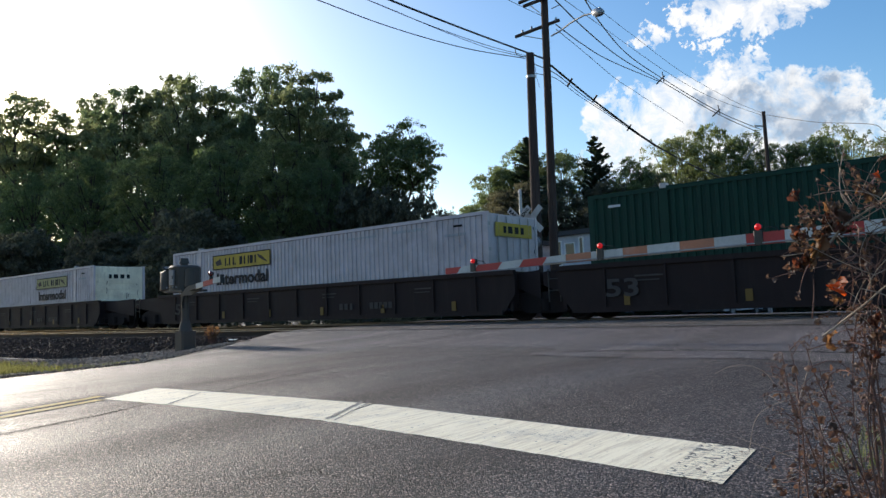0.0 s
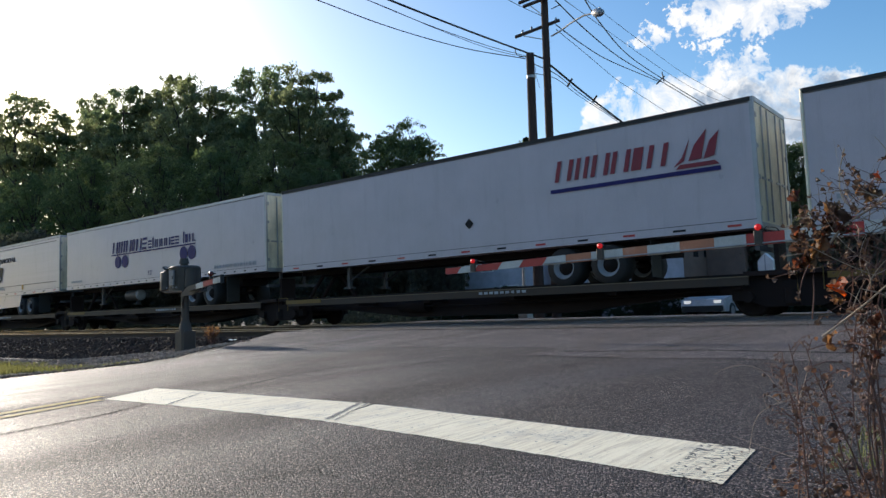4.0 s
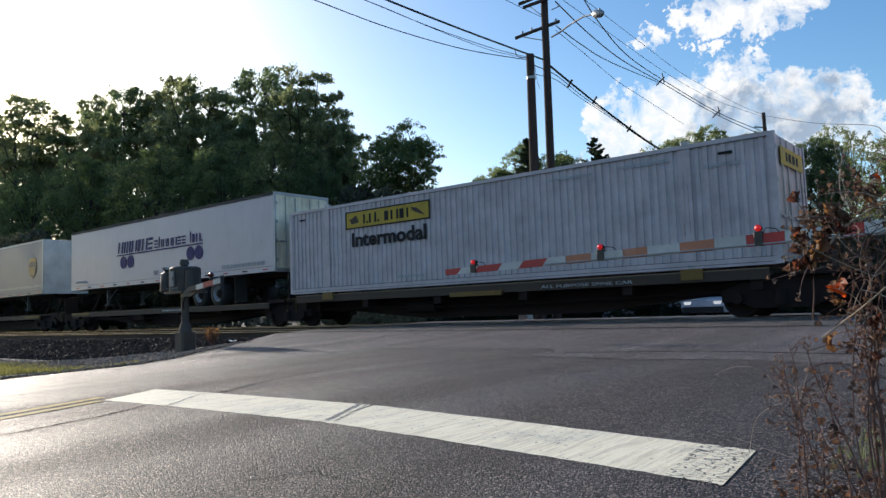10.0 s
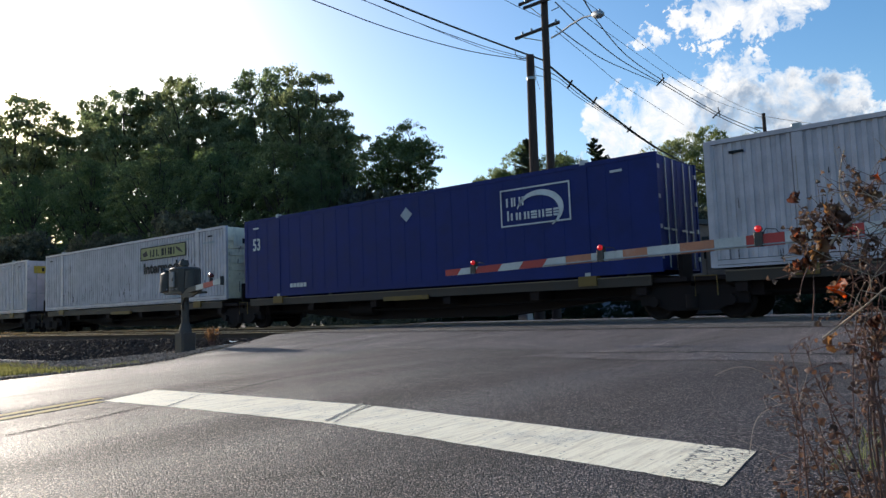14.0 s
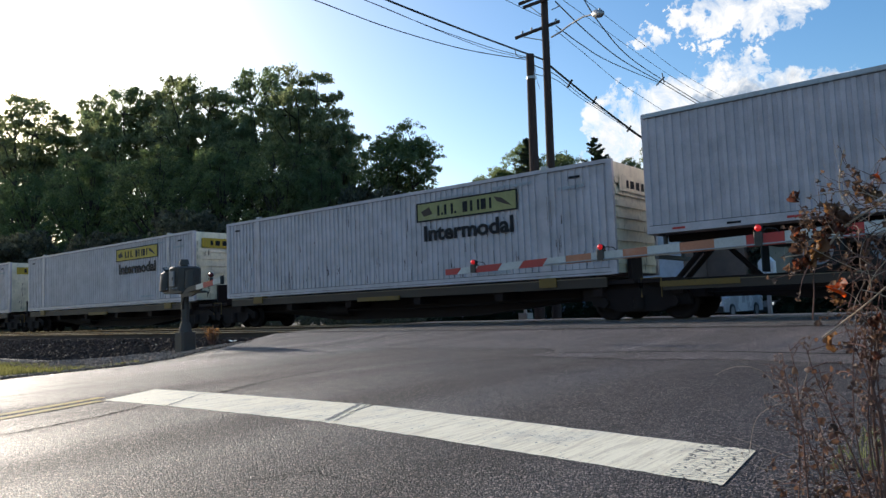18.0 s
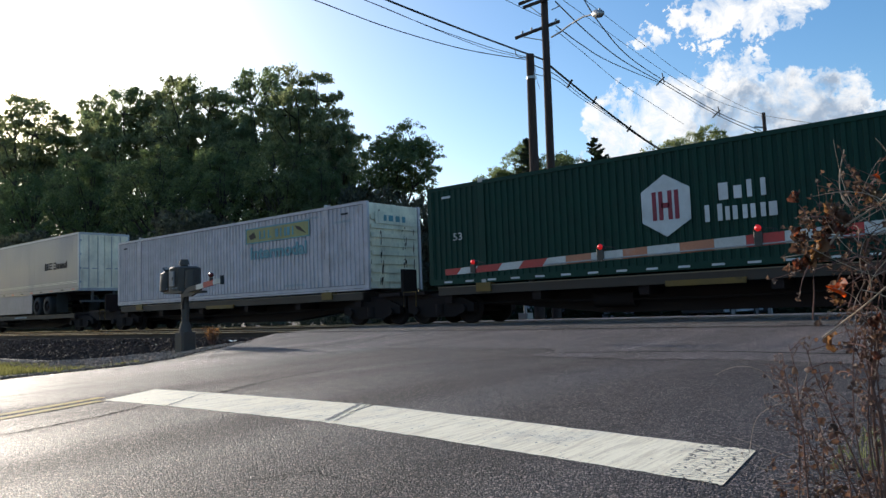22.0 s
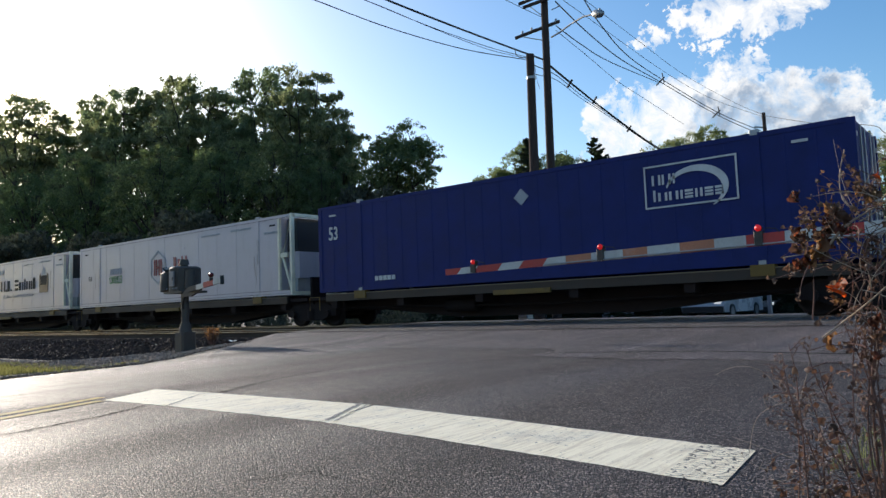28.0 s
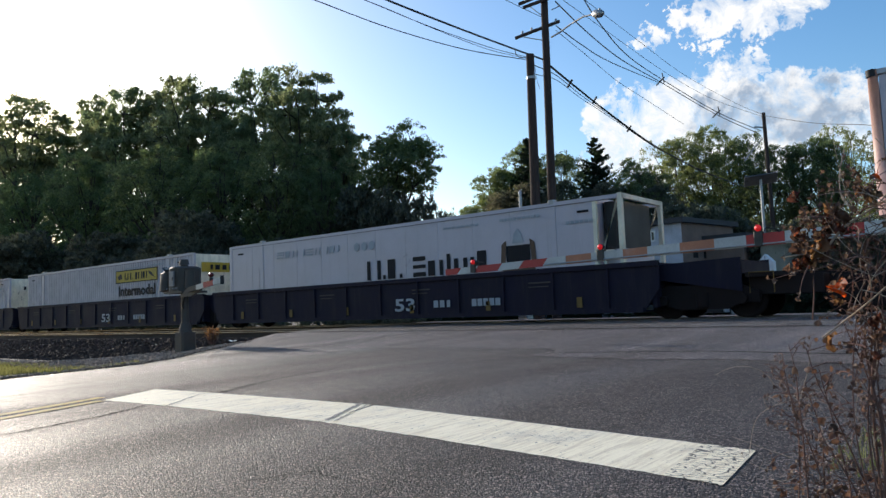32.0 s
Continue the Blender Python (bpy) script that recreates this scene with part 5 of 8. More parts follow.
# ---- buildings behind the line ----
def window(parent, a, b, z0, z1, face, along, out):
    """a..b along the wall from its corner; face: corner; along, out: unit directions."""
    def box(x0, x1, d0, d1, za, zb):
        sh = Shape()
        p = [face + along * x + out * d + Vector((0, 0, z)) for z in (za, zb) for x, d in ((x0, d1), (x1, d1), (x1, d0), (x0, d0))]
        return sh.add(p, [(3, 2, 1, 0), (4, 5, 6, 7), (0, 1, 5, 4), (1, 2, 6, 5), (2, 3, 7, 6), (3, 0, 4, 7)])
    w = part("window", box(a, b, -0.02, 0.012, z0, z1), M_GLASS, parent, "dark window")
    for x0, x1, za, zb in ((a - 0.07, a, z0 - 0.07, z1 + 0.07), (b, b + 0.07, z0 - 0.07, z1 + 0.07), (a, b, z1, z1 + 0.07), (a, b, z0 - 0.07, z0)):
        part("frame", box(x0, x1, -0.02, 0.04, za, zb), M_SIGNW, w)


def building(name, label, a, b, depth, z1, mat, windows, zb=-1.2, roof=0.25, pitched=0.0):
    """A plain house: front corner a, front corner b, depth behind."""
    a, b = Vector((*a, 0)), Vector((*b, 0))
    al = (b - a).normalized()
    ou = Vector((al.y, -al.x, 0))
    g = thing(name, label, "building")
    sh = Shape()
    c = [a, b, b - ou * depth, a - ou * depth]
    sh.add([p + Vector((0, 0, z)) for z in (zb, z1) for p in c], [(3, 2, 1, 0), (4, 5, 6, 7), (0, 1, 5, 4), (1, 2, 6, 5), (2, 3, 7, 6), (3, 0, 4, 7)])
    part("wall", sh, mat, g)
    e = 0.25
    c2 = [a - al * e + ou * e, b + al * e + ou * e, b + al * e - ou * (depth + e), a - al * e - ou * (depth + e)]
    sh = Shape()
    if pitched:
        m1, m2 = (c2[0] + c2[3]) / 2, (c2[1] + c2[2]) / 2
        v = [p + Vector((0, 0, z1)) for p in c2] + [m1 + Vector((0, 0, z1 + pitched)), m2 + Vector((0, 0, z1 + pitched))]
        sh.add(v, [(0, 1, 5, 4), (2, 3, 4, 5), (0, 4, 3), (1, 2, 5), (3, 2, 1, 0)])
    else:
        sh.add([p + Vector((0, 0, z)) for z in (z1, z1 + roof) for p in c2], [(3, 2, 1, 0), (4, 5, 6, 7), (0, 1, 5, 4), (1, 2, 6, 5), (2, 3, 7, 6), (3, 0, 4, 7)])
    part("roof", sh, M_ROOF, g)
    for w0, w1, z0, zt in windows:
        window(g, w0, w1, z0, zt, a, al, ou)
    return g, a, al, ou


b1_, a1_, al1, ou1 = building("house", "long low pale blue house with a dark roof edge", (-20.9, 36.0), (-13.05, 34.6), 5.0, 4.22, M_WALLB,
                              [(0.75, 1.35, 3.0, 3.75), (0.2, 0.4, 2.6, 3.9), (1.75, 1.95, 2.8, 4.0), (4.9, 5.45, 3.0, 3.55), (2.3, 3.1, 0.6, 1.9), (6.3, 6.45, 3.5, 3.9)])
part("chimney", Shape().box(-19.0, -18.0, 37.5, 38.3, 4.2, 5.4), M_WALLT, b1_)
part("vent_pipe", Shape().tube([(-18.4, 37.2, 4.3), (-18.4, 37.2, 5.9)], 0.06, 8), M_GALV, b1_)
building("house", "long low white shed with small dark windows", (-31.6, 36.5), (-22.0, 36.3), 6.0, 3.85, M_WALLB,
         [(0.9, 1.7, 1.6, 2.4), (3.6, 3.8, 1.2, 3.4), (5.2, 6.0, 2.6, 3.4), (6.6, 7.8, 0.4, 1.6)])
part("end_wall", Shape().add([a1_ + al1 * (7.973 + d) - ou1 * w + Vector((0, 0, z)) for z in (-1.2, 4.2) for d, w in ((0.004, 0.0), (0.03, 0.0), (0.03, 5.0), (0.004, 5.0))], [(3, 2, 1, 0), (4, 5, 6, 7), (0, 1, 5, 4), (1, 2, 6, 5), (2, 3, 7, 6), (3, 0, 4, 7)]), M_WALLT, b1_, "bare taupe rendered end wall")
for x, y, s in ((-10.9, 38.5, 0.95), (-9.0, 40, 1.1), (-6.8, 39, 1.0), (-4.5, 41, 1.15)):
    tree("bush", "shrub", KINDS["bush"], M_LEAFU, "dark overgrown shrub beside the house", x, y, -1.1, s * 0.7, x, s)
building("house", "low brown house beside the pale blue one", (-12.62, 36.6), (-10.75, 36.5), 4.0, 3.35, M_WALLT,
         [])
building("shed", "small beige shed beside the brown house", (-10.1, 36.9), (-9.0, 36.8), 2.5, 3.0, M_BEIGE, [])
for w in (0.9, 1.9, 2.9, 3.9):
    part("window", Shape().add([a1_ + al1 * (7.973 + d) - ou1 * (w + e) + Vector((0, 0, z)) for z in (2.5, 2.9) for d, e in ((0.02, 0.0), (0.045, 0.0), (0.045, 0.45), (0.02, 0.45))], [(3, 2, 1, 0), (4, 5, 6, 7), (0, 1, 5, 4), (1, 2, 6, 5), (2, 3, 7, 6), (3, 0, 4, 7)]), M_GLASS, b1_, "small dark window")
# small white peaked cabinet by the road
kx, ky = at(1358, 480, 27).x, 27.0
kb = thing("signal_cabinet", "small white peaked cabinet on a post", "cabinet")
part("body", Shape().poly([(kx - 0.25, 1.25), (kx + 0.25, 1.25), (kx + 0.25, 1.68), (kx, 1.95), (kx - 0.25, 1.68)], ky - 0.2, ky + 0.2), M_SIGNW, kb)
part("post", Shape().box(kx - 0.06, kx + 0.06, ky - 0.06, ky + 0.06, -0.9, 1.25), M_GALV, kb)
part("seam", Shape().box(kx - 0.012, kx + 0.012, ky - 0.21, ky - 0.2, 1.27, 1.88), M_FAINT, kb)
# flat solar panel on a pole
sp = at(1346, 317, 40)
sg = thing("solar_panel", "tilted grey solar panel on a slim pole", "solar panel")
part("panel", Shape().box(-0.78, 0.78, -0.5, 0.5, -0.025, 0.025, Matrix.Translation(sp) @ Euler((radians(-20), radians(-4), 0.35)).to_matrix().to_4x4()), M_GLASS, sg, "dark blue-grey glass panel")
part("panel_frame", Shape().box(-0.81, 0.81, -0.53, 0.53, -0.05, -0.027, Matrix.Translation(sp) @ Euler((radians(-20), radians(-4), 0.35)).to_matrix().to_4x4()), M_RIM, sg)
part("pole", Shape().tube([(sp.x, sp.y, -1.2), (sp.x, sp.y, sp.z)], 0.07, 10), M_GALV, sg)


def parked_car(x, y, rz, mat, label):
    c = thing("car", label, "car", "", pose(x, y, ground_z(x, y) + 0.02, 0, 0, rz))
    part("body", Shape().poly([(-2.2, 0.30), (2.2, 0.30), (2.28, 0.55), (2.2, 0.80), (1.25, 0.95), (-1.9, 1.0), (-2.25, 0.9)], -0.88, 0.88), mat, c)
    part("cabin", Shape().poly([(1.2, 0.95), (0.55, 1.44), (-1.1, 1.46), (-1.85, 1.0)], -0.74, 0.74), M_GLASS, c)
    part("roof", Shape().box(-1.0, 0.5, -0.74, 0.74, 1.44, 1.50, b=0.1), mat, c)
    part("bumper", Shape().box(2.2, 2.34, -0.85, 0.85, 0.32, 0.55, b=0.05), M_RUBBER, c)
    for s in (-1, 1):
        part("headlight", Shape().box(2.1, 2.25, s * 0.62 - 0.16, s * 0.62 + 0.16, 0.62, 0.76, b=0.03), M_HEAD, c, "lit headlight")
        for wx in (-1.35, 1.4):
            w = part("wheel", Shape().lathe((wx, s * 0.80, 0.32), (0, s, 0), [(-0.1, 0.2), (-0.1, 0.32), (0.1, 0.32), (0.11, 0.2)], 18), M_TYRE, c)
            part("rim", Shape().disc((wx, s * 0.88, 0.32), (0, 1, 0), 0.2, 0.04, 14), M_RIM, w)
    return c


parked_car(-10.3, 31.6, -93, M_CARW, "white car waiting behind the crossing")
parked_car(-9.6, 37.6, -100, M_TAUPE, "taupe car stopped further back")


# ---- dead weeds beside the camera ----
def weed(x, y, h, lean, seed, name="dead_weed", thick=0.0045, mat=None, seedy=True, big=0):
    rng = random.Random(seed)
    mat = mat or M_STALK
    g = thing(name, "tall dry brown weed stalk with withered leaves", "weed", "dead weeds at the roadside")
    z0 = ground_z(x, y) - 0.02
    pts, p, d = [], Vector((x, y, z0)), Vector((lean[0], lean[1], 1)).normalized()
    n = 12
    for i in range(n + 1):
        pts.append(p.copy())
        d = (d + Vector((rng.uniform(-0.10, 0.10) + lean[0] * 0.06, rng.uniform(-0.10, 0.10) + lean[1] * 0.06, -0.01 * i / n))).normalized()
        p = p + d * (h / n)
    part("stalk", Shape().tube(pts, thick, 6, thick * 0.35), mat, g)
    lf, sd, tw = Shape(), Shape(), Shape()

    def leaf(sh, q, s):
        a = Vector((rng.uniform(-1, 1), rng.uniform(-1, 1), rng.uniform(-1.2, 0.3))).normalized()
        b = a.cross(Vector((rng.uniform(-1, 1), rng.uniform(-1, 1), rng.uniform(-1, 1)))).normalized()
        c = a.cross(b)
        w = s * rng.uniform(0.3, 0.5)
        v = []
        for t, ww in ((0.0, 0.15), (0.3, 1.0), (0.65, 0.8), (1.0, 0.1)):
            m = q + a * s * t + c * s * 0.5 * t * t
            v += [m - b * w * ww + c * w * 0.5 * ww, m, m + b * w * ww + c * w * 0.6 * ww]
        sh.add(v, [(i * 3 + j, i * 3 + j + 1, i * 3 + j + 4, i * 3 + j + 3) for i in range(3) for j in range(2)], True)

    for i in range(3, n + 1):
        for _ in range(rng.choice((0, 1, 2)) if not seedy else 2):
            q = pts[i - 1].lerp(pts[i], rng.random())
            dr = Vector((rng.uniform(-1, 1), rng.uniform(-1, 1), rng.uniform(-0.1, 0.9))).normalized()
            l = h * rng.uniform(0.05, 0.17)
            e = q + dr * l + Vector((0, 0, -l * 0.2))
            m = q.lerp(e, 0.5) + Vector((0, 0, l * 0.12))
            tw.tube([q, m, e], thick * 0.42, 4, thick * 0.2, cap=False)
            for k in range(rng.randint(1, 3)):
                if seedy and i > n * 0.55:
                    c = q.lerp(e, rng.uniform(0.3, 1.0))
                    for _k in range(3):
                        cc = c + Vector((rng.uniform(-1, 1), rng.uniform(-1, 1), rng.uniform(-1, 1))) * 0.008
                        r = rng.uniform(0.0016, 0.0042)
                        sd.add([cc + Vector(o) * r for o in ((1, 0, 0), (0, 1, 0), (-1, 0, 0), (0, -1, 0), (0, 0, 1.6), (0, 0, -1.6))], [(0, 1, 4), (1, 2, 4), (2, 3, 4), (3, 0, 4), (1, 0, 5), (2, 1, 5), (3, 2, 5), (0, 3, 5)])
                else:
                    leaf(lf, q.lerp(e, rng.uniform(0.5, 1.0)), rng.uniform(0.008, 0.022))
    if tw.v:
        tagged(part("twig", tw, mat, g), kind="stuff")
    if lf.v:
        tagged(part("leaf", lf, M_DEAD, g), kind="stuff")
    if sd.v:
        tagged(part("seed_head", sd, M_SEED, g), kind="stuff")
    for k in range(big):
        q = pts[n - 1 - (k * 2) % 5] + Vector((rng.uniform(-0.05, 0.05), rng.uniform(-0.05, 0.05), rng.uniform(-0.05, 0.03)))
        s = Shape()
        for _ in range(3):
            leaf(s, q, rng.uniform(0.012, 0.026))
        part("withered_leaf", s, M_DEAD, g)
    return g


rw = random.Random(77)
for i in range(58):
    x, y = -0.50 + 0.80 * rw.random() ** 0.6, 2.30 + rw.uniform(-0.25, 0.85)
    h = rw.uniform(0.16, 0.42) + 0.40 * max(0.0, x + 0.25) * rw.random()
    weed(x, y, h, (rw.uniform(-0.35, 0.12), rw.uniform(-0.1, 0.1)), 100 + i, thick=rw.uniform(0.0012, 0.0026), seedy=rw.random() < 0.5)
for i in range(70):
    x, y = -0.60 + rw.uniform(0.0, 0.9), 2.3 + rw.uniform(-0.2, 0.9)
    weed(x, y, rw.uniform(0.08, 0.26), (rw.uniform(-0.7, 0.5), rw.uniform(-0.4, 0.4)), 200 + i, thick=0.0013, seedy=rw.random() < 0.3, mat=M_STALK if rw.random() < 0.7 else M_STRAW)


def vine(name, stops, r, mat, leaves_, seed, label):
    """A woody stem with large curled leaves hanging from it."""
    rng = random.Random(seed)
    g = thing(name, label, "weed", "dead weeds at the roadside")
    P = [at(px, py, y) for px, py, y in stops]
    sm = []
    Q = [P[0] * 2 - P[1]] + P + [P[-1] * 2 - P[-2]]
    for i in range(1, len(Q) - 2):
        for k in range(5):
            t = k / 5
            a, b, c, d = Q[i - 1], Q[i], Q[i + 1], Q[i + 2]
            sm.append(0.5 * ((2 * b) + (c - a) * t + (2 * a - 5 * b + 4 * c - d) * t * t + (3 * b - a - 3 * c + d) * t ** 3))
    sm.append(P[-1])
    part("stalk", Shape().tube(sm, r, 7, r * 0.5), mat, g)
    for px, py, y, s, m, twin in [(*f, k) for f in leaves_ for k in ((0, 1) if f[4] is not M_ORANGE else (0,))]:
        q = at(px, py, y)
        q = q + Vector((rng.uniform(-1, 1), rng.uniform(-1, 1), rng.uniform(-1, 1))) * 0.012 * twin
        sh = Shape()
        for _ in range(1):
            s *= 0.92 - 0.2 * twin
            a = Vector((rng.uniform(-0.9, 0.9), rng.uniform(-0.9, 0.9), -1)).normalized()
            b = a.cross(Vector((rng.uniform(-1, 1), rng.uniform(0.2, 1), rng.uniform(-0.3, 0.3)))).normalized()
            c = a.cross(b)
            v = []
            for t, w in ((0.0, 0.1), (0.2, 0.75), (0.45, 1.0), (0.7, 0.8), (0.9, 0.4), (1.05, 0.05)):
                mm = q + a * s * (t - 0.45) + c * s * 0.25 * math.sin(t * 3)
                cu = 0.55 + 0.3 * rng.random()
                jt = [Vector((rng.gauss(0, 1), rng.gauss(0, 1), rng.gauss(0, 1))) * s * (0.05 if m is M_ORANGE else 0.12) for _q in range(5)]
                v += [mm - b * s * 0.42 * w + c * s * cu * w * 0.6, mm - b * s * 0.2 * w + c * s * cu * w * 0.15, mm, mm + b * s * 0.2 * w + c * s * cu * w * 0.12, mm + b * s * 0.42 * w + c * s * cu * w * 0.55]
                v[-5:] = [p_ + q_ for p_, q_ in zip(v[-5:], jt)]
            sh.add(v, [(i * 5 + j, i * 5 + j + 1, i * 5 + j + 6, i * 5 + j + 5) for i in range(5) for j in range(4)], True)
        part("leaf", sh, m, g, "curled orange leaf" if m is M_ORANGE else "curled brown leaf")
    return g


vine("bramble", [(1446, 458, 1.95), (1462, 440, 1.95), (1494, 402, 1.95), (1540, 372, 1.95), (1600, 335, 1.9)], 0.0036, M_STRAW,
     [(1445, 442, 1.94, 0.028, M_DEAD), (1468, 372, 1.97, 0.031, M_DEAD), (1430, 450, 1.96, 0.031, M_DEAD), (1415, 440, 1.98, 0.034, M_DEAD), (1455, 420, 1.96, 0.037, M_DEAD), (1490, 380, 1.97, 0.031, M_DEAD),
      (1436, 400, 1.97, 0.022, M_DEAD), (1520, 335, 1.95, 0.025, M_DEAD), (1548, 338, 1.93, 0.028, M_DEAD), (1406, 345, 1.98, 0.019, M_DEAD), (1470, 400, 1.96, 0.037, M_DEAD), (1420, 470, 1.96, 0.031, M_DEAD),
      (1452, 432, 1.93, 0.040, M_TAN), (1443, 448, 1.93, 0.030, M_TAN), (1467, 366, 1.95, 0.030, M_TAN), (1465, 384, 1.96, 0.034, M_RUST), (1408, 424, 1.96, 0.034, M_DEAD), (1414, 412, 1.95, 0.026, M_RUST), (1424, 416, 1.97, 0.022, M_TAN),
      (1434, 388, 1.98, 0.026, M_DEAD), (1489, 384, 1.95, 0.040, M_DEAD), (1494, 400, 1.95, 0.036, M_RUST), (1521, 338, 1.94, 0.028, M_TAN), (1547, 344, 1.93, 0.030, M_TAN), (1407, 348, 1.97, 0.028, M_RUST), (1418, 460, 1.95, 0.036, M_RUST),
      (1432, 462, 1.95, 0.026, M_TAN), (1458, 450, 1.97, 0.034, M_DEAD), (1470, 430, 1.97, 0.030, M_RUST), (1512, 308, 1.95, 0.018, M_DEAD), (1405, 482, 1.97, 0.030, M_DEAD), (1446, 418, 1.99, 0.04, M_RUST)],
     5, "pale bramble stem with curled withered brown leaves")
vine("bramble", [(1456, 598, 2.0), (1490, 572, 2.0), (1530, 541, 1.97), (1566, 510, 1.95), (1640, 450, 1.9)], 0.003, M_STRAW,
     [(1487, 512, 2.0, 0.052, M_ORANGE), (1476, 603, 2.0, 0.036, M_TAN), (1474, 530, 2.0, 0.026, M_TAN), (1548, 570, 2.0, 0.034, M_RUST), (1472, 508, 2.02, 0.022, M_DEAD), (1556, 312, 1.94, 0.022, M_ORANGE)], 9, "pale stem with one glowing orange leaf")
vine("bramble", [(1600, 372, 1.95), (1530, 365, 1.97), (1495, 340, 1.98), (1445, 328, 1.99)], 0.0016, M_STALK, [(1512, 300, 1.97, 0.012, M_DEAD)], 11, "thin dark bramble twig")
vine("bramble", [(1600, 300, 1.95), (1562, 352, 1.97), (1535, 372, 1.98), (1505, 365, 1.98), (1490, 345, 1.98)], 0.002, M_STRAW, [], 12, "thin pale bramble twig")
vine("bramble", [(1568, 560, 2.1), (1548, 640, 2.15), (1545, 720, 2.2), (1560, 880, 2.3)], 0.006, M_STALK, [(1530, 470, 2.05, 0.031, M_DEAD), (1560, 590, 2.0, 0.031, M_DEAD), (1520, 560, 2.05, 0.028, M_DEAD), (1545, 430, 2.0, 0.031, M_DEAD)], 14, "thick reddish weed stem with hanging leaves")


def tangle(count, box, depth, seed, mat, thick, label, bud=0.5, long=(0.05, 0.16)):
    """A thicket of fine bent twigs with small curled leaves at their ends."""
    rng = random.Random(seed)
    g = thing("bramble", label, "weed", "dead weeds at the roadside")
    tw, lf = Shape(), Shape()
    for _ in range(count):
        u = rng.random() ** 0.7
        p = at(box[0] + (box[2] - box[0]) * u, rng.uniform(box[1], box[3]), rng.uniform(*depth))
        d = Vector((rng.uniform(-1, 0.5), rng.uniform(-0.5, 0.5), rng.uniform(-0.4, 1.0))).normalized()
        bend = Vector((rng.gauss(0, 1), rng.gauss(0, 1), rng.gauss(-0.3, 0.8))) * 0.16
        n, l = 7, rng.uniform(*long)
        pts = [p]
        for k in range(n):
            d = (d + bend).normalized()
            pts.append(pts[-1] + d * l / n)
        r = thick * rng.uniform(0.6, 1.4)
        tw.tube(pts, r, 5, r * 0.5, cap=False)
        for q in [pts[-1]] + [pts[rng.randint(2, n)] for _k in range(2)]:
            if rng.random() > bud:
                continue
            a = Vector((rng.gauss(0, 1), rng.gauss(0, 1), rng.gauss(-0.6, 1))).normalized()
            b = a.cross(Vector((rng.gauss(0, 1), rng.gauss(0, 1), rng.gauss(0, 1)))).normalized()
            c = a.cross(b)
            s = rng.uniform(0.007, 0.017)
            v = []
            for t, w in ((0.0, 0.1), (0.3, 0.45), (0.7, 0.4), (1.0, 0.05)):
                m = q + a * s * t + c * s * 0.35 * math.sin(t * 3)
                v += [m - b * s * w + c * s * w * 0.7, m, m + b * s * w + c * s * w * rng.uniform(0.2, 0.9)]
            lf.add(v, [(i * 3 + j, i * 3 + j + 1, i * 3 + j + 4, i * 3 + j + 3) for i in range(3) for j in range(2)], True)
    tagged(part("twig", tw, mat, g), kind="stuff")
    if lf.v:
        tagged(part("leaf", lf, M_DEAD, g), kind="stuff")
    return g


tangle(46, (1412, 360, 1500, 480), (1.92, 2.02), 301, M_STALK, 0.0013, "knot of brown bramble twigs hung with curled leaves", 0.9, (0.03, 0.09))
tangle(80, (1490, 320, 1580, 560), (1.92, 2.05), 302, M_STALK, 0.0014, "thicket of bent brown bramble twigs", 0.55)
tangle(20, (1490, 300, 1580, 560), (1.92, 2.0), 303, M_STRAW, 0.0012, "bleached bent bramble twigs", 0.2, (0.08, 0.24))
tangle(60, (1510, 540, 1580, 760), (2.0, 2.15), 304, M_STALK, 0.0015, "brown leafy weed stems in a dense bundle", 0.9, (0.05, 0.12))
tangle(70, (1360, 700, 1580, 890), (2.15, 2.6), 305, M_STALK, 0.0011, "low brown litter of broken weed stems", 0.5, (0.04, 0.14))
tangle(28, (1340, 670, 1580, 890), (2.15, 2.6), 306, M_STRAW, 0.0009, "curled bleached grass stems among the weeds", 0.1, (0.06, 0.20))
vine("bramble", [(1326, 802, 2.5), (1336, 748, 2.5), (1362, 722, 2.48), (1424, 702, 2.45)], 0.0012, M_STRAW, [], 41, "long curled bleached grass stem")
vine("bramble", [(1386, 456, 1.95), (1412, 452, 1.95), (1430, 450, 1.95)], 0.0016, M_STRAW, [], 42, "short bleached bramble twig")
vine("bramble", [(1494, 265, 1.97), (1486, 310, 1.97), (1490, 350, 1.97), (1512, 374, 1.97), (1545, 398, 1.97), (1590, 430, 1.97)], 0.0017, M_STRAW, [], 43, "arching bleached bramble twig")
vine("bramble", [(1438, 566, 1.98), (1441, 520, 1.96), (1440, 490, 1.95), (1447, 452, 1.95)], 0.002, M_STALK, [], 44, "brown bramble stem hanging below the leaves")
solid("grass_tuft", grass_patch(520, 23, (-0.64, -0.38), (2.9, 3.9), (0.05, 0.15), 0.003), M_GRASS, "green grass tufts at the edge of the asphalt", "grass", kind="stuff")
solid("verge_grass", grass_patch(2600, 21, (-0.30, 0.9), (1.9, 3.4), (0.04, 0.17), 0.003), M_GRASS, "sparse green grass among the dead weeds", "grass", kind="stuff")
for i, (px, py) in enumerate(((1352, 545), (1378, 520), (1400, 540), (1425, 548), (1462, 560), (1505, 470), (1535, 440), (1556, 420), (1520, 520), (1490, 600))):
    foot = at(px + 60 + 8 * (i % 4), 905, 2.25)
    tip = at(px, py, 2.12)
    d = tip - foot
    weed(foot.x, foot.y, d.length * 1.02, (d.x / d.z, d.y / d.z), 600 + i, thick=0.0032, seedy=i % 3 != 2, big=2 if i % 2 else 0)
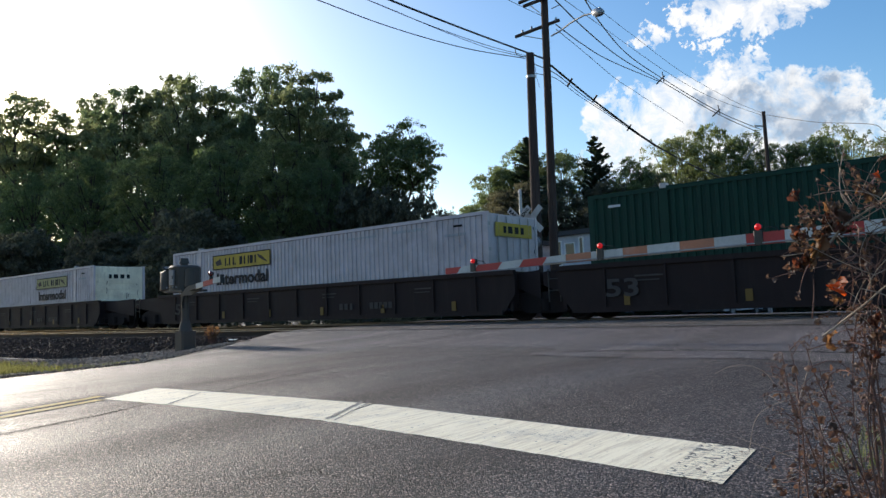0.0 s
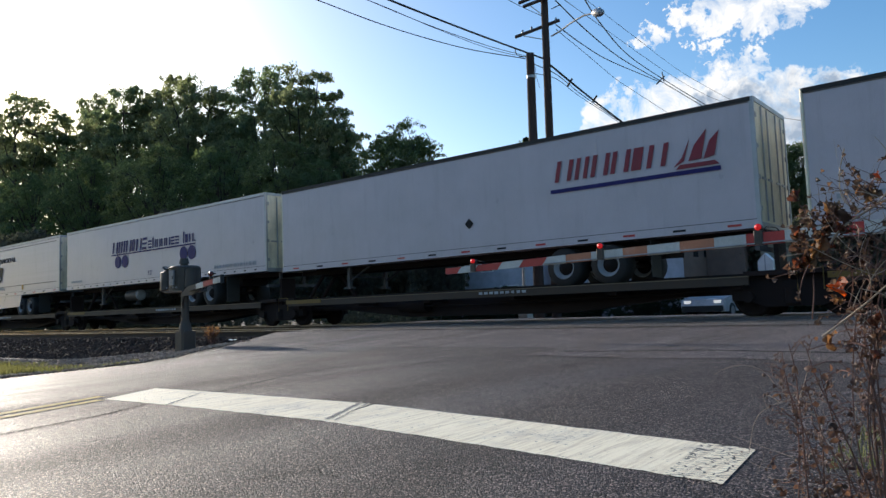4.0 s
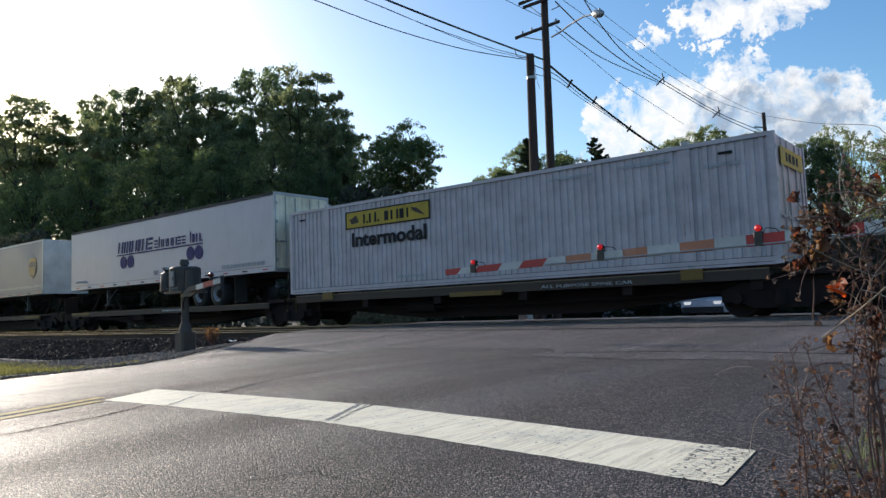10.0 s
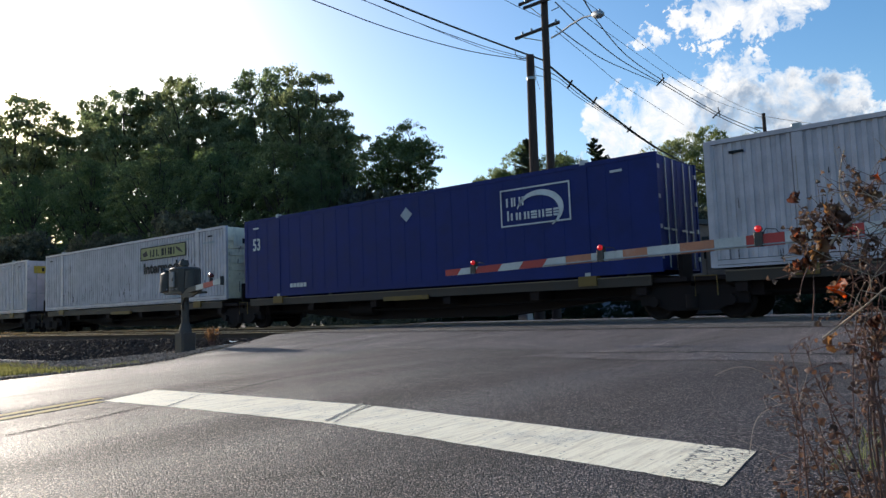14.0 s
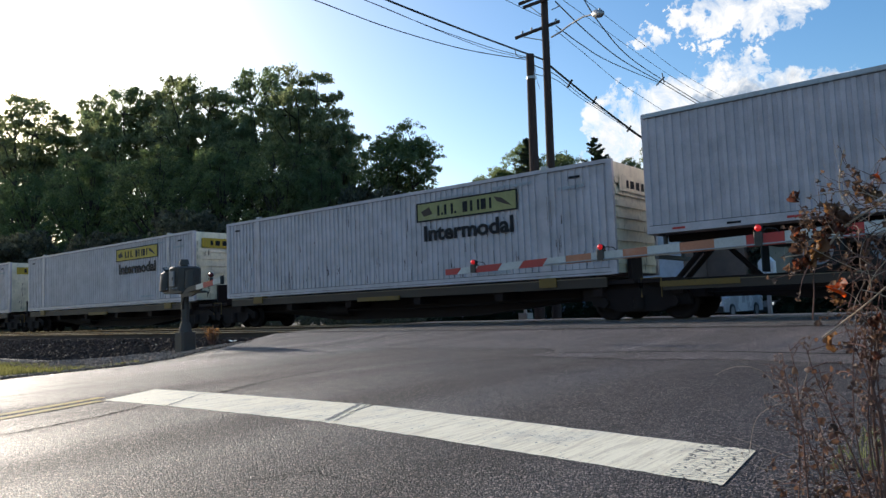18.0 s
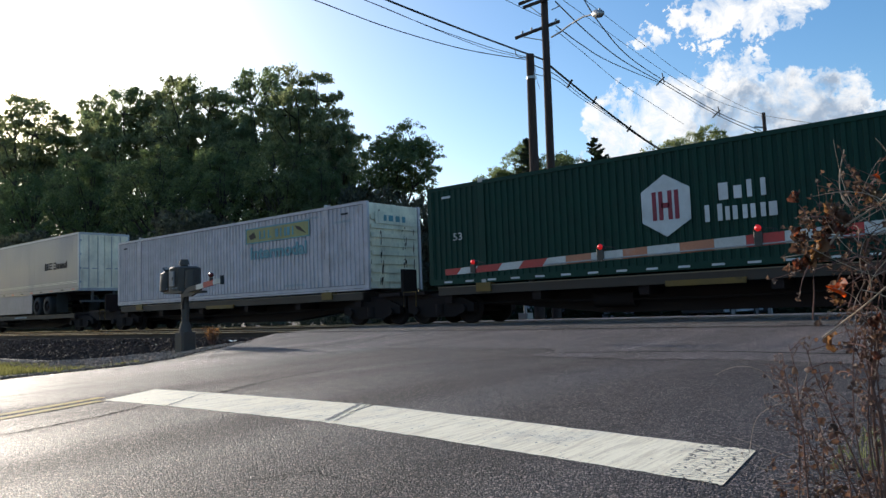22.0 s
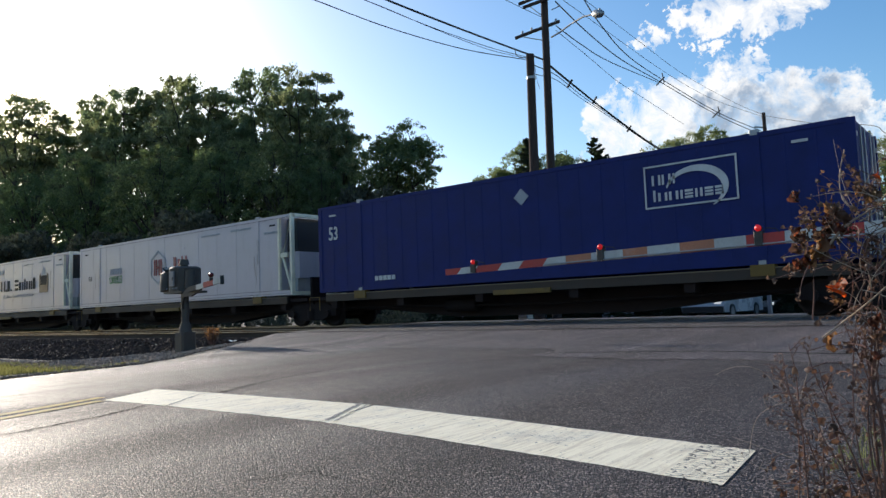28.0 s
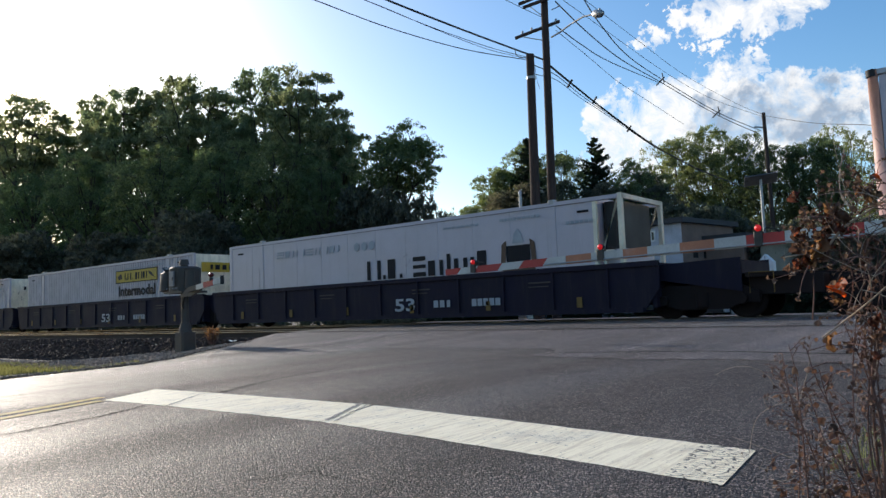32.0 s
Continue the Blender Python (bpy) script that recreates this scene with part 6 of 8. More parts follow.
for i in range(6):
    px = 1528 + 9 * i
    vine("bramble", [(px + 25, 930, 2.15), (px + 14 * (i % 3) - 14, 760, 2.1), (px - 16 + 22 * (i % 2), 600, 2.05), (px + 4, 470 + 14 * (i % 4), 2.0), (px + 10 * (i % 3) - 12, 400 + 22 * (i % 5), 1.98)], 0.0018 + 0.0007 * (i % 3), M_STALK,
         [(px - 4, 520 + 17 * i, 2.0, 0.022, M_DEAD), (px + 8, 640 - 12 * i, 2.02, 0.02, M_RUST)] if i % 2 else [(px, 450 + 30 * (i % 4), 2.0, 0.02, M_DEAD)], 30 + i, "reddish dry weed stem in a thick bundle")
for k, (px_, py_, r_) in enumerate(((413, 607, 0.10), (385, 611, 0.05), (398, 609, 0.04))):
    q = at(px_, py_, 9.75)
    rq = random.Random(60 + k)
    sc = Shape()
    sc.add([(q.x + r_ * math.cos(a) * rq.uniform(0.6, 1.4), q.y + r_ * math.sin(a), ground_z(q.x, q.y) + 0.05 + rq.uniform(0.0, r_ * 0.7)) for a in [i * 1.05 for i in range(6)]] + [(q.x, q.y, ground_z(q.x, q.y) + r_ * 0.9)], [(i, (i + 1) % 6, 6) for i in range(6)])
    solid("litter", sc, M_SIGNW, "scrap of crumpled white paper at the road edge", "litter", "litter at the road edge")
# small dry weed at the foot of the signal mast
q = at(376, 604, 11.0)
dw = thing("dry_weed", "small rust-brown dry weed in the ballast", "weed")
rq = random.Random(3)
st, lv = Shape(), Shape()
for _ in range(60):
    a = Vector((rq.uniform(-0.28, 0.28), rq.uniform(-0.2, 0.2), rq.uniform(0.12, 0.42)))
    st.tube([Vector((q.x + a.x * 0.3, q.y + a.y * 0.3, -0.25)), Vector((q.x, q.y, q.z)) + a * 0.9], 0.006, 3, 0.003, cap=False)
    for _k in range(5):
        c = Vector((q.x, q.y, q.z)) + a * rq.uniform(0.2, 1.0)
        e = Vector((rq.gauss(0, 1), rq.gauss(0, 1), rq.gauss(0, 1))).normalized() * 0.04
        g_ = e.cross(Vector((rq.gauss(0, 1), rq.gauss(0, 1), rq.gauss(0, 1)))).normalized() * 0.02
        lv.add([c - e, c - g_, c + e, c + g_], [(0, 1, 2, 3)])
tagged(part("stalk", st, M_STALK, dw), kind="stuff")
tagged(part("leaf", lv, M_TAN, dw), kind="stuff")


# ---- the train ----
V = 21.60
LB, FACE = 16.15, -1.30
MOVING = []


def rolling(name, label, category, x0, group=""):
    t = thing(name, label, category, group, pose(x0, Y_TRAIN, 0))
    MOVING.append((t, x0))
    return t


def shell(prof, z0, z1):
    """One folded sheet: both sides, roof and floor, along an outline of (x, inset)."""
    sh = Shape()
    for x, d in prof:
        y = 1.285 - d
        sh.v += [(x, -y, z0), (x, -y, z1), (x, y, z1), (x, y, z0)]
    for i in range(len(prof) - 1):
        for k in range(4):
            a, b = i * 4 + k, i * 4 + (k + 1) % 4
            sh.f.append((a, a + 4, b + 4, b))
            sh.s.append(False)
    n = len(prof) * 4
    sh.f += [(0, 1, 2, 3), (n - 1, n - 2, n - 3, n - 4)]
    sh.s += [False, False]
    return sh


def corrugated(z0, z1, pitch=0.20, depth=0.032, x0=0.12, x1=LB - 0.12):
    n = int((x1 - x0) / pitch)
    p = (x1 - x0) / n
    prof = []
    for i in range(n):
        a = x0 + i * p
        prof += [(a, 0.0), (a + p * 0.42, 0.0), (a + p * 0.50, depth), (a + p * 0.92, depth)]
    prof.append((x1, 0.0))
    return shell(prof, z0, z1)


def flat_sides(z0, z1, seams=1.22, x0=0.1, x1=LB - 0.1, proud=0.006):
    n = int((x1 - x0) / seams)
    prof = [(x0, 0.0)]
    for i in range(1, n):
        x = x0 + (x1 - x0) * i / n
        prof += [(x - 0.02, 0.0), (x - 0.016, -proud), (x + 0.016, -proud), (x + 0.02, 0.0)]
    prof.append((x1, 0.0))
    return shell(prof, z0, z1)


def casting(z, x, parent):
    for s in (-1, 1):
        part("corner_casting", Shape().box(x - 0.09, x + 0.09, s * 1.22 - 0.085, s * 1.22 + 0.085, z - 0.06, z + 0.06, b=0.015), M_GALV, parent)


def end_ribs(parent, z0, z1, mat, x=LB):
    w = part("end_wall", Shape().box(x - 0.14, x - 0.06, -1.22, 1.22, z0, z1), mat, parent, "pale ribbed container end wall")
    rng, st = random.Random(int(z0 * 100) + int(parent.location.x)), Shape()
    rusty = min(abs(parent.location.x + 507.67), abs(parent.location.x + 307.94)) < 0.1
    for _ in range(48 if rusty else 18):
        y, z = rng.choice((-0.72, -0.66, 0.42, 0.5, 0.9)) + rng.gauss(0, 0.05), z0 + (z1 - z0) * rng.random() ** 1.3 * 0.9
        e, h = rng.uniform(0.008, 0.045 if rusty else 0.025), rng.uniform(0.06, 0.3)
        st.add([(x + 0.002, y - e, z), (x + 0.002, y + e * 0.6, z + 0.02), (x + 0.002, y + e, z + h), (x + 0.002, y - e * 0.4, z + h * 0.9)], [(0, 1, 2, 3)])
    tagged(part("rust_stain", st, M_SCUFF, w), kind="stuff")
    n = 8
    for i in range(n):
        z = z0 + 0.28 + (z1 - z0 - 0.75) * i / (n - 1)
        part("rib", Shape().box(x - 0.06, x - 0.01, -1.12, 1.12, z - 0.07, z + 0.07), mat, w)


def end_doors(parent, z0, z1, mat, x=LB, rods=4, seam=False, bold=False):
    for s in (-1, 1):
        d = part("door", Shape().box(x - 0.12, x - 0.03, min(0.01 * s, 1.22 * s), max(0.01 * s, 1.22 * s), z0, z1), mat, parent)
        for k in range(rods // 2):
            y = s * (0.07 if seam else 0.35 + 0.45 * k)
            if seam and k:
                continue
            part("lock_rod", Shape().tube([(x + 0.005, y, z0 + 0.05), (x + 0.005, y, z1 - 0.05)], 0.045 if bold else 0.020, 8), M_DARK if bold else M_UNDER if seam else M_GALV, d)
            part("handle", Shape().box(x + 0.01, x + 0.03, y - 0.3, y + 0.02, z0 + 0.95, z0 + 1.0), M_GALV, d)
        for k in range(4):
            z = z0 + 0.3 + (z1 - z0 - 0.6) * k / 3
            part("hinge", Shape().box(x - 0.04, x + 0.01, s * 1.2 - 0.08, s * 1.2 + 0.03, z - 0.05, z + 0.05), M_GALV, d)


def end_reefer(parent, z0, z1):
    """Cooling unit let into the right-hand end, in an open post frame."""
    x = LB
    part("end_wall", Shape().box(x - 0.75, x - 0.70, -1.22, 1.22, z0, z1), M_WHITE2, parent)
    u = part("cooling_unit", Shape().box(x - 0.70, x - 0.14, -0.95, 0.95, z0 + 0.60, z0 + 1.55, b=0.12), M_WHITE2, parent, "white cooling unit in the container end")
    part("condenser", Shape().box(x - 0.70, x - 0.20, -0.97, 0.97, z0 + 1.55, z1 - 0.12, b=0.12), M_DARK, u, "black upper housing with louvres")
    part("panel", Shape().box(x - 0.20, x - 0.17, -0.75, 0.75, z0 + 0.85, z0 + 1.5), M_PALE, u)
    part("fuel_tank", Shape().box(x - 0.66, x - 0.25, -0.9, 0.9, z0 + 0.12, z0 + 0.6, b=0.08), M_GALV, u)
    for s in (-1, 1):
        part("end_post", Shape().box(x - 0.10, x, s * 1.22 - 0.07, s * 1.22 + 0.07, z0, z1 + 0.02), M_CREAM, parent)
        part("brace", Shape().tube([(x - 0.12, s * 1.2, z0 + 0.15), (x - 0.62, s * 1.2, (z0 + z1) / 2), (x - 0.12, s * 1.2, z1 - 0.12)], 0.045, 6), M_CREAM, parent)
        part("brace_bracket", Shape().box(x - 0.72, x - 0.30, s * 1.21 - 0.04, s * 1.21 + 0.04, (z0 + z1) / 2 - 0.08, (z0 + z1) / 2 + 0.08), M_CREAM, parent)
        part("inner_post", Shape().box(x - 0.78, x - 0.68, s * 1.24 - 0.05, s * 1.24 + 0.05, z0, z1), M_CREAM, parent)
    part("end_beam", Shape().box(x - 0.10, x, -1.2, 1.2, z1 - 0.1, z1 + 0.02), M_CREAM, parent)
    part("end_sill", Shape().box(x - 0.10, x, -1.2, 1.2, z0 - 0.02, z0 + 0.12), M_CREAM, parent)


def container(x0, zb, style, mat, end, label, end_mat=None):
    z1 = zb + 2.87
    c = rolling("shipping_container", label, "container", x0, "containers on the freight train")
    xe = LB - (0.72 if end == "reefer" else 0.12)
    if style == "corrugated":
        part("body", corrugated(zb + 0.16, z1 - 0.10), mat, c)
    else:
        part("body", flat_sides(zb + 0.16, z1 - 0.10, 1.22 if style == "smooth" else 0.6, 0.1, xe), mat, c)
    for s in (-1, 1):
        part("bottom_rail", Shape().box(0.1, LB - 0.1, s * 1.255 - 0.045, s * 1.255 + 0.045, zb, zb + 0.165), mat, c)
        part("top_rail", Shape().box(0.1, LB - 0.1, s * 1.255 - 0.045, s * 1.255 + 0.045, z1 - 0.105, z1), mat, c)
        for x in (0.075, 1.95, LB - 1.95) if end == "reefer" else (0.075, 1.95, LB - 1.95, LB - 0.075):
            w = 0.075 if x in (0.075, LB - 0.075) else 0.11
            part("post", Shape().box(x - w, x + w, s * 1.25 - 0.052, s * 1.25 + 0.052, zb + 0.01, z1 - 0.01), mat, c)
    for x in (1.95, LB - 1.95):
        casting(z1 + 0.012, x, c)
        casting(zb + 0.03, x, c)
    part("left_end", Shape().box(0.02, 0.1, -1.2, 1.2, zb, z1), mat, c)
    if end == "ribs":
        end_ribs(c, zb + 0.05, z1 - 0.04, end_mat or M_CREAM)
    elif end == "doors":
        end_doors(c, zb + 0.06, z1 - 0.05, end_mat or mat)
    else:
        end_reefer(c, zb, z1)
    if mat in (M_WHITE, M_WHITE2):
        for za in (zb + 0.055, zb + 0.168, z1 - 0.112):
            plate("rail_groove", 0.16, LB - 0.16, za, za + 0.013, FACE - 0.003, M_UNDER, c)
        bars("small_print", 6, LB - 1.55, LB - 0.75, z1 - 0.62, z1 - 0.54, FACE - 0.006, M_FAINT, c, thin=True)
        bars("small_print", 9, LB - 3.6, LB - 2.3, z1 - 0.34, z1 - 0.26, FACE - 0.006, M_FAINT, c, thin=True)
        bars("small_print", 8, LB - 5.6, LB - 4.3, z1 - 0.36, z1 - 0.30, FACE - 0.006, M_FAINT, c, thin=True)
        rng, st = random.Random(int(-x0 * 10)), Shape()
        for px_ in (1.95, LB - 1.95):
            for _ in range(rng.randint(2, 6)):
                x, w, z = px_ + rng.gauss(0, 0.11), rng.uniform(0.006, 0.018), zb + rng.uniform(0.2, 1.6)
                h = rng.uniform(0.3, 1.2)
                st.poly([(x, z), (x + w, z + 0.05), (x + w * 0.8, min(z + h, z1 - 0.06)), (x, min(z + h, z1 - 0.06))], FACE - 0.006, FACE - 0.001)
        tagged(part("rust_run", st, M_RUN, c), kind="stuff")
    for sx in (0.55, LB - 1.2):
        plate("id_mark", sx, sx + 0.32, z1 - 0.36, z1 - 0.30, FACE - 0.006, M_INK if mat in (M_WHITE, M_WHITE2) else M_PALE, c)
    return c


def scuffs(c, zb, seed):
    """Rust runs and rubbed streaks on the near side."""
    rng = random.Random(seed)
    sh = Shape()
    for _ in range(70):
        x, w = rng.uniform(0.3, LB - 0.4), rng.uniform(0.01, 0.03)
        z = zb + (rng.uniform(0.2, 0.9) if rng.random() < 0.75 else rng.uniform(0.9, 2.2))
        h = rng.uniform(0.08, 0.45)
        sh.poly([(x, z), (x + w, z + 0.01), (x + w * 0.6, z + h), (x + w * 0.2, z + h * 0.9)], FACE + 0.005, FACE + 0.012)
    tagged(part("scuff_mark", sh, M_SCUFF, c), kind="stuff")


def hunt(c, zb, left=False, panel=M_YEL, word=True, ink=M_INK):
    x = 2.88 if left else 9.75
    if panel is M_OLIVE and ink is not M_TEAL:
        scuffs(c, zb, int(c.location.x))
    plate("logo_panel", x, x + 3.62, zb + 2.00, zb + 2.57, FACE - 0.004, panel, c, "yellow logo panel")
    ring_plate("logo_border", [(x, zb + 2.00), (x + 3.62, zb + 2.00), (x + 3.62, zb + 2.57), (x, zb + 2.57)],
               [(x + 0.05, zb + 2.04), (x + 3.57, zb + 2.04), (x + 3.57, zb + 2.53), (x + 0.05, zb + 2.53)], FACE - 0.011, ink, c)
    marks("wordmark", "I.O. BOBI", x + 0.80, x + 2.78, zb + 2.13, zb + 2.43, FACE - 0.012, ink, c, 0.0, 0.24)
    part("emblem", Shape().poly([(x + 2.85, zb + 2.44), (x + 3.1, zb + 2.38), (x + 3.45, zb + 2.12), (x + 3.2, zb + 2.2), (x + 2.95, zb + 2.3)], FACE - 0.016, FACE - 0.008), M_SCUFF, c)
    part("emblem", Shape().poly([(x + 0.18, zb + 2.30), (x + 0.5, zb + 2.42), (x + 0.62, zb + 2.2), (x + 0.3, zb + 2.15)], FACE - 0.016, FACE - 0.008), M_SCUFF, c)
    e = part("end_sign", Shape().box(LB + 0.012, LB + 0.024, -0.95, 0.95, zb + 2.18, zb + 2.58), panel if panel is M_YEL else M_CREAM, c, "yellow sign on the container end" if panel is M_YEL else "faded cream sign on the container end")
    for a, b in ((-0.55, -0.42), (-0.32, -0.10), (0.02, 0.22), (0.34, 0.50)):
        part("end_mark", Shape().box(LB + 0.024, LB + 0.030, a, b, zb + 2.28, zb + 2.48), ink, e)
    if word:
        lettering("lettering", "Intermodal", x + 0.27, x + 3.45, zb + 1.40, zb + 1.87, FACE - 0.006, ink, c, 0.03)
    bars("id_mark", 9, x + 2.2, x + 3.3, zb + 0.30, zb + 0.38, FACE - 0.004, M_FAINT, c, thin=True)


def trailer(x0, mat, nose_right, label, reefer=False, dark_top=False, zb=2.03, h=2.89, front=None, low=0.0, nose=0.0, bold=False):
    """A road semi-trailer riding on a spine car."""
    zb -= low
    z1 = zb + h
    c = rolling("semi_trailer", label, "trailer", x0, "trailers on the freight train")
    part("body", corrugated(zb + 0.17, z1 - 0.09, 0.20, 0.03, 0.04, LB - 0.04) if mat is M_WHITE else flat_sides(zb + 0.17, z1 - 0.09, 0.62 if not dark_top else 1.22, 0.04 + nose, LB - 0.04, 0.002), mat, c)
    for za in (zb + 0.185, z1 - 0.125):
        plate("rub_strip", 0.05, LB - 0.05, za, za + 0.014, FACE + 0.008, M_UNDER, c)
    for s in (-1, 1):
        part("top_rail", Shape().box(0.02 + nose, LB - 0.02, s * 1.27 - 0.035, s * 1.27 + 0.035, z1 - 0.10, z1), M_ALU if not dark_top else M_RUBBER, c)
        part("bottom_rail", Shape().box(0.02 + nose, LB - 0.02, s * 1.27 - 0.04, s * 1.27 + 0.04, zb, zb + 0.18), mat, c)
    n, w = (24, 0.13) if reefer and mat is M_WHITE2 else (13, 0.30)
    for i in range(n):
        x = 0.6 + i * 14.88 / (n - 1)
        part("reflector", Shape().box(x, x + w, FACE - 0.016, FACE - 0.008, zb + 0.06, zb + 0.11), M_INK if i % 2 or n > 13 else M_TAPE_R, c)
    if mat is M_RIB:
        for za in (zb + 0.52, z1 - 0.27):
            plate("rub_line", 0.3, LB - 0.35, za, za + 0.03, FACE + 0.006, M_UNDER, c)
    if mat is M_GREY:
        for za in (zb + 0.40, zb + 0.47):
            plate("pale_line", 0.1, LB - 0.1, za, za + 0.018, FACE + 0.008, M_PALE, c)

    def X(u):
        return u if nose_right else LB - u
    # rear end with doors, front end
    if nose_right:
        part("rear_wall", Shape().box(-0.03, 0.04, -1.27, 1.27, zb, z1), mat, c)
        part("front_post", Shape().box(LB - 0.12, LB + 0.01, -1.31, -1.18, zb, z1), M_ALU, c)
        part("front_wall", Shape().box(LB - 0.04, LB + 0.02, -1.27, 1.27, zb, z1, b=0.03), M_PALE if mat is M_GREY else M_STAINED if mat is M_WHITE else M_WHITE2, c)
    else:
        part("front_wall", Shape().box(-0.04, 0.035, -1.29 + nose, 1.29 - nose, zb, z1, b=0.03), front or M_CREAM, c)
        for s in (-1, 1) if nose else ():
            arc = [(nose + 0.03 - (nose + 0.07) * math.sin(a), s * (1.295 - nose + nose * math.cos(a))) for a in [math.pi * k / 16 for k in range(9)]]
            sh = Shape()
            sh.add([(x, y, z) for z in (zb, z1) for x, y in arc + [(nose + 0.03, s * (1.295 - nose))]], [(i, i + 1, 11 + i, 10 + i) for i in range(8)] + [tuple(range(10)), tuple(range(19, 9, -1))], True)
            part("rounded_corner", sh, front, c, "faded salmon rounded front corner")
            part("corner_cap", Shape().tube([(nose * 0.4, s * (1.25 - nose * 0.4), z1 - 0.12), (nose * 0.4, s * (1.25 - nose * 0.4), z1 + 0.015)], nose * 0.9, 14), M_RUBBER, c)
        end_doors(c, zb + 0.12, z1 - 0.1, M_CREAM, LB + 0.05, 4, mat is M_RIB, bold)
        part("door_frame", Shape().box(LB - 0.05, LB + 0.04, -1.30, -1.22, zb, z1).box(LB - 0.05, LB + 0.04, 1.22, 1.30, zb, z1).box(LB - 0.05, LB + 0.05, -1.22, 1.22, z1 - 0.1, z1).box(LB - 0.05, LB + 0.05, -1.22, 1.22, zb - 0.02, zb + 0.12), M_ALU, c)
    if reefer:
        a, b = (LB + 0.02, LB + 0.52) if nose_right else (-0.44, 0.02)
        d = 1 if nose_right else -1
        r, e = (a, b) if nose_right else (b, a)
        u = part("cooling_unit", Shape().box(min(r, e), max(r, e), -1.05, 1.05, zb + 0.55, zb + 1.5, b=0.16), M_WHITE2, c, "rounded white cooling unit on the trailer nose")
        part("condenser", Shape().box(min(r, e - 0.03 * d), max(r, e - 0.03 * d), -1.02, 1.02, zb + 1.5, z1 - 0.04, b=0.16), M_DARK if nose_right else M_WHITE2, u, "black louvred upper housing" if nose_right else "white upper housing")
        for k in range(6):
            z = zb + 1.62 + k * 0.18
            part("louvre", Shape().box(min(e - 0.05 * d, e - 0.02 * d), max(e - 0.05 * d, e - 0.02 * d), -0.8, 0.8, z, z + 0.05), M_DARK, u)
        for s in (-1, 1):
            part("cheek_panel", Shape().poly([(r, zb + 0.6), (e - 0.12 * d, zb + 0.6), (e - 0.10 * d, zb + 1.5), (r + 0.30 * d, zb + 1.62), (r + 0.16 * d, z1 - 0.5), (r + 0.05 * d, z1 - 0.12), (r, z1 - 0.1)], s * 1.07 - 0.02, s * 1.07 + 0.02), M_WHITE2, u, "white curved side cowl")
        if nose_right:
            part("top_guard", Shape().tube([(r, -1.02, z1 - 0.02), (r + 0.3, -1.0, z1 + 0.01), (e - 0.04, -0.72, z1 + 0.02), (e, 0.0, z1 + 0.02), (e - 0.04, 0.72, z1 + 0.02), (r + 0.3, 1.0, z1 + 0.01), (r, 1.02, z1 - 0.02)], 0.028, 8), M_RUBBER, u, "black guard rail round the top")
        else:
            part("top_cap", Shape().box(e - 0.07, r, -1.04, 1.04, z1 - 0.24, z1 - 0.17, b=0.03), M_RUBBER, u, "dark overhanging cap")
            part("service_door", Shape().box(e + 0.04, e + 0.26, -1.085, -1.045, zb + 0.58, zb + 0.88), M_ALU, u)
            part("gauge_window", Shape().box(e + 0.08, e + 0.22, -1.10, -1.08, zb + 0.63, zb + 0.83).box(e + 0.09, e + 0.17, -1.10, -1.06, zb + 0.92, zb + 1.06), M_DARK, u)
        part("inspection_window", Shape().box(r + 0.24 * d - 0.06, r + 0.24 * d + 0.06, -1.10, -1.09, zb + 1.12, zb + 1.24), M_DARK, u)
        part("sill", Shape().box(min(r, e - 0.1 * d), max(r, e - 0.1 * d), -0.9, 0.9, zb + 0.42, zb + 0.55), M_RUBBER, u)
    # running gear at the rear, legs at the front
    if reefer or bold:
        xe = 4.21 if bold else 10.87 if nose_right else LB - 9.9
        k = part("fuel_tank", Shape().tube([(xe - 1.0, -0.75, 1.55), (xe, -0.75, 1.55)], 0.25, 18), M_MECH, c)
        part("tank_end", Shape().lathe((xe, -0.75, 1.55), (1, 0, 0), [(0.0, 0.25), (0.03, 0.22), (0.05, 0.10), (0.03, 0.06), (0.06, 0.0)], 18), M_GALV, k, "bare metal end of the tank")
    for s in (-1, 1):
        part("floor_beam", Shape().box(0.2, LB - 0.2, s * 0.485 - 0.065, s * 0.485 + 0.065, zb - 0.16, zb + 0.01), M_BOGIE, c)
    part("axle_slider", Shape().box(X(4.0) - 1.6, X(4.0) + 1.6, -0.6, 0.6, zb - 0.42, zb - 0.15), M_BOGIE, c)
    for u in (3.6, 4.85):
        x = X(u)
        part("axle", Shape().tube([(x, -1.1, 1.37), (x, 1.1, 1.37)], 0.07, 8), M_BOGIE, c)
        for s in (-1, 1):
            w = part("wheel", Shape().lathe((x, s * 1.0, 1.37), (0, 1, 0), [(-0.28, 0.30), (-0.27, 0.46), (-0.22, 0.50), (0.22, 0.50), (0.27, 0.46), (0.28, 0.30)], 24), M_TYRE, c)
            part("rim", Shape().lathe((x, s * 1.0, 1.37), (0, -s, 0) if s > 0 else (0, -1, 0), [(0.24, 0.31), (0.27, 0.30), (0.25, 0.265), (0.16, 0.245), (0.15, 0.20)], 24), M_BOGIE if mat is M_GREY else M_RIML, w, "dark wheel rim" if mat is M_GREY else "pale wheel rim")
            part("hub", Shape().lathe((x, s * 1.0, 1.37), (0, -s, 0) if s > 0 else (0, -1, 0), [(0.13, 0.25), (0.15, 0.17), (0.25, 0.12), (0.27, 0.0)], 16), M_BOGIE, w, "dark hub")
    part("mud_flap", Shape().box(X(2.5) - 0.01, X(2.5) + 0.01, -1.25, -0.68, 1.0, zb - 0.05), M_RUBBER, c)
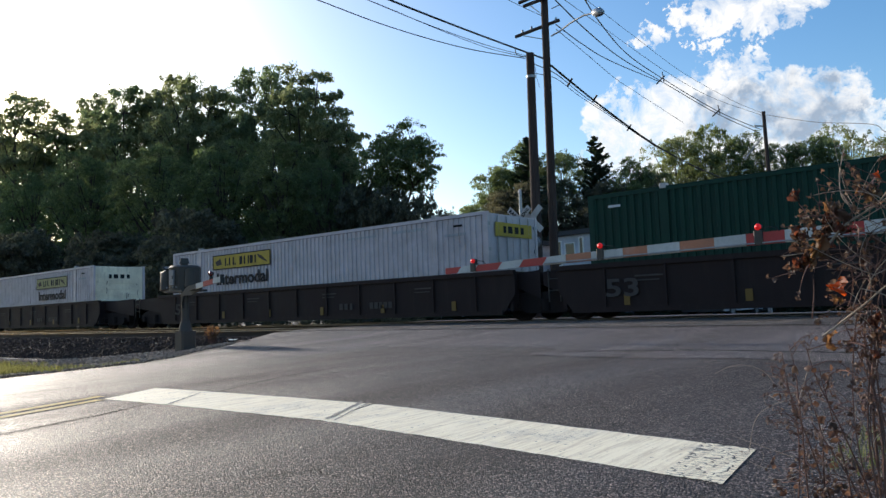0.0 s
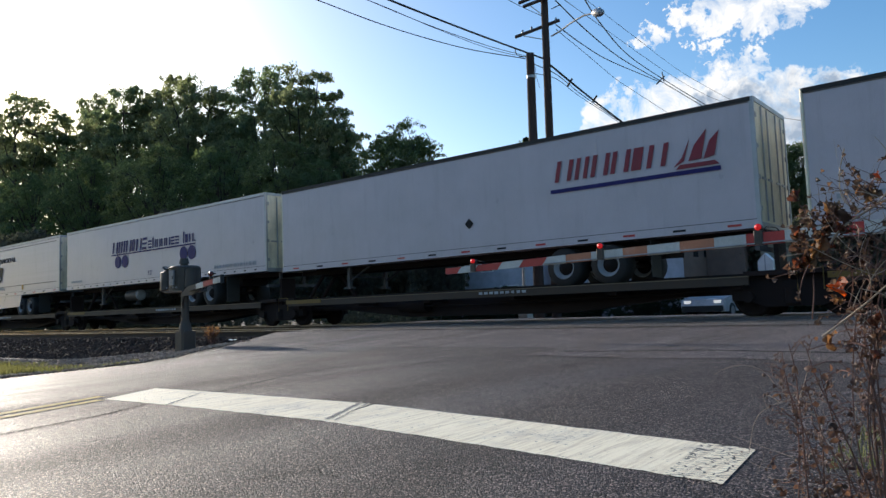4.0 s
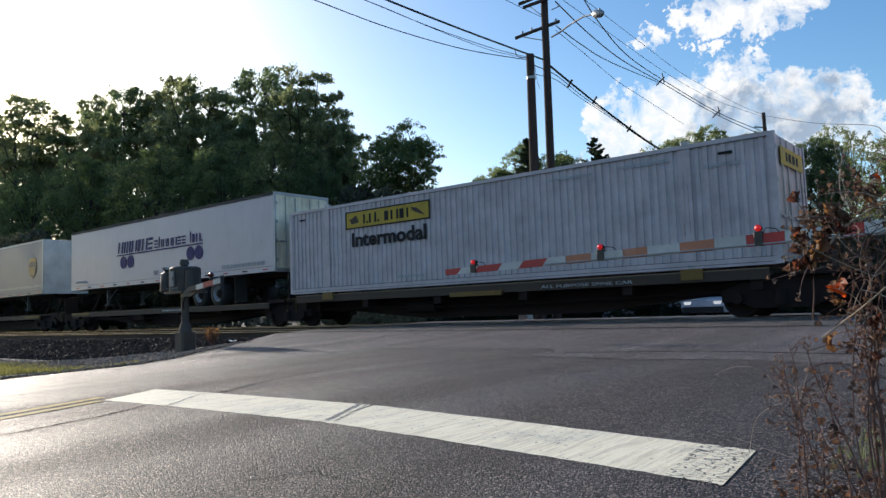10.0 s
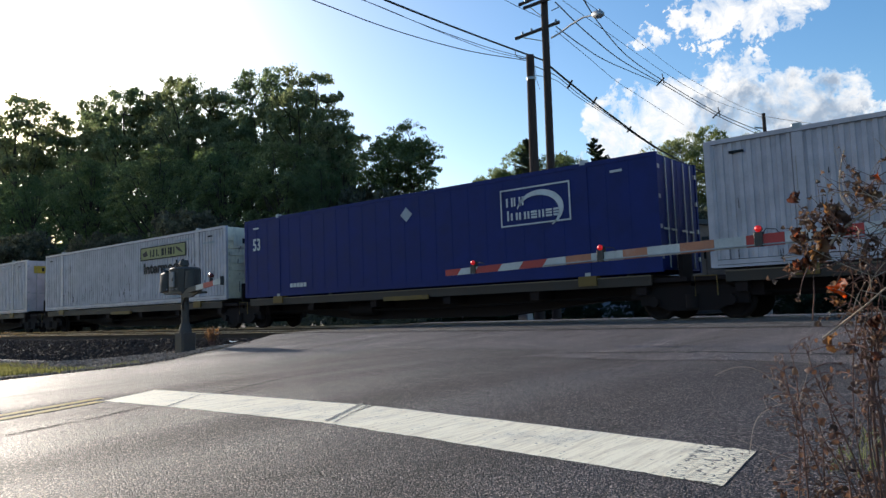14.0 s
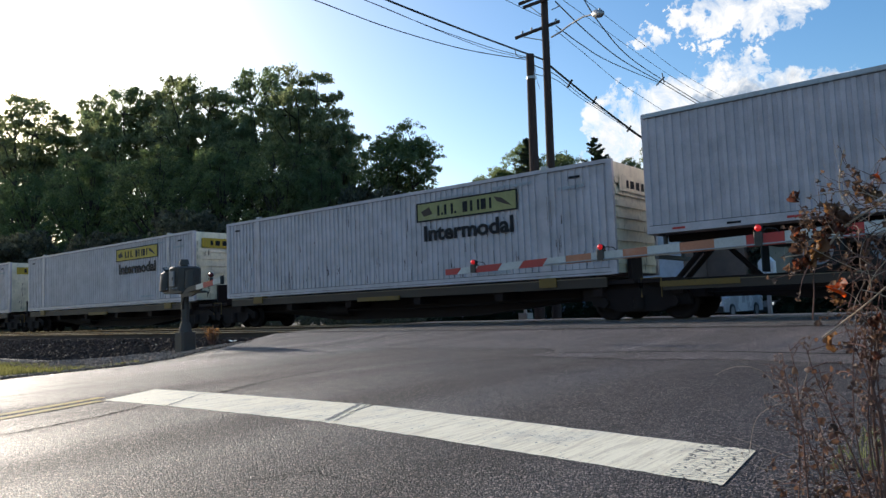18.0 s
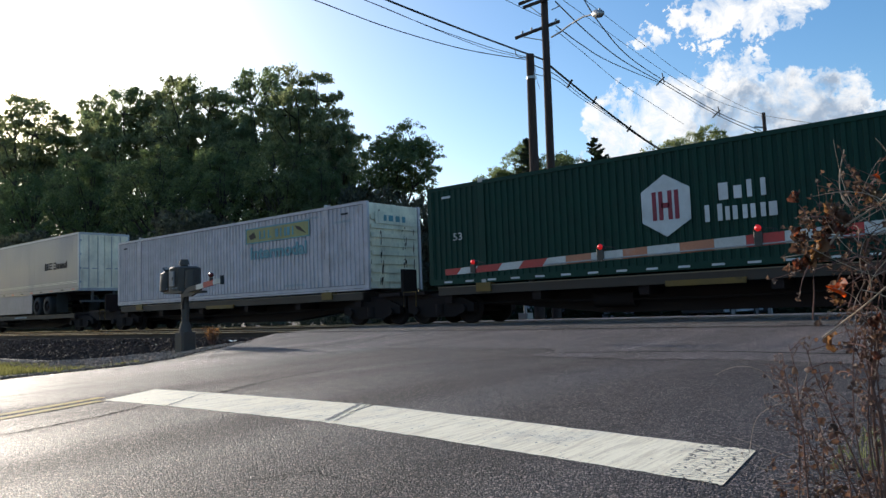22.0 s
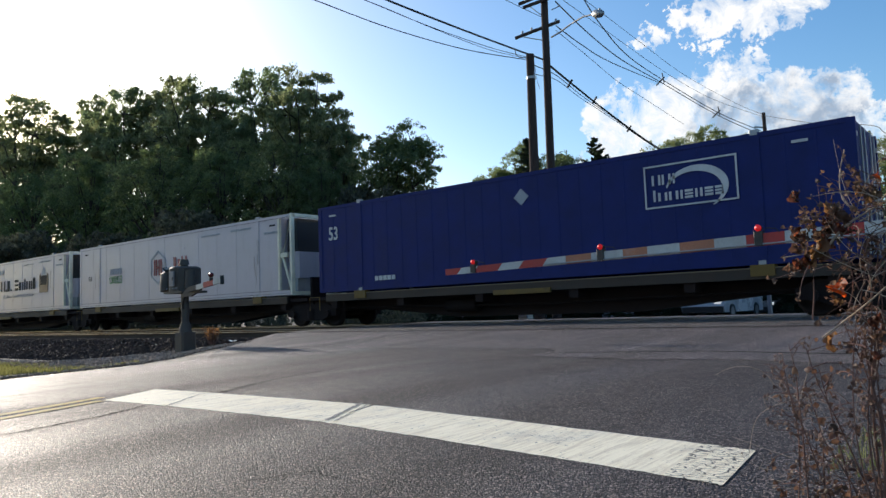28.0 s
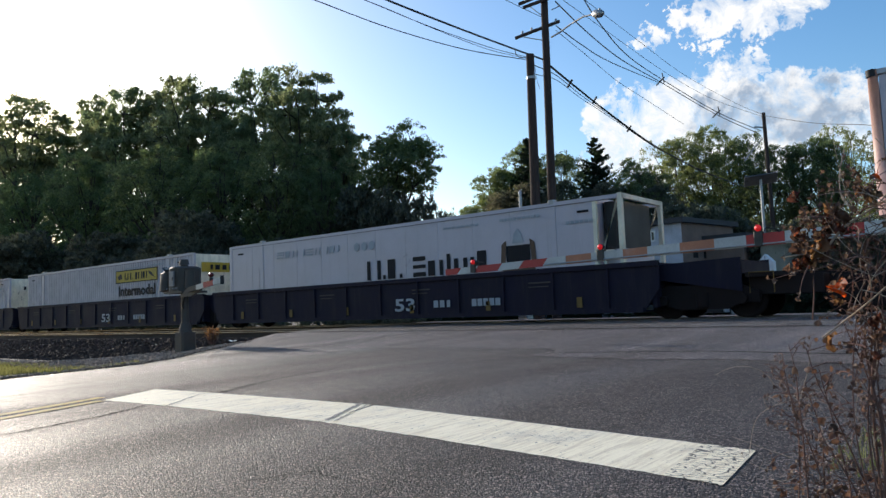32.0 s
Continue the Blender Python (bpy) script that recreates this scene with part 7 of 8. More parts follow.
    part("bumper", Shape().box(X(0.12) - 0.05, X(0.12) + 0.05, -1.15, 1.15, 1.45, 1.55).box(X(0.12) - 0.04, X(0.12) + 0.04, -0.6, -0.5, 1.5, zb).box(X(0.12) - 0.04, X(0.12) + 0.04, 0.5, 0.6, 1.5, zb), M_UNDER, c)
    for s in (-1, 1):
        part("landing_leg", Shape().box(X(13.2) - 0.06, X(13.2) + 0.06, s * 0.85 - 0.06, s * 0.85 + 0.06, 1.25, zb).box(X(13.2) - 0.14, X(13.2) + 0.14, s * 0.85 - 0.13, s * 0.85 + 0.13, 1.2, 1.26), M_UNDER, c)
    part("leg_brace", Shape().tube([(X(13.2), -0.85, 1.45), (X(12.2), -0.85, zb)], 0.03, 6).tube([(X(13.2), 0.85, 1.45), (X(12.2), 0.85, zb)], 0.03, 6).tube([(X(13.2), -0.85, 1.6), (X(13.2), 0.85, 1.6)], 0.03, 6), M_UNDER, c)
    return c


def alliance(c, sub=True, framed=False):
    y = FACE - 0.008
    if framed:
        for z in (2.64, 2.88):
            plate("address_line", 0.55, 1.88, z, z + 0.025, y, M_NAVY, c)
        marks("address", "bio.oiioboio", 0.60, 1.84, 2.70, 2.84, y, M_NAVY, c, 0.0, 0.2)
    marks("wordmark", "OIIIOBO=", 4.72, 7.75, 3.50, 4.02, y, M_NAVY, c, 0.18, 0.21)
    marks("wordmark", "-Iiooo-- Ibo.", 7.92, 11.6, 3.52, 3.98, y, M_NAVY, c, 0.0, 0.16)
    plate("underline", 4.65, 11.6, 3.40, 3.46, y, M_NAVY, c)
    for x in (5.25, 5.88, 10.72, 11.32):
        round_plate("disc", x, 3.09, 0.285, y, M_NAVY, c)
    lettering("lettering", "53'", 7.88, 8.25, 2.36, 2.55, y, M_NAVY, c)
    if sub:
        marks("web_address", "bbb.oiiioboo.oob", 12.9, 15.6, 2.30, 2.50, y, M_FAINT, c, 0.0, 0.22)
        bars("small_print", 8, 0.5, 1.7, 2.36, 2.46, y, M_FAINT, c, thin=True)


def prime(c, skirt=True):
    y = FACE - 0.008
    dx = 0.0 if skirt else 0.23
    part("logo_block", Shape().poly([(5.38 + dx, 4.34), (5.62 + dx, 4.43), (6.90 + dx, 4.52), (7.05 + dx, 4.40), (7.02 + dx, 3.96), (5.52 + dx, 3.93), (5.44 + dx, 4.02)], y - 0.004, y + 0.004), M_INK, c)
    marks("wordmark", "OBIB=", 5.60 + dx, 6.96 + dx, 3.98, 4.30, y - 0.006, M_RUBPALE, c, 0.05, 0.24)
    lettering("lettering", "INTERMODAL", 7.25, 10.62, 3.92, 4.19, y, M_INK, c, 0.015, 0.15)
    part("shield", Shape().poly([(7.12, 3.60), (8.0, 3.78), (8.88, 3.66), (8.68, 2.95), (8.05, 2.66), (7.34, 2.95)], y - 0.004, y + 0.004), M_INK, c)
    part("shield_track", Shape().poly([(7.5, 2.98), (7.62, 2.95), (7.95, 3.6), (7.88, 3.6)], y - 0.010, y - 0.004).poly([(8.45, 2.95), (8.57, 2.98), (8.2, 3.6), (8.13, 3.6)], y - 0.010, y - 0.004)
         .box(7.86, 8.2, y - 0.010, y - 0.004, 2.95, 3.03).box(7.9, 8.16, y - 0.010, y - 0.004, 3.2, 3.26).box(7.98, 8.1, y - 0.010, y - 0.004, 2.8, 3.6), M_FAINT, c)
    marks("web_address", "OIIO=IOI.OOO", 6.7, 9.1, 2.37, 2.52, y, M_FAINT, c, 0.0, 0.24)
    if skirt:
        k = part("side_skirt", Shape().poly([(5.25, 2.02), (11.45, 2.02), (11.2, 1.40), (5.75, 1.26)], -1.285, -1.255), M_WHITE2, c, "white side skirt under the trailer")
        part("skirt_mark", Shape().poly([(6.5, 1.52), (7.3, 1.56), (7.35, 1.76), (6.55, 1.72)], -1.292, -1.286), M_MECH, k)
        for a, b, z, h in ((-0.95, -0.80, 4.08, 0.26), (-0.76, -0.62, 4.06, 0.26), (-0.58, -0.50, 4.05, 0.26), (-0.46, -0.26, 4.04, 0.25), (0.26, 0.42, 4.03, 0.15), (0.47, 0.60, 4.02, 0.15), (0.65, 0.92, 4.0, 0.15)):
            part("door_mark", Shape().box(LB + 0.053, LB + 0.060, a, b, z, z + h), M_INK, c)
    xt = 11.5 if skirt else 2.98
    plate("tag", xt, xt + 0.22, 2.32, 2.58, y, M_GOLD, c)


def parcel(c, shield, text):
    y = FACE - 0.008
    pts = [(0, 0.42), (0.25, 0.52), (0.5, 0.55), (0.75, 0.52), (1.0, 0.42), (1.0, -0.1), (0.85, -0.4), (0.5, -0.58), (0.15, -0.4), (0, -0.1)]
    part("shield", Shape().poly([(shield + p * 0.98, 3.48 + q) for p, q in pts], y - 0.003, y + 0.003), M_GOLD, c)
    part("shield_field", Shape().poly([(shield + 0.06 + p * 0.86, 3.41 + q * 0.78) for p, q in pts], y - 0.008, y - 0.002), M_BROWN, c)
    marks("wordmark", "bo-", shield + 0.16, shield + 0.82, 3.12, 3.52, y - 0.009, M_GOLD, c, 0.0, 0.22, 1.0)
    if text > shield:
        part("side_skirt", Shape().poly([(5.3, 2.02), (10.7, 2.02), (10.7, 1.02), (5.3, 1.02)], -1.285, -1.255), M_BAND, c, "pale grey side skirt under the trailer")
    marks("wordmark", "BO= =ooioiI", text, text + 2.55, 3.22, 3.58, y, M_INK, c, 0.05, 0.20)


def hub(c, side, zb=1.14, x=6.65):
    y = FACE - 0.008
    cx, cz = x + 0.62, zb + 1.53
    if side is None:
        ring_plate("logo_ring", hexagon(cx, cz, 0.68), hexagon(cx, cz, 0.61), y, M_FAINT, c)
        ink = M_RED
    else:
        part("logo_hexagon", Shape().poly(hexagon(cx, cz, 0.68), y - 0.003, y + 0.003), side, c)
        ink = M_RED
    part("logo_mark", Shape().poly([(cx - 0.32, cz - 0.34), (cx - 0.22, cz - 0.34), (cx - 0.22, cz + 0.34), (cx - 0.32, cz + 0.34)], y - 0.012, y - 0.004)
         .box(cx - 0.16, cx - 0.06, y - 0.012, y - 0.004, cz - 0.34, cz + 0.34).box(cx + 0.06, cx + 0.16, y - 0.012, y - 0.004, cz - 0.34, cz + 0.34)
         .box(cx + 0.22, cx + 0.32, y - 0.012, y - 0.004, cz - 0.34, cz + 0.34).box(cx - 0.1, cx + 0.1, y - 0.012, y - 0.004, cz - 0.06, cz + 0.06), ink, c)
    ink = M_PALE if side else M_RED
    marks("wordmark", "BbO", x + 1.85, x + 2.85, zb + 1.50, zb + 1.88, y, ink, c, 0.0, 0.25)
    marks("wordmark", "Oioob", x + 1.52, x + 3.1, zb + 1.04, zb + 1.42, y, ink, c, 0.0, 0.25, 0.8)
    lettering("lettering", "53", 0.93, 1.25, zb + 1.26, zb + 1.47, y, M_INK if side is None else M_PALE, c)
    if side is not None:
        for i in range(20):
            plate("reflector", 0.55 + i * 0.77, 0.83 + i * 0.77, zb + 0.05, zb + 0.10, FACE - 0.008, M_PALE, c)
    if side is None:
        bars("stencil", 8, 3.0, 4.18, zb + 1.44, zb + 1.72, y, M_FAINT, c, seed=1)
        lettering("lettering", "CONTROLLED", 3.0, 4.18, zb + 1.02, zb + 1.38, y, M_LGREEN, c)


def logistics(c):
    y = FACE - 0.008
    ring_plate("logo_frame", [(11.66, 2.62), (13.82, 2.62), (13.82, 3.64), (11.66, 3.64)], [(11.70, 2.66), (13.78, 2.66), (13.78, 3.60), (11.70, 3.60)], y, M_PALE, c)
    marks("wordmark", "OOI", 11.85, 12.42, 3.16, 3.40, y, M_PALE, c, 0.0, 0.2)
    marks("wordmark", "Iooi-ii--", 11.85, 13.5, 2.78, 3.05, y, M_PALE, c, 0.0, 0.2)
    arc = [(12.9 + 0.72 * math.cos(a), 3.0 + 0.52 * math.sin(a)) for a in [math.radians(t) for t in range(170, -70, -12)]]
    ins = [(12.88 + (0.68 - 0.12 * math.sin(math.pi * i / 19)) * math.cos(a), 2.98 + (0.49 - 0.10 * math.sin(math.pi * i / 19)) * math.sin(a)) for i, a in enumerate([math.radians(t) for t in range(170, -70, -12)])]
    sh = Shape()
    for i in range(len(arc) - 1):
        sh.poly([arc[i + 1], arc[i], ins[i], ins[i + 1]], y - 0.004, y + 0.004)
    part("swoosh", sh, M_PALE, c)
    lettering("lettering", "53", 0.52, 0.95, 2.86, 3.31, y, M_PALE, c, 0.02)
    part("diamond", Shape().poly([(8.18, 3.15), (8.42, 3.37), (8.18, 3.6), (7.94, 3.37)], y - 0.004, y + 0.004), M_FAINT, c)
    bars("id_mark", 5, 2.6, 3.5, 1.42, 1.56, y, M_PALE, c, thin=True)


def england(c, zb):
    y = FACE - 0.008
    marks("wordmark", "O.B. =biIoiB", 7.4, 12.15, zb + 1.20, zb + 1.80, y, M_INK, c, 0.0, 0.22)
    if zb > 1:
        lettering("lettering", "GLOBAL TRANSPORTATION", 7.7, 11.95, zb + 0.82, zb + 0.98, y, M_FAINT, c)
    for pts, m in (([(12.6, zb + 0.95), (13.65, zb + 0.95), (13.65, zb + 1.35), (12.6, zb + 1.35)], M_BROWN), ([(12.75, zb + 1.35), (13.5, zb + 1.35), (13.5, zb + 1.85), (12.75, zb + 1.85)], M_INK),
                   ([(12.55, zb + 1.3), (12.7, zb + 1.3), (12.75, zb + 2.0), (12.6, zb + 1.9)], M_BROWN), ([(13.55, zb + 1.3), (13.7, zb + 1.3), (13.65, zb + 1.9), (13.5, zb + 2.0)], M_BROWN),
                   ([(12.95, zb + 1.9), (13.3, zb + 1.9), (13.25, zb + 2.15), (13.12, zb + 2.3), (13.0, zb + 2.15)], M_FAINT)):
        part("crest", Shape().poly(pts, y - 0.004, y + 0.004), m, c)
    marks("wordmark", "=BIO=IOBI", 2.85, 6.15, zb + 2.20, zb + 2.44, y, M_FAINT, c, 0.2, 0.22)
    marks("web_address", "bbb.bo-oio-.oob", 2.9, 4.9, zb + 0.82, zb + 0.95, y, M_FAINT, c, 0.0, 0.24)
    for i in range(3):
        part("spot", Shape().poly(hexagon(6.95 + i * 0.34, zb + 2.3, 0.14), y - 0.003, y + 0.003), M_FAINT, c)


def tiger(c, zb=1.14):
    y = FACE - 0.008
    marks("wordmark", "=ioo-", 5.38, 7.75, zb + 1.50, zb + 2.32, y, M_LGREEN, c, 0.12, 0.20)
    swirl = Shape()
    for cx, cz, r0, a0, a1, th in ((8.45, 3.05, 0.62, 20, 230, 0.13), (8.62, 3.12, 0.40, -60, 150, 0.09), (8.9, 3.0, 0.42, -80, 60, 0.12), (8.3, 2.95, 0.28, 60, 300, 0.07), (8.75, 2.72, 0.26, 180, 380, 0.08)):
        n = 14
        for i in range(n):
            p, q = [radians(a0 + (a1 - a0) * v / n) for v in (i, i + 1)]
            tp, tq = [th * math.sin(math.pi * (v + 0.6) / (n + 1.2)) for v in (i, i + 1)]
            swirl.poly([(cx + r0 * math.cos(p), cz + r0 * math.sin(p)), (cx + r0 * math.cos(q), cz + r0 * math.sin(q)),
                        (cx + (r0 - tq) * math.cos(q), cz + (r0 - tq) * math.sin(q)), (cx + (r0 - tp) * math.cos(p), cz + (r0 - tp) * math.sin(p))], y - 0.004, y + 0.004)
    part("emblem", swirl, M_LGREEN, c, "green swirling emblem")
    marks("wordmark", "OooI", 5.28, 7.2, zb + 0.62, zb + 1.25, y, M_NAVY, c, 0.12, 0.18)
    marks("wordmark", "=boi---", 7.45, 10.55, zb + 0.62, zb + 1.25, y, M_NAVY, c, 0.12, 0.18)
    for i in range(3):
        plate("speed_line", 10.65 - i * 0.1, 11.35 - i * 0.2, zb + 0.78 + i * 0.18, zb + 0.82 + i * 0.18, y, M_NAVY, c)


def swift(c, zb, mat):
    y = FACE - 0.008
    marks("wordmark", "=OII=", 5.9, 10.15, zb + 1.36, zb + 2.20, y, mat, c, 0.32, 0.25)
    lettering("lettering", "INTERMODAL", 7.4, 10.2, zb + 0.81, zb + 1.04, y, mat, c)


def clipper(c):
    y = FACE - 0.008
    marks("wordmark", "OIIOOBO", 11.18, 14.15, 3.58, 4.12, y, M_RED, c, 0.22, 0.20)
    plate("underline", 11.05, 15.42, 3.30, 3.40, y, M_NAVY, c)
    part("ship", Shape().poly([(14.35, 3.5), (14.6, 3.62), (14.75, 4.1), (14.55, 3.7)], y - 0.004, y + 0.004).poly([(14.7, 3.6), (15.0, 3.62), (15.15, 4.28), (14.85, 3.95)], y - 0.004, y + 0.004)
         .poly([(15.05, 3.6), (15.3, 3.65), (15.42, 4.2), (15.2, 4.0)], y - 0.004, y + 0.004).poly([(14.4, 3.44), (15.4, 3.44), (15.3, 3.54), (14.5, 3.54)], y - 0.004, y + 0.004), M_RED, c)
    part("emblem", Shape().poly([(8.35, 2.65), (8.5, 2.8), (8.35, 2.95), (8.2, 2.8)], y - 0.004, y + 0.004), M_INK, c)


def carrier(c):
    """Plain trailer: small logo near the nose, grey lower band, patched top rail."""
    y = FACE - 0.008
    plate("lower_band", 0.30, LB - 0.05, 2.16, 2.42, FACE + 0.008, M_BAND, c)
    marks("wordmark", "OBI", 1.42, 2.02, 4.22, 4.52, y, M_OLIVE, c, 0.25, 0.2)
    marks("wordmark", "iooi-iio-", 1.62, 2.75, 4.00, 4.20, y, M_INK, c, 0.15, 0.24)
    marks("web_address", "ooio.oo", 0.45, 1.2, 2.62, 2.72, y, M_FAINT, c, 0.0, 0.24)
    part("rail_patch", Shape().box(2.12, 5.2, -1.31, -1.20, 4.78, 4.875), M_RUBBER, c, "dark tarred patch on the top rail")


# wheel trucks and car bodies under the load
def truck(parent, x):
    t = part("bogie", Shape().box(x - 0.25, x + 0.25, -0.95, 0.95, 0.45, 0.78), M_BOGIE, parent, "cast steel freight bogie")
    for s in (-1, 1):
        part("side_frame", Shape().poly([(x - 1.25, 0.36), (x - 1.25, 0.60), (x - 0.8, 0.78), (x + 0.8, 0.78), (x + 1.25, 0.60), (x + 1.25, 0.36), (x + 0.9, 0.36), (x + 0.55, 0.22), (x - 0.55, 0.22), (x - 0.9, 0.36)], s * 0.99 - 0.09, s * 0.99 + 0.09), M_BOGIE, t)
        part("spring", Shape().tube([(x, s * 1.03, 0.28), (x, s * 1.03, 0.6)], 0.16, 12), M_BOGIE, t)
    for dx in (-0.89, 0.89):
        part("axle", Shape().tube([(x + dx, -0.7, 0.42), (x + dx, 0.7, 0.42)], 0.08, 10), M_BOGIE, t)
        for s in (-1, 1):
            part("rail_wheel", Shape().lathe((x + dx, s * 0.755, 0.435), (0, s, 0), [(-0.075, 0.10), (-0.07, 0.44), (-0.04, 0.445), (-0.035, 0.423), (0.065, 0.42), (0.07, 0.34), (0.03, 0.32), (0.03, 0.15), (0.10, 0.13), (0.10, 0.0)], 24), M_BOGIE, t)
        for s in (-1, 1):
            part("bearing", Shape().disc((x + dx, s * 1.12, 0.44), (0, 1, 0), 0.12, 0.16, 12), M_BOGIE, t)


def spine_car(x0, left, right, for_trailer, trucks, nose_right=True):
    """Skeleton platform; left and right: overhang beyond the load; trucks: places of the bogies."""
    c = rolling("spine_car", "grimy skeleton spine car " + ("carrying a road trailer" if for_trailer else "carrying a container"), "freight car", x0, "cars of the freight train")
    a, b = -left, LB + right
    e0, e1 = (1.9, 2.0) if for_trailer and nose_right else (2.2, 5.2)
    part("centre_sill", Shape().box(a + 0.1, b - 0.1, -0.36, 0.36, 0.50, 0.98).poly([(e0, 0.5), (e1, 0.20), (LB - e1, 0.20), (LB - e0, 0.5)], -0.34, 0.34), M_SPINE, c)
    zt = 0.87 if for_trailer else 1.10
    for i in range(6):
        x = 0.6 + (LB - 1.2) * i / 5
        part("cross_bearer", Shape().poly([(x - 0.12, 0.62), (x + 0.12, 0.62), (x + 0.16, zt), (x - 0.16, zt)], -1.22, 1.22), M_SPINE, c)
    if for_trailer:
        xs = (1.2, 7.6) if nose_right else (LB - 7.6, LB - 1.2)
        for s in (-1, 1):
            part("wheel_deck", Shape().box(xs[0], xs[1], s * 0.95 - 0.36, s * 0.95 + 0.36, 0.80, 0.87), M_SPINE, c)
            part("side_sill", Shape().box(0.3, LB - 0.3, s * 1.33 - 0.02, s * 1.33 + 0.02, 0.70, 0.88), M_SIDE, c)
            part("deck_edge", Shape().box(0.3, LB - 0.3, s * 1.33 - 0.035, s * 1.33 + 0.035, 0.88, 0.90), M_LIP, c, "rubbed tan edge of the deck")
        xh = 15.0 if nose_right else LB - 15.0
        part("hitch", Shape().box(xh - 0.35, xh + 0.35, -0.45, 0.45, 1.85, 2.02).tube([(xh - 0.9, -0.3, 0.95), (xh, -0.3, 1.9)], 0.07, 6).tube([(xh + 0.9, 0.3, 0.95), (xh, 0.3, 1.9)], 0.07, 6).tube([(xh - 0.9, 0.3, 0.95), (xh, 0.3, 1.9)], 0.07, 6), M_SPINE, c)
    else:
        if abs(x0 + 236.18) < 0.1:
            lettering("lettering", "ALL PURPOSE SPINE CAR", 10.2, 12.75, 0.89, 0.97, -1.306, M_FAINT, c)
        for s in (-1, 1):
            part("side_sill", Shape().box(0.3, LB - 0.3, s * 1.27 - 0.03, s * 1.27 + 0.03, 0.84, 1.06), M_SIDE, c)
            part("deck_edge", Shape().box(0.3, LB - 0.3, s * 1.27 - 0.045, s * 1.27 + 0.045, 1.06, 1.085), M_LIP, c, "rubbed tan edge of the deck")
            for x in (1.95, LB - 1.95):
                part("pedestal", Shape().box(x - 0.25, x + 0.25, s * 1.22 - 0.13, s * 1.22 + 0.13, 0.9, 1.145), M_SYEL, c, "worn yellow container pedestal")
    xm = LB * 0.5 if not for_trailer else (15.0 if nose_right else LB - 15.0)
    for s in (-1, 1):
        part("chevron_plate", Shape().box(xm - 0.9, xm + 0.9, s * 1.345 - 0.03, s * 1.345 + 0.03, 0.78, 0.91), M_SYEL, c)
    if for_trailer:
        bars("reporting_mark", 9, 8.6, 10.2, 0.78, 0.85, -1.356, M_FAINT, c, seed=5, thin=False)
    part("brake_tank", Shape().tube([(5.0, -0.6, 0.55), (6.1, -0.6, 0.55)], 0.2, 12), M_BOGIE, c)
    part("brake_pipe", Shape().tube([(a + 0.4, -0.75, 0.62), (LB * 0.5, -0.72, 0.5), (b - 0.4, -0.75, 0.62)], 0.03, 6), M_BOGIE, c)
    for x in trucks:
        truck(c, x)
    for q in (a, b - 0.9):
        part("end_platform", Shape().box(q, q + 0.9, -1.2, 1.2, 0.90, 1.0), M_SPINE, c)
    for q in (a, b - 1.5):
        part("end_sill", Shape().box(q, q + 1.5, -0.95, 0.95, 0.52, 0.92), M_SPINE, c)
    part("brake_stand", Shape().box(b - 0.35, b - 0.25, -0.75, -0.1, 1.0, 1.75), M_SPINE, c)
    part("grab_iron", Shape().tube([(a + 0.1, -1.25, 0.55), (a + 0.1, -1.25, 1.0), (a + 0.6, -1.25, 1.0), (a + 0.6, -1.25, 0.55)], 0.016, 6), M_SYEL, c)
    part("air_hose", Shape().tube([(a + 0.3, -0.3, 0.8), (a + 0.05, -0.35, 0.45), (a - 0.2, -0.3, 0.42), (a - 0.4, -0.3, 0.7)], 0.025, 6), M_RUBBER, c)
    return c


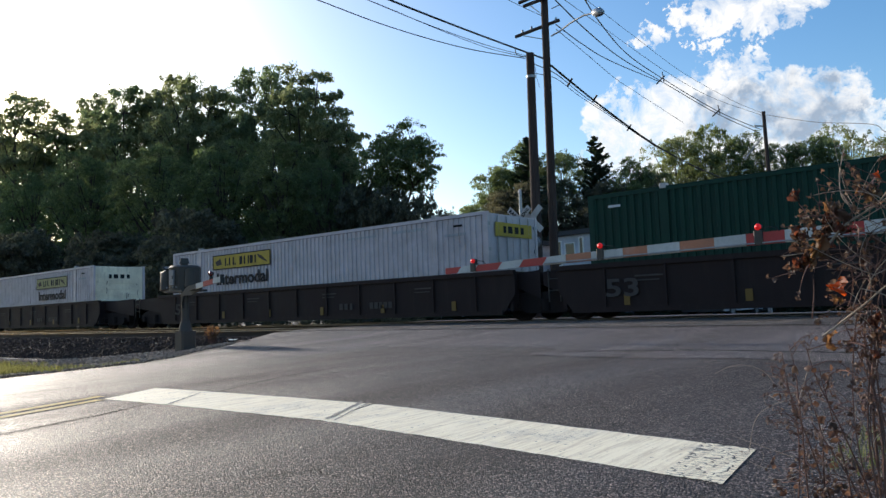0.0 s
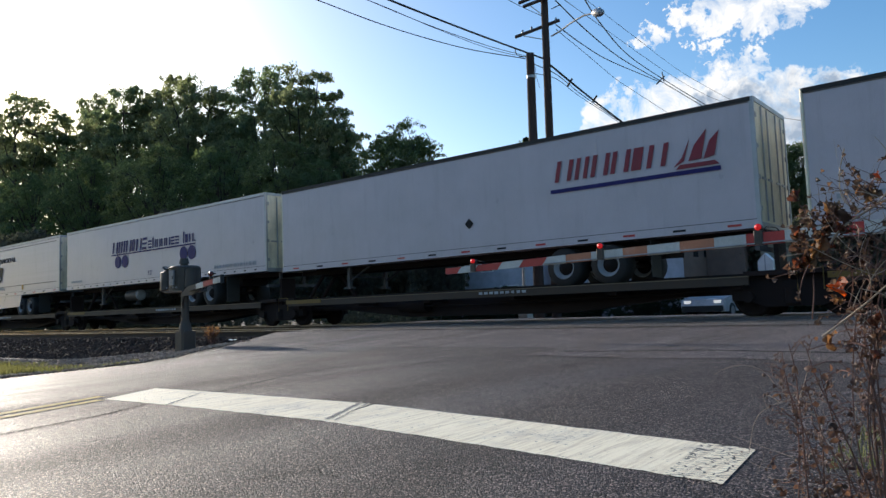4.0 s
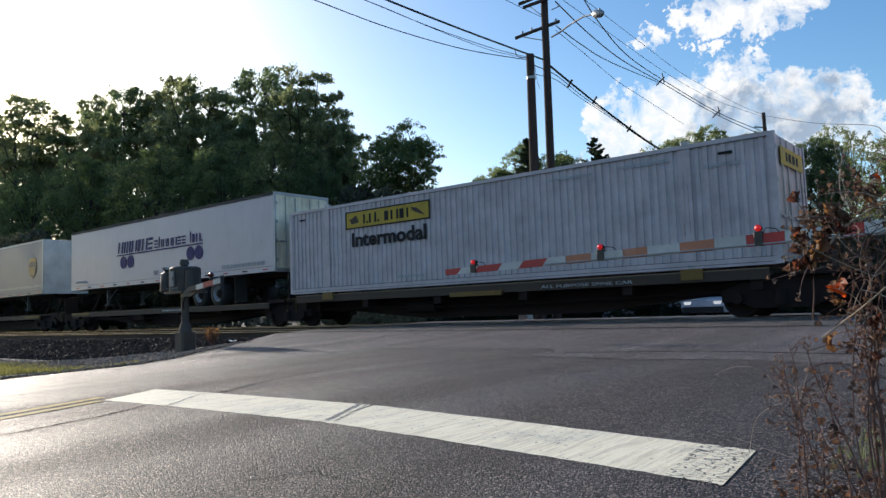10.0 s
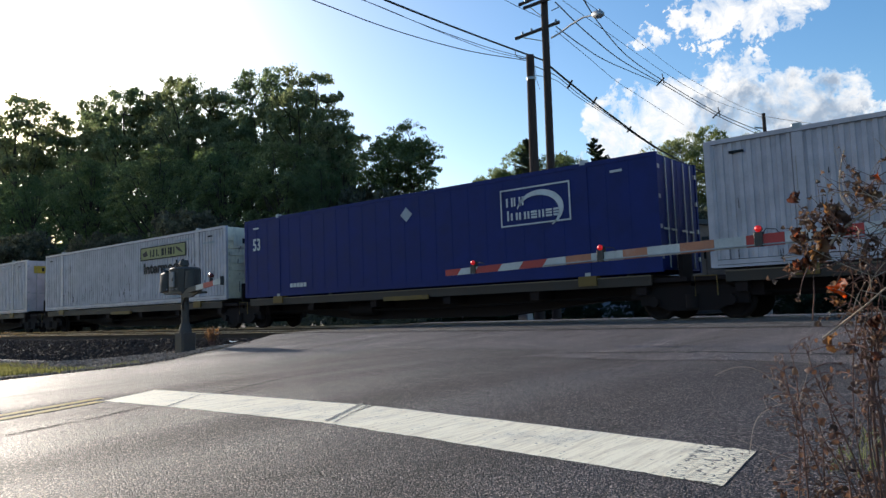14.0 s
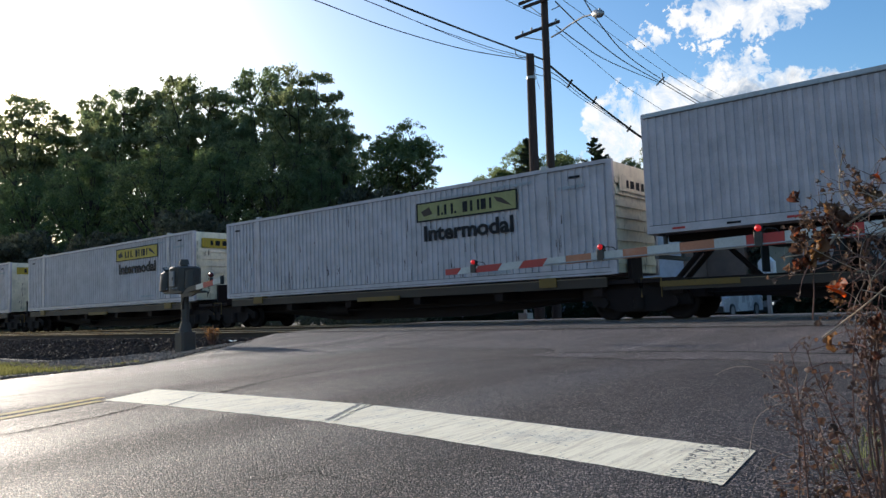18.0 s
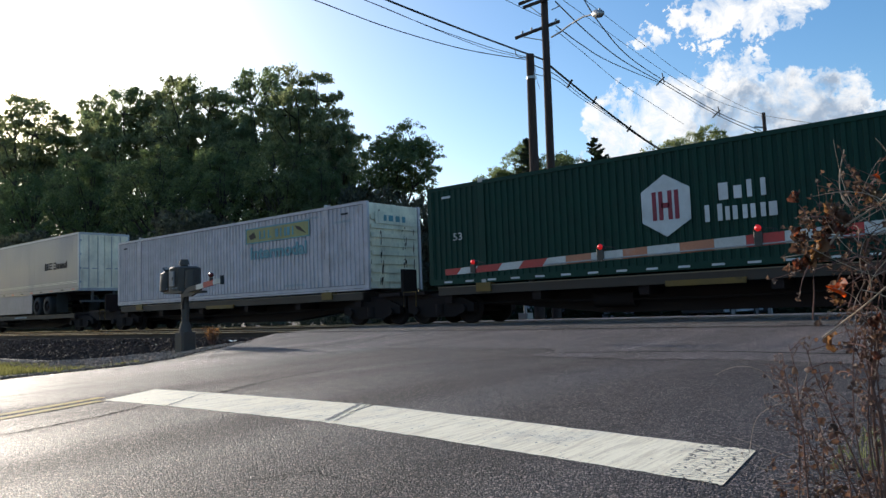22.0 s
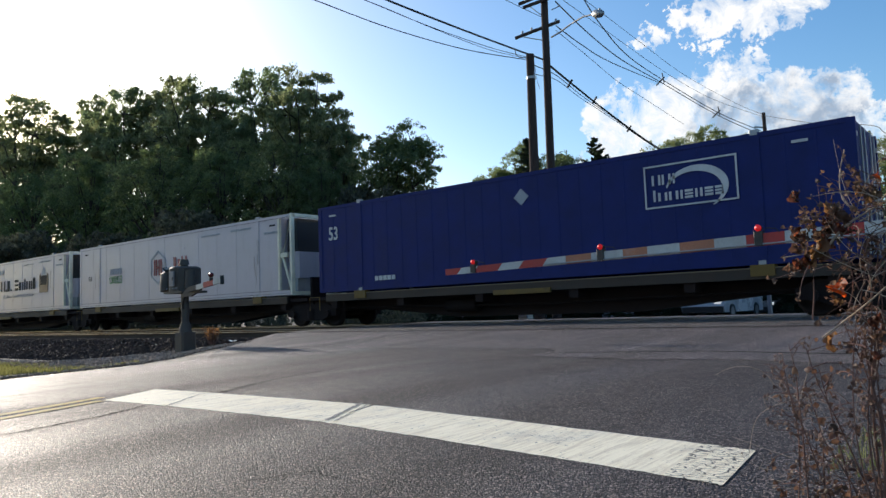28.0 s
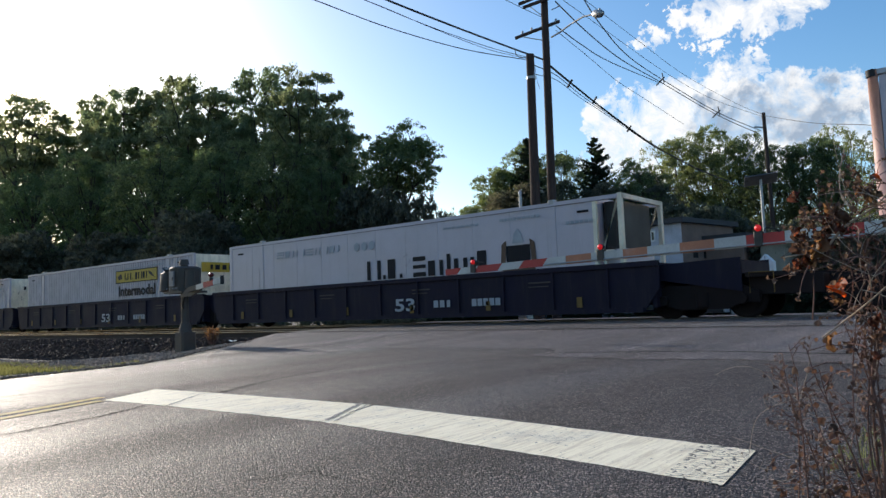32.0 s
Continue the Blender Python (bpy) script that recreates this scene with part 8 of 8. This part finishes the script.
def well_car(x0, left, right, mat, label, trucks):
    """Deep well car that carries its container between the side plates."""
    c = rolling("well_car", label, "freight car", x0, "cars of the freight train")
    a, b = -left, LB + right
    for s in (-1, 1):
        y0, y1 = (s * 1.40 - 0.03, s * 1.40 + 0.03)
        part("side_plate", Shape().poly([(-0.5, 0.22), (LB + 0.5, 0.22), (LB + 0.9, 0.75), (LB + 0.9, 1.36), (-0.9, 1.36), (-0.9, 0.75)], min(y0, y1), max(y0, y1)), mat, c)
        part("top_chord", Shape().box(-0.9, LB + 0.9, s * 1.42 - 0.07, s * 1.42 + 0.07, 1.28, 1.40), mat, c)
        part("bottom_chord", Shape().box(-0.5, LB + 0.5, s * 1.42 - 0.06, s * 1.42 + 0.06, 0.20, 0.32), mat, c)
        for i in range(11):
            x = 0.4 + (LB - 0.8) * i / 10
            part("stiffener", Shape().box(x - 0.035, x + 0.035, s * 1.45 - 0.03, s * 1.45 + 0.03, 0.32, 1.28), mat, c)
        for x0_, x1_ in ((a, -0.7), (LB + 0.7, b)):
            part("end_side", Shape().poly([(x0_, 0.95), (x1_, 0.60), (x1_, 1.36), (x0_, 1.30)], s * 1.1 - 0.03, s * 1.1 + 0.03), mat, c)
    part("floor", Shape().box(-0.4, LB + 0.4, -1.4, 1.4, 0.20, 0.24), mat, c)
    for q0, q1 in ((a, -0.7), (LB + 0.7, b)):
        part("end_platform", Shape().box(q0, q1, -1.1, 1.1, 1.0, 1.3), mat, c)
    for q in (-0.8, LB + 0.7):
        part("bulkhead", Shape().box(q, q + 0.1, -1.38, 1.38, 0.3, 1.36), mat, c)
    part("grab_iron", Shape().tube([(a + 0.2, -1.2, 0.5), (a + 0.2, -1.2, 1.35)], 0.018, 6).tube([(a + 0.55, -1.2, 0.5), (a + 0.55, -1.2, 1.35)], 0.018, 6).tube([(a + 0.2, -1.2, 0.8), (a + 0.55, -1.2, 0.8)], 0.015, 6).tube([(a + 0.2, -1.2, 1.1), (a + 0.55, -1.2, 1.1)], 0.015, 6), M_MECH, c)
    y = -1.46
    if mat is M_WELL:
        lettering("lettering", "53", 8.70, 9.50, 0.42, 0.80, y, M_FAINT, c, 0.02)
    else:
        lettering("lettering", "53", 0.45, 1.30, 0.56, 1.0, -1.49, M_DIM, c, 0.02)
    bars("reporting_mark", 3, 10.2, 10.9, 0.50, 0.70, y, M_FAINT if mat is M_WELL else M_DIM, c, seed=2)
    bars("car_number", 5, 11.6, 12.6, 0.50, 0.70, y, M_FAINT if mat is M_WELL else M_DIM, c, seed=3, thin=True)
    for i in range(4):
        plate("stencil", 1.2 + i * 4.1, 1.9 + i * 4.1, 1.02, 1.06, y, M_DIM, c)
        plate("stencil", 1.2 + i * 4.1, 1.8 + i * 4.1, 0.92, 0.95, y, M_DIM, c)
    for i in range(6):
        plate("reflector", 0.9 + i * 2.8, 1.05 + i * 2.8, 0.36, 0.62, y, M_SYEL, c)
    for x in trucks:
        truck(c, x)
    return c


JB = "white corrugated container with a yellow logo panel and dark lettering"
JO = "weathered white corrugated container with a faded olive logo panel"
AL = "white road trailer with navy wordmark and discs"
PR = "white refrigerated road trailer with a black shield logo"
# each load: x of its left end at the start, build
LOADS = [
    (-8.50, "w", lambda x: container(x, 0.24, "corrugated", M_GREEN, "doors", "dark green corrugated container in a well car")),
    (-27.77, "w", lambda x: hunt(container(x, 0.24, "corrugated", M_WHITE, "doors", JB), 0.24, True)),
    (-51.01, "w", lambda x: hunt(container(x, 0.24, "corrugated", M_WHITE, "ribs", JO), 0.20, False, M_OLIVE)),
    (-72.25, "t1", lambda x: alliance(trailer(x, M_WHITE2, True, AL+ ", cooling unit on nose", True), False)),
    (-89.85, "t0", lambda x: alliance(trailer(x, M_WHITE2, False, AL + ", black-barred doors closed", dark_top=True, low=0.16, bold=True))),
    (-107.0, "t0", lambda x: clipper(trailer(x, M_WHITE2, False, "white road trailer with a red wordmark and sailing ship", dark_top=True, low=0.10))),
    (-124.1, "t0", lambda x: alliance(trailer(x, M_WHITE2, False, AL+ ", cooling unit on nose", True))),
    (-141.13, "t0", lambda x: prime(trailer(x, M_RIB, False, PR + ", dirty rear doors", True))),
    (-160.31, "t1", lambda x: prime(trailer(x, M_RIB, True, PR + ", nose unit", True), False)),
    (-178.61, "t1", lambda x: alliance(trailer(x, M_WHITE2, True, AL+ ", cooling unit on nose", True))),
    (-198.67, "t0", lambda x: prime(trailer(x, M_RIB, False, PR + ", grubby rear doors", True))),
    (-217.80, "t1", lambda x: alliance(trailer(x, M_WHITE2, True, AL+ ", cooling unit on nose", True))),
    (-236.18, "s", lambda x: hunt(container(x, 1.145, "corrugated", M_WHITE, "doors", JB), 1.145, True)),
    (-253.20, "t0", lambda x: alliance(trailer(x, M_WHITE2, False, AL + ", doors closed", dark_top=True))),
    (-272.64, "t1", lambda x: parcel(trailer(x, M_GREY, True, "grey road trailer with a brown and gold shield"), 14.3, 1.0)),
    (-290.69, "s", lambda x: hub(container(x, 1.145, "smooth", M_WHITE2, "reefer", "white refrigerated container with a red hexagon logo"), None)),
    (-307.94, "s", lambda x: hunt(container(x, 1.145, "corrugated", M_WHITE, "ribs", JO), 1.0, False, M_OLIVE)),
    (-325.21, "s", lambda x: logistics(container(x, 1.145, "panel", M_BLUE, "doors", "deep blue container with a white framed logo"))),
    (-342.58, "s", lambda x: hunt(container(x, 1.145, "corrugated", M_WHITE, "ribs", JO), 1.06, False, M_OLIVE)),
    (-361.10, "s", lambda x: hunt(container(x, 1.145, "corrugated", M_WHITE, "doors", JB), 1.10, True)),
    (-378.30, "s", lambda x: hunt(container(x, 1.145, "corrugated", M_WHITE, "doors", JB), 1.12, True)),
    (-395.77, "t0", lambda x: swift(trailer(x, M_WHITE, True, "white corrugated container riding on a road chassis"), 2.03, M_FAINT)),
    (-412.76, "s", lambda x: hunt(container(x, 1.145, "corrugated", M_WHITE, "ribs", JO + ", rust streaked"), 1.06, False, M_OLIVE)),
    (-431.17, "s", lambda x: hunt(container(x, 1.145, "corrugated", M_WHITE, "ribs", JB), 1.145)),
    (-449.85, "s", lambda x: hunt(container(x, 1.145, "corrugated", M_WHITE, "ribs", JB), 1.145)),
    (-470.52, "s", lambda x: hunt(container(x, 1.145, "corrugated", M_WHITE, "ribs", JO + ", rust streaked", M_WHITE), 1.10, False, M_OLIVE, False)),
    (-488.97, "s", lambda x: hub(container(x, 1.145, "corrugated", M_GREEN, "doors", "dark green container with a white hexagon logo"), M_PALE)),
    (-507.67, "s", lambda x: hunt(container(x, 1.145, "corrugated", M_WHITE, "ribs", "weathered white corrugated container with faded teal lettering"), 1.12, False, M_OLIVE, True, M_TEAL)),
    (-527.80, "t0", lambda x: parcel(trailer(x, M_GREY, False, "grey road trailer with a brown and gold shield, doors closed"), 0.75, 12.33)),
    (-546.71, "t0", lambda x: alliance(trailer(x, M_WHITE2, False, AL + ", doors closed", True), framed=True)),
    (-565.65, "s", lambda x: tiger(container(x, 1.145, "smooth", M_WHITE, "reefer", "white refrigerated container with green and navy lettering"))),
    (-584.16, "s", lambda x: hunt(container(x, 1.145, "corrugated", M_WHITE, "ribs", JB), 1.13)),
    (-604.60, "s", lambda x: hunt(container(x, 1.145, "corrugated", M_WHITE, "ribs", JO), 1.05, False, M_OLIVE)),
    (-623.45, "s", lambda x: logistics(container(x, 1.145, "panel", M_BLUE, "doors", "deep blue container with a white framed logo"))),
    (-641.05, "s", lambda x: hub(container(x, 1.145, "smooth", M_WHITE2, "reefer", "white refrigerated container with a red hexagon logo"), None)),
    (-658.33, "s", lambda x: england(container(x, 1.145, "smooth", M_WHITE2, "reefer", "white refrigerated container with black wordmark and crest"), 1.145)),
    (-675.53, "s", lambda x: swift(container(x, 1.145, "corrugated", M_WHITE, "ribs", "white corrugated container with a dark slanted wordmark"), 1.145, M_INK)),
    (-693.40, "t0", lambda x: carrier(trailer(x, M_WHITE2, False, "white road trailer with a small gold and black logo, closed doors", front=M_SALMON, low=0.06, nose=0.13))),
    (-714.97, "w2", lambda x: england(container(x, 0.24, "smooth", M_WHITE2, "reefer", "white refrigerated container in a blue well car"), 0.24)),
    (-733.60, "w2", lambda x: hunt(container(x, 0.24, "corrugated", M_WHITE, "ribs", JB), 0.15)),
    (-752.30, "w2", lambda x: hunt(container(x, 0.24, "corrugated", M_WHITE, "ribs", JO), 0.15, False, M_OLIVE)),
]
for i, (x, kind, build) in enumerate(LOADS):
    gl = x - (LOADS[i + 1][0] + LB) if i + 1 < len(LOADS) else 2.5
    gr = LOADS[i - 1][0] - (x + LB) if i else 2.5
    left, right = gl / 2 - 0.05, gr / 2 - 0.05
    bog = []
    if kind[0] == "w":
        bog = [-left if gl < 3.4 else -1.75] + ([LB + 1.75] if gr >= 3.4 else [])
        well_car(x, left, right, M_WELL2 if kind == "w" else M_WELL, "oxide brown well car" if kind == "w" else "dark blue well car with white stencils", bog)
    else:
        bog = ([-gl / 2] if gl < 2.1 else [0.15]) + ([LB - 0.15] if gr >= 2.1 else [])
        spine_car(x, left, right, kind[0] == "t", bog, kind != "t0")
    build(x)


def motions():
    """The train runs through at an even speed."""
    for t, x in MOVING:
        walk(t, [(0, pose(x, Y_TRAIN, 0)), (16, pose(x + V * 16, Y_TRAIN, 0)), (32, pose(x + V * 32, Y_TRAIN, 0))])


motions()
